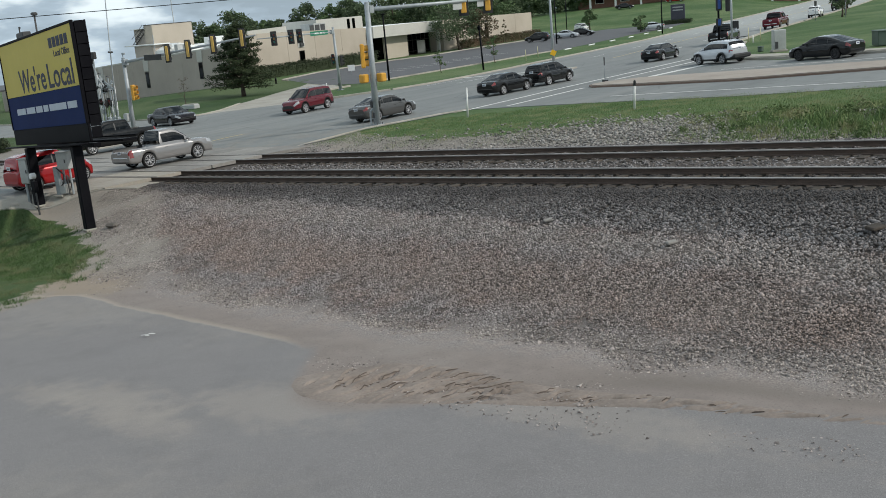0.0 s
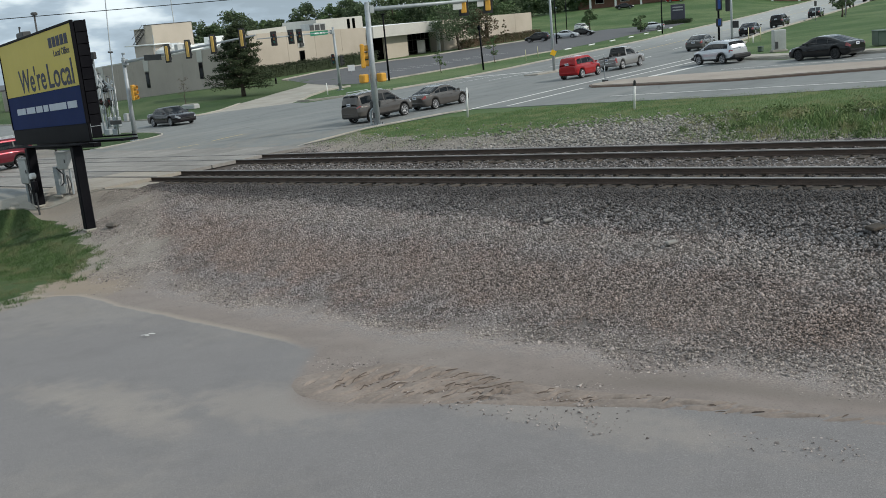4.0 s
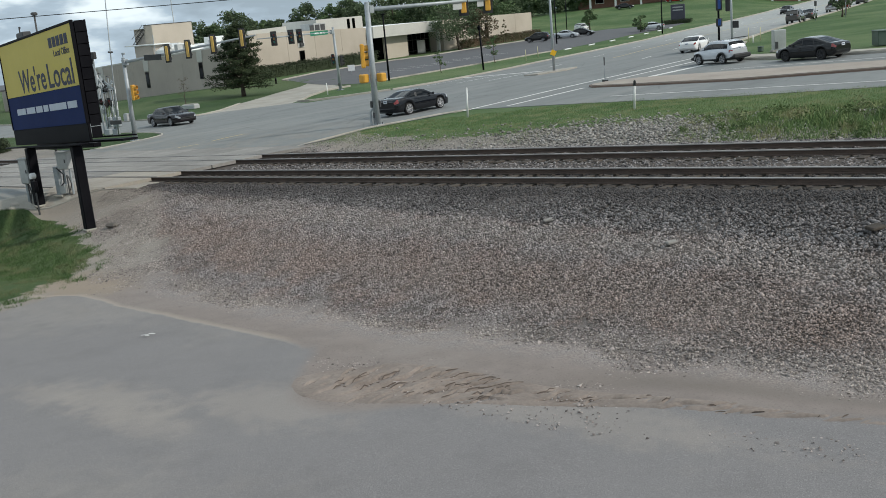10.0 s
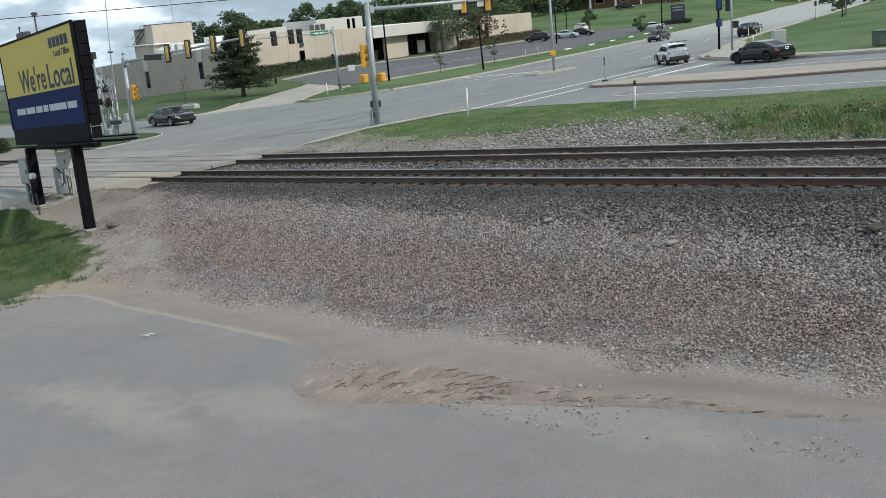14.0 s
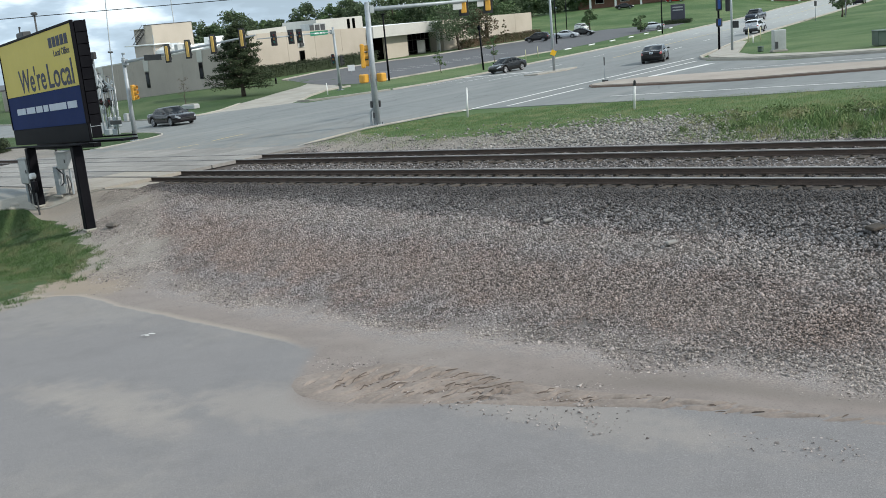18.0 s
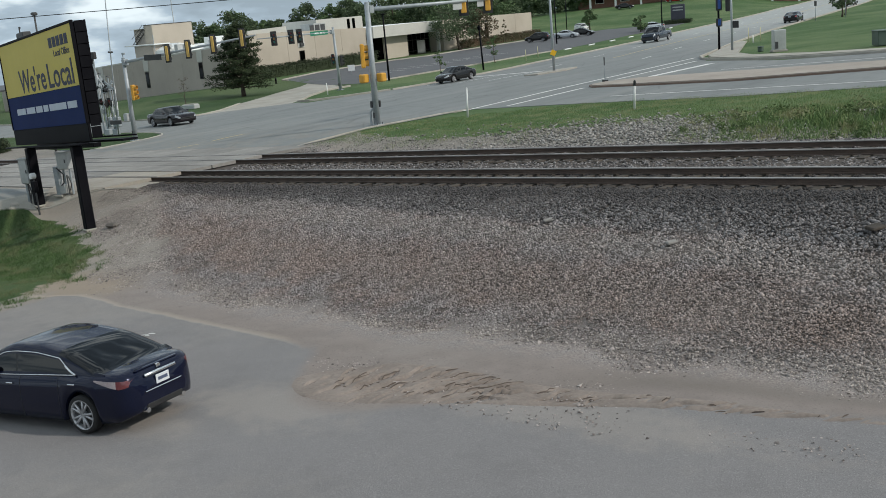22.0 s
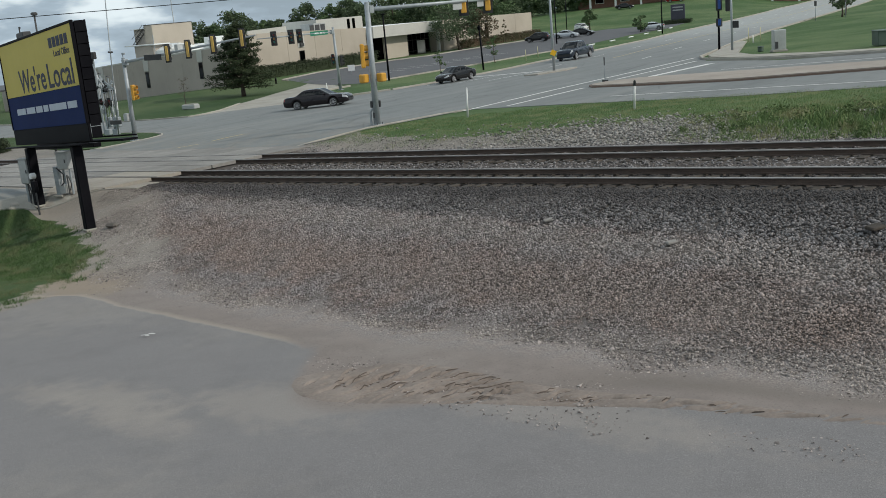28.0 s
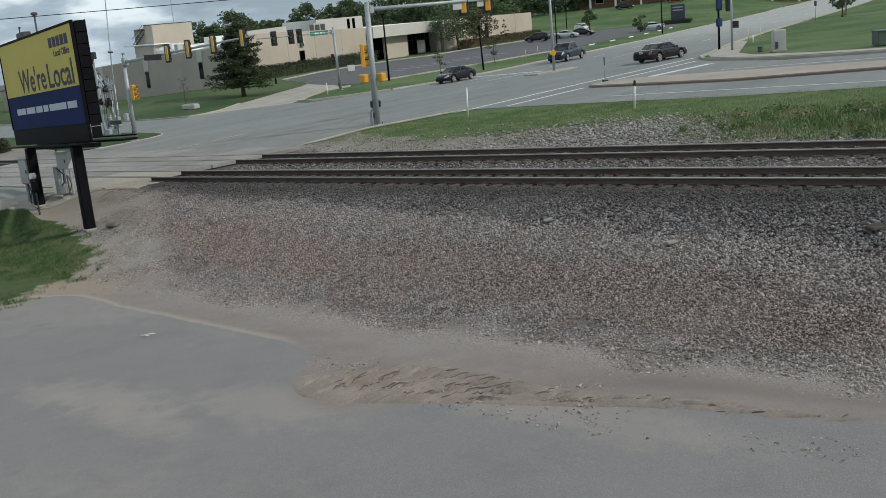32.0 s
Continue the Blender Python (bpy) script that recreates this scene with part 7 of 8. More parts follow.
rk = thing("limestone_block", "grey rock beside the gravel at the billboard post", "rock", on_land(-33.35, 18.35, .02))
part("block", Shape().box((0, 0, .05), (.46, .30, .17), Matrix.Rotation(.4, 3, "Z"), .07), DARKROCK, rk)
for x, y, sz, lab, mm in ((-14.9, 19.9, .24, "flat pale stone slab on the ballast", PANEL), (-11.0, 19.1, .26, "flat pale stone slab on the ballast", PANEL), (-7.0, 20.1, .42, "dark broken lump on the ballast", TIE)):
    rk = thing("loose_slab", lab, "stone", on_land(x, y, .05, rock_rng.uniform(0, 90)))
    part("slab", Shape().box((0, 0, .03), (sz, sz * .55, .07), Matrix.Rotation(.15, 3, "X"), .02), mm, rk)

# overhead wires
for a, b, sag, lab in (((-86.7, -1, 7.5), (-46, 68.8, 7.6), .1, "thin black overhead wire"),):
    s = Shape()
    pts = [Vector(a).lerp(Vector(b), t / 24) - Vector((0, 0, 4 * sag * (t / 24) * (1 - t / 24))) for t in range(25)]
    for p, q in zip(pts, pts[1:]):
        s.rod(p, q, .025, n=6, caps=False)
    tagged(new("overhead_wire", s.mesh("overhead_wire", BLACKPAINT)), lab, "wire")


# ---------------------------------------------------------------- buildings
def wall_run(parent, a, b, za, zb, base, thick, material, n, name="wall_panel", gap=.03, inward=None):
    """Upright panels from a to b; the top runs from za to zb."""
    a, b = Vector((*a, 0)), Vector((*b, 0))
    d = (b - a).normalized()
    nin = Vector((-d.y, d.x, 0)) * thick if inward is None else Vector((*inward, 0)) * thick
    for k in range(n):
        p, q = a.lerp(b, k / n) + d * gap / 2, a.lerp(b, (k + 1) / n) - d * gap / 2
        zp, zq = za + (zb - za) * k / n, za + (zb - za) * (k + 1) / n
        vs = []
        for P, zt in ((p, zp), (q, zq)):
            for off in (Vector(), nin):
                vs += [(P.x + off.x, P.y + off.y, base(P.x, P.y)), (P.x + off.x, P.y + off.y, zt)]
        part(name, Shape().add(vs, [(0, 4, 5, 1), (2, 3, 7, 6), (1, 5, 7, 3), (0, 1, 3, 2), (4, 6, 7, 5), (0, 2, 6, 4)]), material, parent)


def low(x, y):
    return land(x, y) - .3


def window_slit(parent, c, u, w, z0, z1, out):
    """A tall narrow dark window in a wall that runs along u; out points to the open."""
    u, out = Vector((*u, 0)).normalized(), Vector((*out, 0)).normalized()
    m = Matrix((u, out, Vector((0, 0, 1)))).transposed()
    fr = part("window", Shape().box((c[0] + out.x * .02, c[1] + out.y * .02, (z0 + z1) / 2), (w + .16, .10, z1 - z0 + .16), m, .01), DARKFRAME, parent)
    part("pane", Shape().box((c[0] + out.x * .07, c[1] + out.y * .07, (z0 + z1) / 2), (w, .02, z1 - z0), m), DARKGLASS, fr)
    return fr


def grey_wing():
    root = thing("industrial_building", "long low grey-brown industrial building with slit windows and rooftop plant", "building")
    Y = 74.0
    tops = ((-162, -.4), (-130.1, 1.85), (-110.7, 3.02), (-100.5, 3.55))
    top = lambda x: profile(tops, x)
    for (xa, za), (xb, zb), n in zip(tops, tops[1:], (5, 5, 1)):
        wall_run(root, (xa, Y), (xb, Y), za, zb, low, .4, SHADEWALL, n, inward=(0, 1))
        wall_run(root, (xa, Y - .03), (xb, Y - .03), za + .12, zb + .12, lambda x, y: top(x) - .05, .5, FASCIA, 1, "coping", 0, (0, 1))
    s = Shape()
    s.add([(x, y, top(x) - .1) for y in (Y + .3, 86.0) for x in (-162, -133.4, -114, -100.8)], [(0, 1, 5, 4), (1, 2, 6, 5), (2, 3, 7, 6)])
    s.v[7] = (-114.0, 86.0, top(-114) - .1)
    s.v[6] = (-122.0, 86.0, top(-122) - .1)
    part("roof", s, ROOFWHITE, root, "white roof membrane")
    wall_run(root, (-100.5, Y), (-113.5, 86.2), 3.62, 3.0, low, .4, CREAM, 3, inward=(-.6, -.6))
    for x, z0, z1 in ((-119.0, -1.09, .83), (-106.8, -.17, 1.7), (-130.5, -1.69, .03)):
        window_slit(root, (x, Y), (1, 0), .62, z0, z1, (0, -1))
        part("pilaster", Shape().box((x, Y - .03, (z1 + .12 + top(x)) / 2), (1.1, .12, top(x) - z1 - .2), None, .01), FASCIA, root)
    # rooftop plant: tan penthouse, lower shaded bay with an outside stair, pale-roofed annexe, white lean-to, units
    pent = part("penthouse", Shape().box((-123.0, 80.8, 4.7), (2.0, 6.4, 4.35), None, .04), CREAM, root, "tan rooftop penthouse")
    part("coping", Shape().box((-123.0, 80.8, 6.91), (2.1, 6.5, .09), None, .02), DARKSTEEL, pent)
    # grey tone carries the shade of the penthouse's left side
    bay = part("plant_bay", Shape().box((-125.55, 80.6, 4.5), (3.0, 5.4, 3.9), None, .04), SHADEWALL, root, "shaded plant bay behind the penthouse")
    part("bay_roof", Shape().box((-125.6, 80.4, 6.48), (3.2, 5.9, .08), None, .02), ROOFWHITE, bay)
    for k in range(9):
        part("stair_tread", Shape().box((-126.6 + k * .34, 77.55, 4.5 + k * .22), (.30, .5, .05), None, .008), DARKSTEEL, bay)
    for dy in (-.26, .26):
        part("stair_rail", Shape().rod((-126.8, 77.55 + dy, 5.2), (-123.7, 77.55 + dy, 7.0), .035, n=6).rod((-126.8, 77.55 + dy, 4.4), (-123.7, 77.55 + dy, 6.3), .05, n=6), DARKSTEEL, bay)
    annex = part("annexe", Shape().box((-121.4, 76.6, 3.35), (4.5, 2.1, 1.85), None, .03), SHADEWALL, root, "low rooftop annexe")
    part("annexe_roof", Shape().box((-122.2, 76.6, 4.33), (7.2, 2.5, .14), None, .02), ROOFWHITE, annex, "white roof edge")
    part("lean_to", Shape().prism([(-2.4, 2.6), (-2.4, 3.50), (-.7, 4.30), (3.2, 3.42), (3.2, 2.6)], 3.2, Matrix.Translation((-117.6, 78.3, 0)) @ Matrix.Rotation(math.pi / 2, 4, "Z")), ROOFWHITE, root, "white lean-to roof")
    part("roof_unit", Shape().box((-116.9, 83.7, 3.7), (1.6, 2.2, 1.9), None, .05), ROOFWHITE, root, "white rooftop unit")
    for k, (y, hh) in enumerate(((75.2, 1.25), (76.6, 1.15), (78.0, 1.1), (82.0, 1.3), (85.3, 1.2))):
        part("roof_unit", Shape().box((-115.2 + .3 * (k % 2), y, 2.95 + hh / 2), (.8, .8, hh), None, .04), BOXGREY, root, "grey rooftop unit")
    part("duct", Shape().rod((-118.9, 75.6, 3.0), (-118.9, 75.6, 5.6), .06, n=8), STEEL, root)
    return root


grey_wing()


def cream_building():
    root = thing("office_building", "cream low-rise office building with a glazed recessed entrance", "building")
    X = -118.0
    inward = (-1, 0)
    wall_run(root, (X, 86.5), (X, 113.3), 4.6, 3.75, low, .4, CREAM, 5, inward=inward)
    wall_run(root, (X - .02, 90.3), (X - .02, 97.4), 4.9, 5.1, lambda x, y: 4.30, .5, FASCIA, 1, "parapet", inward=inward)
    part("roof", Shape().box((X - 11, 112, 3.5), (21.2, 52, .2)), ROOFWHITE, root, "white roof membrane")
    window_slit(root, (X, 99.8), (0, 1), .85, -.5, 1.3, (1, 0))
    part("wall_lamp", Shape().box((X + .2, 99.8, 2.25), (.3, .7, .5), None, .05), DARKSTEEL, root)
    part("pilaster", Shape().box((X + .03, 99.8, 2.9), (.1, 1.3, 2.1), None, .01), FASCIA, root)
    for y_ in (102.3, 103.4, 104.5):
        part("louvre", Shape().box((X - .05, y_, 4.45), (.08, .8, .9), None, .01), DARKSTEEL, root, "dark louvred vent")
    # upper block with two tall windows, louvred box beside it
    up = part("upper_block", Shape().box((X - 4.2, 108.2, 4.6), (8, 9.6, 2.0), None, .03), FASCIA, root, "pale upper storey block")
    for y in (109.95, 111.05):
        part("window", Shape().box((X - .18, y, 4.55), (.06, .55, 1.6), None, .01), DARKGLASS, up)
    part("louvre_box", Shape().box((X - 1.6, 103.9, 4.5), (3, 2.4, 1.2), None, .03), BOXGREY, root, "grey louvred box")
    # entrance
    part("entrance_fascia", Shape().box((X + .4, 121.0, 2.85), (1.6, 14.6, 1.75), None, .03), FASCIA, root, "deep pale entrance fascia")
    part("entrance_soffit", Shape().box((X - 1.2, 121.0, 2.05), (3.4, 14.2, .1)), DARKFRAME, root)
    part("recess_wall", Shape().box((X - 3.1, 121.5, .4), (.3, 16.6, 4.2)), CREAM, root)
    part("porch_wall", Shape().box((X - .6, 120.2, .2), (.5, 5.4, 3.8), None, .03), CREAM, root, "cream stone wall under the entrance fascia")
    glz = part("glazing", Shape().box((X - 1.5, 126.2, .4), (.06, 6.2, 3.3)), DARKGLASS, root, "dark entrance glazing")
    for k in range(7):
        part("mullion", Shape().box((X - 1.44, 123.1 + k * 1.03, .4), (.08, .09, 3.3)), DARKFRAME, glz)
    for z in (-.9, .9):
        part("transom", Shape().box((X - 1.44, 126.2, z), (.08, 6.2, .09)), DARKFRAME, glz)
    part("door", Shape().box((X - 1.42, 127.2, -.35), (.07, 1.9, 2.15), None, .02), FASCIA, glz, "pale framed glass doors")
    part("dark_bay", Shape().box((X - .8, 115.4, .3), (.12, 4.2, 3.6)), DARKGLASS, root)
    for y in (129.9,):
        part("column", Shape().box((X + .1, y, .3), (.5, .5, 3.6), None, .03), FASCIA, root)
    # right-hand wing
    wall_run(root, (X, 131.4), (X, 156.6), 3.7, 3.45, low, .4, CREAM, 5, inward=inward)
    wall_run(root, (X, 156.6), (X - 22, 158), 3.45, 3.45, low, .4, CREAM, 4, inward=(0, -1))
    part("roof", Shape().box((X - 11, 144, 3.2), (21.2, 24.6, .2)), ROOFWHITE, root, "white roof membrane")
    window_slit(root, (X, 143.1), (0, 1), .8, -.7, 2.3, (1, 0))
    part("wall_lamp", Shape().box((X + .2, 142.9, 2.75), (.3, .6, .35), None, .05), DARKSTEEL, root)
    wall_run(root, (X, 131.4), (X - 3.2, 131.4), 3.7, 3.7, low, .3, CREAM, 1, inward=(0, 1))
    wall_run(root, (X - 3.2, 113.3), (X, 113.3), 3.75, 3.75, low, .3, CREAM, 1, inward=(0, -1))
    return root


cream_building()


def long_house():
    """A brick row with white posts along the top of the grass bank."""
    root = thing("brick_building", "brown brick building with white posts at the top of the bank", "building")
    a, b = Vector((-147, 214.5)), Vector((-100, 243))
    u = (b - a).normalized()
    out = Vector((u.y, -u.x))
    base = lambda x, y: land(x, y) - .5
    wall_run(root, a, b, 5.6, 5.2, base, .4, BRICK, 8, inward=-out)
    m = Matrix((Vector((*u, 0)), Vector((*out, 0)), Vector((0, 0, 1)))).transposed()
    mid = (a + b) / 2
    part("roof", Shape().box((mid.x - out.x * 6, mid.y - out.y * 6, 5.7), ((b - a).length + 1, 14.5, .6), m, .1), BRICK, root)
    for k in range(9):
        p = a.lerp(b, (k + .5) / 9) + out * 1.6
        part("post", Shape().box((p.x, p.y, (land(p.x, p.y) + 4.6) / 2), (.5, .5, 4.7 - land(p.x, p.y)), m, .03), WHITEPAINT, root, "white porch post")
        q = a.lerp(b, (k + .5) / 9) + u * 2.2 + out * .04
        zb = land(q.x, q.y) + 1.0
        fr = part("window", Shape().box((q.x, q.y, zb + .8), (2.2, .12, 1.6), m, .02), WHITEPAINT, root)
        part("pane", Shape().box((q.x + out.x * .06, q.y + out.y * .06, zb + .8), (1.95, .06, 1.35), m), DARKGLASS, fr)
    p = mid + out * 1.0
    part("porch_roof", Shape().box((p.x, p.y, 4.75), ((b - a).length, 2.4, .22), m, .04), WHITEPAINT, root)
    return root


long_house()
sign_ = thing("monument_sign", "dark monument sign beside the upper road", "sign", on_land(-93.6, 167.9, 0, 25))
part("slab", Shape().box((0, 0, 1.75), (2.5, .6, 3.3), None, .06), surface("dark slate", (.04, .04, .06), (.07, .07, .09), .6, 0, .6, 10, .2), sign_)
part("plinth", Shape().box((0, 0, .2), (2.9, .9, .4), None, .04), CONCRETE, sign_)
for z in (2.9, 2.4):
    part("letter_bar", Shape().box((0, -.32, z), (1.8, .02, .2)), BOXGREY, sign_)

far = thing("warehouse", "distant low tan building beyond the billboard", "building")
wall_run(far, (-150, 41), (-128, 55), .2, .6, low, .4, TAN, 4, inward=(-.5, .8))
part("roof", Shape().box((-146, 58, .2), (26, 22, .2), Matrix.Rotation(.57, 3, "Z")), DARKSTEEL, far)
for k in range(3):
    q = Vector((-150, 41)).lerp(Vector((-128, 55)), (k + .5) / 3)
    part("window", Shape().box((q.x + .1, q.y - .15, -1.4), (2.4, .1, 1.2), Matrix.Rotation(.57, 3, "Z")), DARKGLASS, far)


# ---------------------------------------------------------------- trees and hedges
def tree(label, x, y, h, r, leaf_mat, clumps, per, leaf, seed, crown_from=.35, name="tree", group="", multi=1, squash=.8, stout=1.0):
    rng = random.Random(seed)
    root = thing(name, label, "tree", on_land(x, y, -.05), group)
    s = Shape()
    for k in range(multi):
        lean = Vector((rng.uniform(-.12, .12), rng.uniform(-.12, .12), 0)) * (2.2 if multi > 1 else 1) * h * .5
        p, rad = Vector((rng.uniform(-.1, .1) * multi, rng.uniform(-.1, .1) * multi, 0)), (h * .028 / math.sqrt(multi) + .04) * stout
        for i in range(5):
            q = Vector((0, 0, h * .16 * (i + 1))) + lean * ((i + 1) / 5) ** 1.5 + Vector((rng.uniform(-.05, .05), rng.uniform(-.05, .05), 0)) * h * .1
            s.rod(p, q, rad, rad * .8, 7, i == 0)
            rad *= .8
            if i >= 1:
                for _ in range(2):
                    a = rng.uniform(0, 6.28)
                    e = q + Vector((math.cos(a) * r * .7, math.sin(a) * r * .7, h * rng.uniform(.05, .16)))
                    s.rod(q, e, rad * .55, rad * .15, 5, False)
            p = q
    part("trunk", s, BARK, root, "", True)
    c = Shape()
    for _ in range(clumps):
        a, t = rng.uniform(0, 6.28), rng.random()
        z = h * (crown_from + (1 - crown_from) * t)
        wide = math.sqrt(max(.05, 1 - ((t - .42) / .62) ** 2))
        d = r * wide * math.sqrt(rng.random()) * rng.uniform(.75, 1.12)
        clump(c, rng, (math.cos(a) * d, math.sin(a) * d, z * .94), r * rng.uniform(.2, .34), per, leaf, squash)
    part("crown", c, leaf_mat, root)
    return root


def pine():
    rng = random.Random(77)
    x, y, h = -88.8, 66.4, 7.4
    root = thing("pine_tree", "broad ragged dark green pine on the lawn", "tree", on_land(x, y, -.05))
    s = Shape()
    p, rad = Vector((0, 0, 0)), .26
    tops = []
    for i in range(8):
        q = Vector((rng.uniform(-.06, .06), rng.uniform(-.06, .06), h * (i + 1) / 8.3))
        s.rod(p, q, rad, rad * .84, 9, i == 0)
        rad *= .84
        p = q
    c = Shape()
    for i in range(96):
        t = (i + .5) / 96
        z = 1.05 + (h - 1.25) * t
        reach = (3.55 * (1 - t) ** .68 + .30) * rng.uniform(.55, 1.12)
        a = i * 2.4 + rng.uniform(-.5, .5)
        e = Vector((math.cos(a) * reach, math.sin(a) * reach, z + rng.uniform(-.15, .55)))
        s.rod((0, 0, z - .1), e, .055 * (1 - t) + .015, .012, 5, False)
        for k in range(5):
            f = .30 + .175 * k
            clump(c, rng, (e.x * f + rng.uniform(-.15, .15), e.y * f + rng.uniform(-.15, .15), z + (e.z - z) * f + .06), .50 * (1.05 - .4 * t), 46, .11, .62)
    part("trunk", s, BARK, root, "", True)
    part("crown", c, LEAF_PINE, root)


pine()
tree("dark green multi-stemmed tree by the entrance", -113.4, 129.9, 7.6, 4.3, LEAF_DARK, 84, 60, .17, 31, .30, multi=4, stout=.8)
tree("small tree with leaves turning brown beside the office", -112.2, 134.4, 6.4, 2.9, LEAF_RUST, 60, 70, .16, 32, .34, multi=3, stout=.8)
tree("young bare-stemmed sapling on the lawn", -87.2, 58.0, 3.2, .8, LEAF_RUST, 8, 7, .09, 33, .4, "sapling", "saplings", stout=.4)
tree("young sapling on the car park strip", -77.2, 94.6, 3.4, .8, LEAF, 14, 20, .12, 34, .35, "sapling", "saplings", stout=.4)
tree("young sapling on the car park strip", -76.3, 84.0, 2.6, .7, LEAF, 12, 16, .12, 35, .35, "sapling", "saplings", stout=.4)
tree("young sapling by the office hedge", -113.5, 142.6, 4.2, .7, LEAF_RUST, 14, 20, .14, 36, .3, "sapling", "saplings", stout=.4)
tree("young green tree beside the car park", -111.4, 166.0, 4.2, 1.5, LEAF, 26, 40, .18, 37, .35, group="young trees")
tree("young green tree beside the upper road", -88.5, 146.5, 2.8, 1.3, LEAF, 18, 30, .2, 38, .2, group="young trees")
tree("young street tree at the far kerb", -50.2, 131.7, 3.6, 1.4, LEAF_DARK, 22, 40, .18, 39, .4, group="young trees")
tree("young street tree at the far kerb", -52.0, 137.5, 3.8, 1.4, LEAF_DARK, 22, 40, .18, 40, .4, group="young trees")
wood_rng = random.Random(8)
# woods behind the buildings, tree by tree: bearing, height of the top over the datum, crown radius
for i, (ang, top, rad) in enumerate(((147.4, 5.6, 3.0), (146.6, 5.2, 3.0), (145.1, 7.5, 2.7), (144.4, 6.4, 2.4), (143.3, 8.8, 4.2), (142.5, 7.0, 3.0), (141.8, 6.4, 2.6), (141.2, 6.1, 2.4), (140.7, 6.6, 2.6), (140.2, 5.8, 2.2), (139.4, 9.2, 3.7), (138.7, 6.0, 2.2),
                                     (138.1, 8.5, 3.0), (137.5, 7.8, 2.8), (137.05, 9.4, 3.4), (136.5, 8.6, 3.0), (136.1, 8.0, 3.0), (135.4, 8.8, 3.6), (134.6, 9.2, 4.0), (133.7, 9.4, 4.2), (132.8, 9.0, 4.2), (131.9, 9.2, 4.2), (131.0, 8.8, 4.2), (130.1, 8.3, 4.2), (129.2, 8.0, 4.0), (128.3, 7.6, 3.6), (127.5, 7.4, 3.6), (126.7, 7.2, 3.4), (125.9, 7.6, 3.6), (125.1, 7.4, 3.4), (124.3, 7.8, 3.6), (123.4, 7.6, 3.4))):
    d = (222 if ang > 128 else 262) + wood_rng.uniform(-14, 14)
    x, y = math.cos(radians(ang)) * d, math.sin(radians(ang)) * d
    tree("tall leafy tree in the wood behind the buildings", x, y, 5.6 + (top - 5.2) * d / 222 - land(x, y), rad, LEAF_DARK if (i % 3) else LEAF, 64, 62, .30, 100 + i, .10, group="wood trees", squash=.85)
for i in range(22):
    d = 250 + wood_rng.uniform(0, 20)
    ang = radians(128.0 + 19.5 * i / 21)
    x, y = math.cos(ang) * d, math.sin(ang) * d
    top = 4.9 + 1.2 * wood_rng.random()
    tree("lower tree at the back of the wood", x, y, top - land(x, y), 5.0, LEAF_DARK, 40, 44, .42, 200 + i, .06, group="wood trees")


def hedge(name, label, pts, h, w, seed, mat_=HEDGE):
    rng = random.Random(seed)
    root = thing(name, label, "hedge")
    for a, b in zip(pts, pts[1:]):
        n = max(1, int(math.dist(a, b) / 2.2))
        for i in range(n):
            m0, m1 = Vector(a).lerp(Vector(b), i / n), Vector(a).lerp(Vector(b), (i + 1) / n)
            mid = (m0 + m1) / 2
            s = Shape().box((mid.x, mid.y, land(mid.x, mid.y) + h * .36), (w * .62, (m1 - m0).length, h * .84), Matrix.Rotation(math.atan2((m1 - m0).y, (m1 - m0).x) - math.pi / 2, 3, "Z"), .12)      # dense twiggy core
            for _ in range(560):
                t, v, q = (i + rng.random()) / n, rng.uniform(-.5, .5), rng.random()
                x, y = a[0] + (b[0] - a[0]) * t + v * w, a[1] + (b[1] - a[1]) * t + rng.uniform(-.3, .3)
                clump(s, rng, (x, y, land(x, y) + h * (q ** .6) * rng.uniform(.88, 1.03)), .20, 2, .11)
            part("bush", s, mat_, root)
    return root


hedge("hedge", "long clipped dark green hedge before the cream wall", [(-113.6, 86.6), (-116.2, 100), (-116.3, 113)], 1.75, 2.2, 51)
hedge("hedge", "clipped brownish hedge beside the cream wing", [(-116.3, 133.5), (-116.0, 156)], 1.4, 1.6, 52, LEAF_RUST)
hedge("hedge", "low dark shrubs by the billboard corner", [(-75, 33.6), (-92, 35.4)], .9, 2.0, 53)
hedge("shrubs", "low shrubs round the monument sign", [(-95.5, 166.4), (-91.5, 168.6)], .7, 1.2, 54)


# ---------------------------------------------------------------- traffic
AWAY = ((-42.5, -400), (-42.5, 20), (-42.5, 60), (-43.2, 75), (-45.5, 88), (-48.5, 100), (-52, 115), (-56, 135), (-61, 155), (-69, 190), (-79, 230), (-95, 300), (-150, 540))
ONCOMING = ((-56.5, -400), (-56.5, 10), (-56.5, 30), (-57, 42), (-59.5, 56), (-61.2, 69), (-61, 85), (-65, 106), (-70, 140), (-74.4, 167), (-80, 195), (-89, 232), (-105, 300), (-160, 540))


def road_place(path, y):
    return Vector((line(path)(y), y))


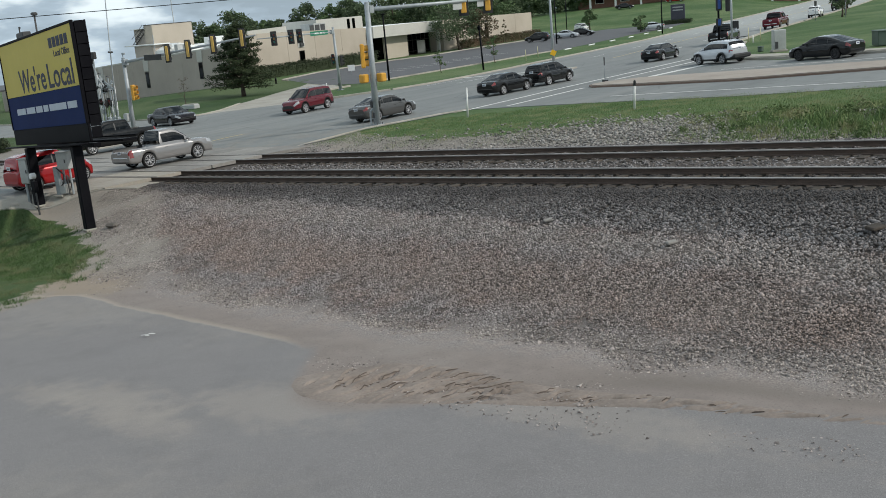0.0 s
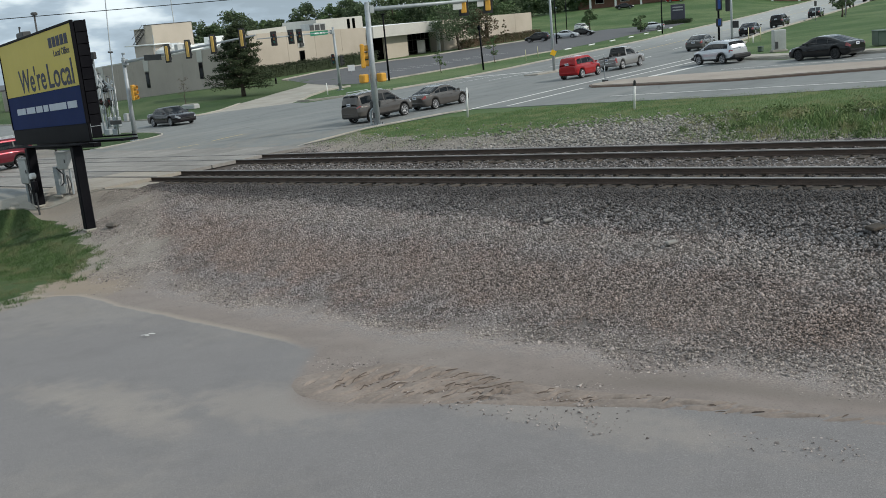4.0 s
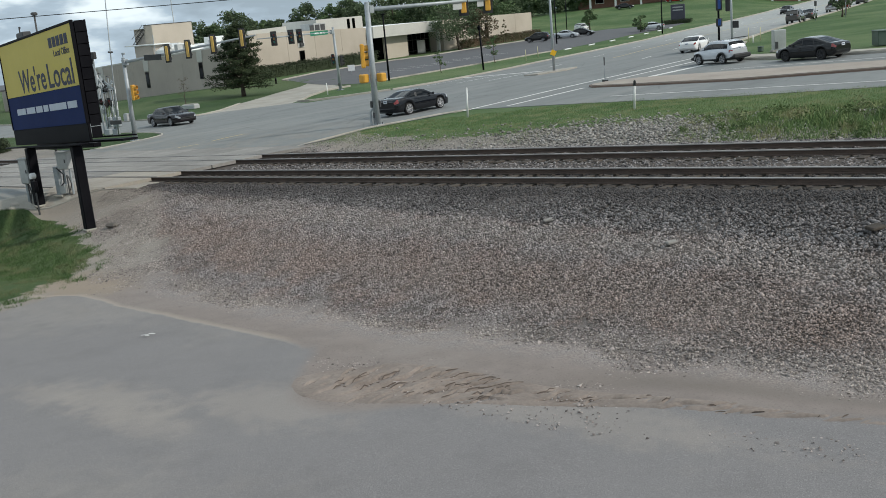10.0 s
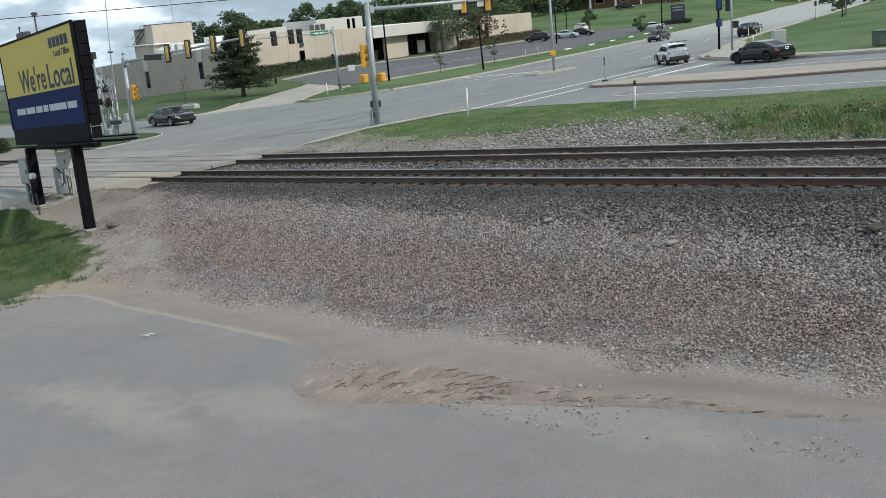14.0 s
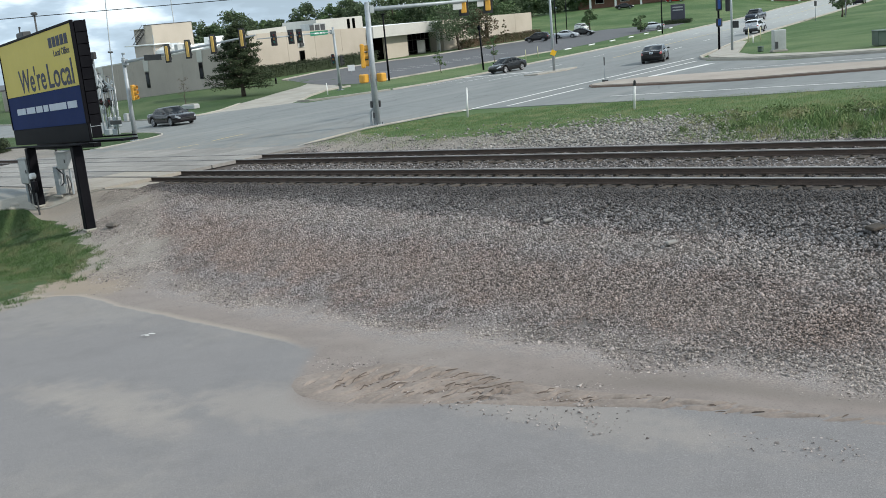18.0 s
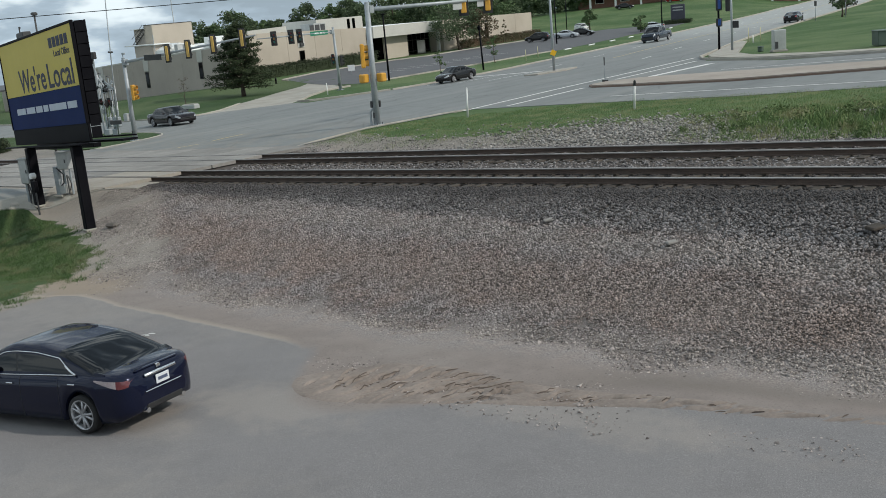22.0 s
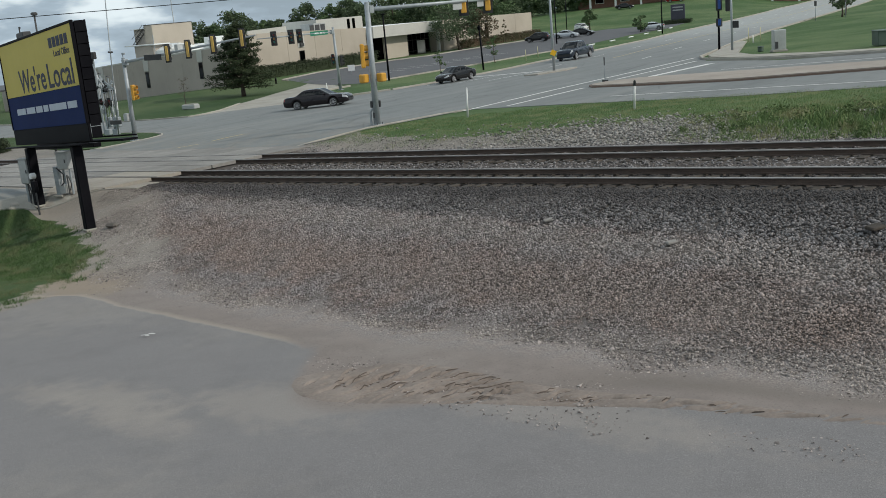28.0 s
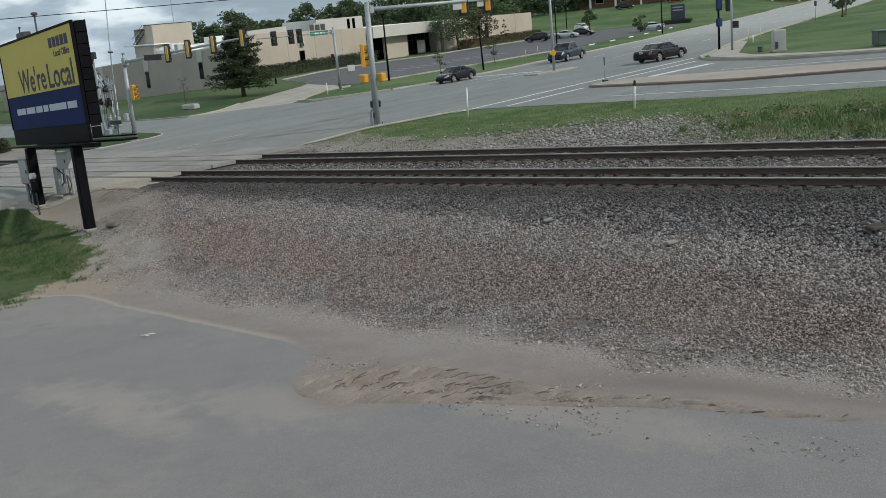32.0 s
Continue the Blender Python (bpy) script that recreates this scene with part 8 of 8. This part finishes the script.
def trail(points, n=30):
    """A smooth line through points, with the way along it."""
    P = [Vector(p) for p in points]
    P = [P[0] * 2 - P[1]] + P + [P[-1] * 2 - P[-2]]
    out = []
    for a, b, c, d in zip(P, P[1:], P[2:], P[3:]):
        for k in range(n):
            t = k / n
            out.append(.5 * (2 * b + (c - a) * t + (2 * a - 5 * b + 4 * c - d) * t * t + (3 * b - a - 3 * c + d) * t ** 3))
    out.append(P[-2])
    s = [0.0]
    for p, q in zip(out, out[1:]):
        s.append(s[-1] + (q - p).length)

    def at(v):
        if v <= 0:
            return out[0] + (out[1] - out[0]).normalized() * v
        for i in range(len(s) - 1):
            if v <= s[i + 1]:
                return out[i].lerp(out[i + 1], (v - s[i]) / max(1e-6, s[i + 1] - s[i]))
        return out[-1] + (out[-1] - out[-2]).normalized() * (v - s[-1])
    return at


def glide(table, t):
    """A smooth value in a table of (time, value), straight on beyond its ends."""
    n = len(table)
    if t <= table[0][0] or t >= table[-1][0]:
        (ta, va), (tb, vb) = (table[0], table[1]) if t <= table[0][0] else (table[-2], table[-1])
        k = (vb - va) / (tb - ta)
        return (va if t <= table[0][0] else vb) + k * (t - (ta if t <= table[0][0] else tb))
    i = next(k for k in range(n - 1) if t <= table[k + 1][0])
    (t0, v0), (t1, v1) = table[i], table[i + 1]
    k = (v1 - v0) / (t1 - t0)
    k0 = (table[i - 1][1] - v0) / (table[i - 1][0] - t0) if i else k
    k2 = (table[i + 2][1] - v1) / (table[i + 2][0] - t1) if i + 2 < n else k
    m0 = (k0 + k) / 2 if k0 * k > 0 else 0
    m1 = (k2 + k) / 2 if k2 * k > 0 else 0
    h = t1 - t0
    u = (t - t0) / h
    return v0 * (1 + 2 * u) * (1 - u) ** 2 + m0 * h * u * (1 - u) ** 2 + v1 * u * u * (3 - 2 * u) + m1 * h * u * u * (u - 1)


def stand_at(p, way, dz=.032):
    """The pose of a vehicle whose nose points along way, on the lie of the land."""
    f = Vector((way.x, way.y, 0)).normalized()
    s = Vector((-f.y, f.x, 0))
    g = Vector((p.x, p.y, 0))
    hz = lambda v: max(land(v.x, v.y), rail_top(v.x) - .04) if 20.4 < v.y < 31.5 and -62 < v.x < -36 else land(v.x, v.y)      # on the panels of the crossing
    f3 = Vector((f.x, f.y, (hz(g + f * 1.4) - hz(g - f * 1.4)) / 2.8)).normalized()
    s3 = Vector((s.x, s.y, (hz(g + s * .8) - hz(g - s * .8)) / 1.6))
    up = f3.cross(s3).normalized()
    s3 = up.cross(f3)
    z = (hz(g + f * 1.4) + hz(g - f * 1.4)) / 2 + dz
    m = Matrix((f3, s3, up)).transposed().to_4x4()
    m.translation = (p.x, p.y, z)
    return m


def drive(key, place, table, times, sign=1, dz=.032, spin=None, nose=None):
    """Keys a vehicle along place(value), the value running with table in time."""
    root, wheels = CARS[key]
    rows = []
    for t in times:
        v = glide(table, t)
        p, q = place(v - .9 * sign), place(v + .9 * sign)
        way = q - p
        if nose and t <= nose[-1][0]:
            a = math.atan2(way.y, way.x)
            head = radians(glide(nose, t))
            k = ease(nose[-1][0] - 1.0, nose[-1][0], t)
            way = Vector((math.cos(head + (a - head) * k), math.sin(head + (a - head) * k)))
        rows.append((t, stand_at((p + q) / 2, way, dz)))
    walk(root, rows)
    if spin:
        r = wheels[0].location.z
        t0, t1 = spin
        ts = ([0.0] if t0 > 0 else []) + [t0 + (t1 - t0) * k / round((t1 - t0) / .036) for k in range(round((t1 - t0) / .036) + 1)] + [32.0]
        for w in wheels:
            base = w.location.copy()
            turn, last = 0.0, None
            wrows = []
            for t in ts:
                if last is not None and t0 <= t <= t1:
                    turn += (place(glide(table, t)) - place(glide(table, last))).length / r
                last = t
                wrows.append((t, Matrix.Translation(base) @ Matrix.Rotation(turn, 4, "Y")))
            walk(w, wrows)


ALL = [k * .25 for k in range(129)]
SPINS = {"silver_pickup": (0, 3.2), "grey_sedan": (0, 2.4), "red_boxy": (0, 3.6), "old_sedan": (1.5, 5.5), "big_suv": (2.1, 6.0), "white_sedan": (5.5, 8.6), "black_coupe": (8.0, 11.6), "red_suv": (0, 3.5)}      # while their wheels can be made out


def motions():
    away = lambda y: road_place(AWAY, y)
    toward = lambda y: road_place(ONCOMING, y)
    for key, table in (
            ("silver_pickup", ((0, 26.7), (1.2, 37.8), (2.4, 49.9), (3.5, 61.9), (7, 109.2), (9, 142))),
            ("grey_sedan", ((0, 41.6), (1.2, 52.5), (2.4, 65), (3.5, 77.2), (7, 136.1), (8, 154))),
            ("black_sedan", ((0, 53.1), (1.2, 66.7), (2.4, 80.7), (4, 104))),
            ("dark_suv", ((0, 58.1), (1.2, 71.3), (2, 81), (3, 101.4), (4, 119))),
            ("charcoal_sedan", ((0, 74.5), (.4, 79.8), (2, 108), (3, 124.8))),
            ("grey_pickup", ((0, 92.6), (1.2, 114.9), (3, 151.1))),
            ("red_pickup", ((0, 117.1), (1.2, 134.1), (3, 178))),
            ("white_suv", ((0, 141.4), (2, 172))),
            ("far_pickup", ((0, 164.9), (2, 192))),
            ("red_boxy", ((0, 20.9), (.6, 25.6), (1.5, 34.0), (2.4, 43.6), (3.5, 56), (5.5, 81.3), (7, 104.2), (9.5, 158.3))),
            ("old_sedan", ((1.5, 22.6), (2.1, 27.4), (3, 35.9), (3.5, 41.0), (5.5, 63.7), (7.1, 83.3), (9.5, 126.7))),
            ("big_suv", ((2.1, 22.6), (3, 30.8), (3.5, 35.8), (5.5, 57.9), (6.7, 71.0), (7.5, 81), (9.5, 118.2))),
            ("white_sedan", ((5.5, 29.6), (7, 46.0), (8.5, 63), (9.5, 75.1), (10, 82.8), (13, 143))),
            ("black_coupe", ((8, 20.1), (9, 31.7), (10, 44.2), (11, 57.3), (12, 70.7), (13, 84.6), (14, 103.9), (14.5, 114.3)))):
        drive(key, away, table, ALL, spin=SPINS.get(key))
    for key, table in (
            ("red_suv", ((0, 49.3), (.9, 42.2), (1.8, 36.4), (2.7, 32.0), (3.5, 27.4))),
            ("black_pickup", ((0, 31.9), (.6, 27.0))),
            ("oncoming_sedan", ((11, 158), (13, 127.5), (14.5, 107.3), (16.5, 85.2), (17.5, 79.1), (18.5, 74.8), (19.5, 71.6), (20.5, 69.8), (21.3, 69.3), (32, 69.3))),
            ("blue_pickup", ((15, 196), (17, 167.2), (19, 141.5), (20.5, 125.6), (22, 112.9), (24, 100.8), (25.5, 95.1), (27.5, 90), (28.5, 88.5), (32, 87.0)))):
        drive(key, toward, table, ALL, -1, spin=SPINS.get(key))
    drive("silver_suv", trail(((-32.8, 64.7), (-36.5, 66.4), (-39.8, 69.6), (-41.8, 74), (-43.6, 80), (-46, 89), (-49, 101), (-53, 117), (-57.5, 137), (-64, 165), (-75, 215))), ((0, .28), (11, .28), (11.5, .45), (12, .8), (12.5, 1.5), (13, 2.65), (13.5, 4.5), (14, 7.0), (14.5, 9.8), (16.5, 24), (17.5, 40), (18.5, 57.5), (19.5, 74.6), (20.5, 94)), ALL)
    drive("dark_sedan", trail(((-24.4, 61.6), (-28.5, 62.8), (-32.8, 64.6), (-37.5, 66.8), (-41.2, 70), (-43.4, 74.5), (-45, 80.4), (-47, 89), (-52, 110), (-57, 135), (-63, 160), (-75, 215))), ((0, 0.1), (6, 0.1), (7, .5), (8, .85), (9, 1.1), (11, 1.1), (12, 1.5), (13, 2.9), (14, 5.1), (14.5, 6.4), (16.5, 13.5), (17, 16.0), (18.5, 25.9), (19.5, 35.1), (20.5, 50.5), (21.5, 70.5), (23, 104)), ALL)
    drive("waiting_sedan", trail(((-74.3, 45.5), (-70.3, 45.3), (-67.9, 45.75), (-65, 47.6), (-62.4, 50.3), (-58.1, 54.5), (-55.3, 57.1), (-52, 59.7), (-49, 62.3), (-46.6, 65.2), (-44.6, 68.6), (-43.3, 72), (-42.8, 75.5), (-45, 88), (-52, 115), (-69, 190))),
          ((0, 4.0), (23.6, 4.0), (24.2, 4.25), (24.6, 4.65), (25, 5.3), (25.5, 6.5), (27.5, 13.7), (28.5, 19.7), (29, 23.6), (29.5, 27.4), (30, 31.0), (30.5, 34.7), (31, 38.4), (31.5, 41.7), (32, 45.0)), ALL,
          nose=((0, -6), (24.4, -6), (25.5, -1), (27.5, 20), (28.5, 38), (29.2, 46)))
    # the near sedan crosses the paving
    mpath = lambda s: Vector((-s, 9.73 - .145 * (s - 6.6) - .012 * min(24, max(0, s - 12.5)) ** 2 if s > -20 else 13.6))
    drive("glossy", mpath, ((0, -104), (19, .3), (20.1, 6.6), (20.5, 8.82), (21, 11.55), (21.5, 14.25), (22, 17.1), (22.5, 20.1), (23, 23.2), (23.5, 26.2), (25, 33), (26.5, 35.6), (32, 35.8)), ALL, 1, .012, (18.8, 23.2))


motions()
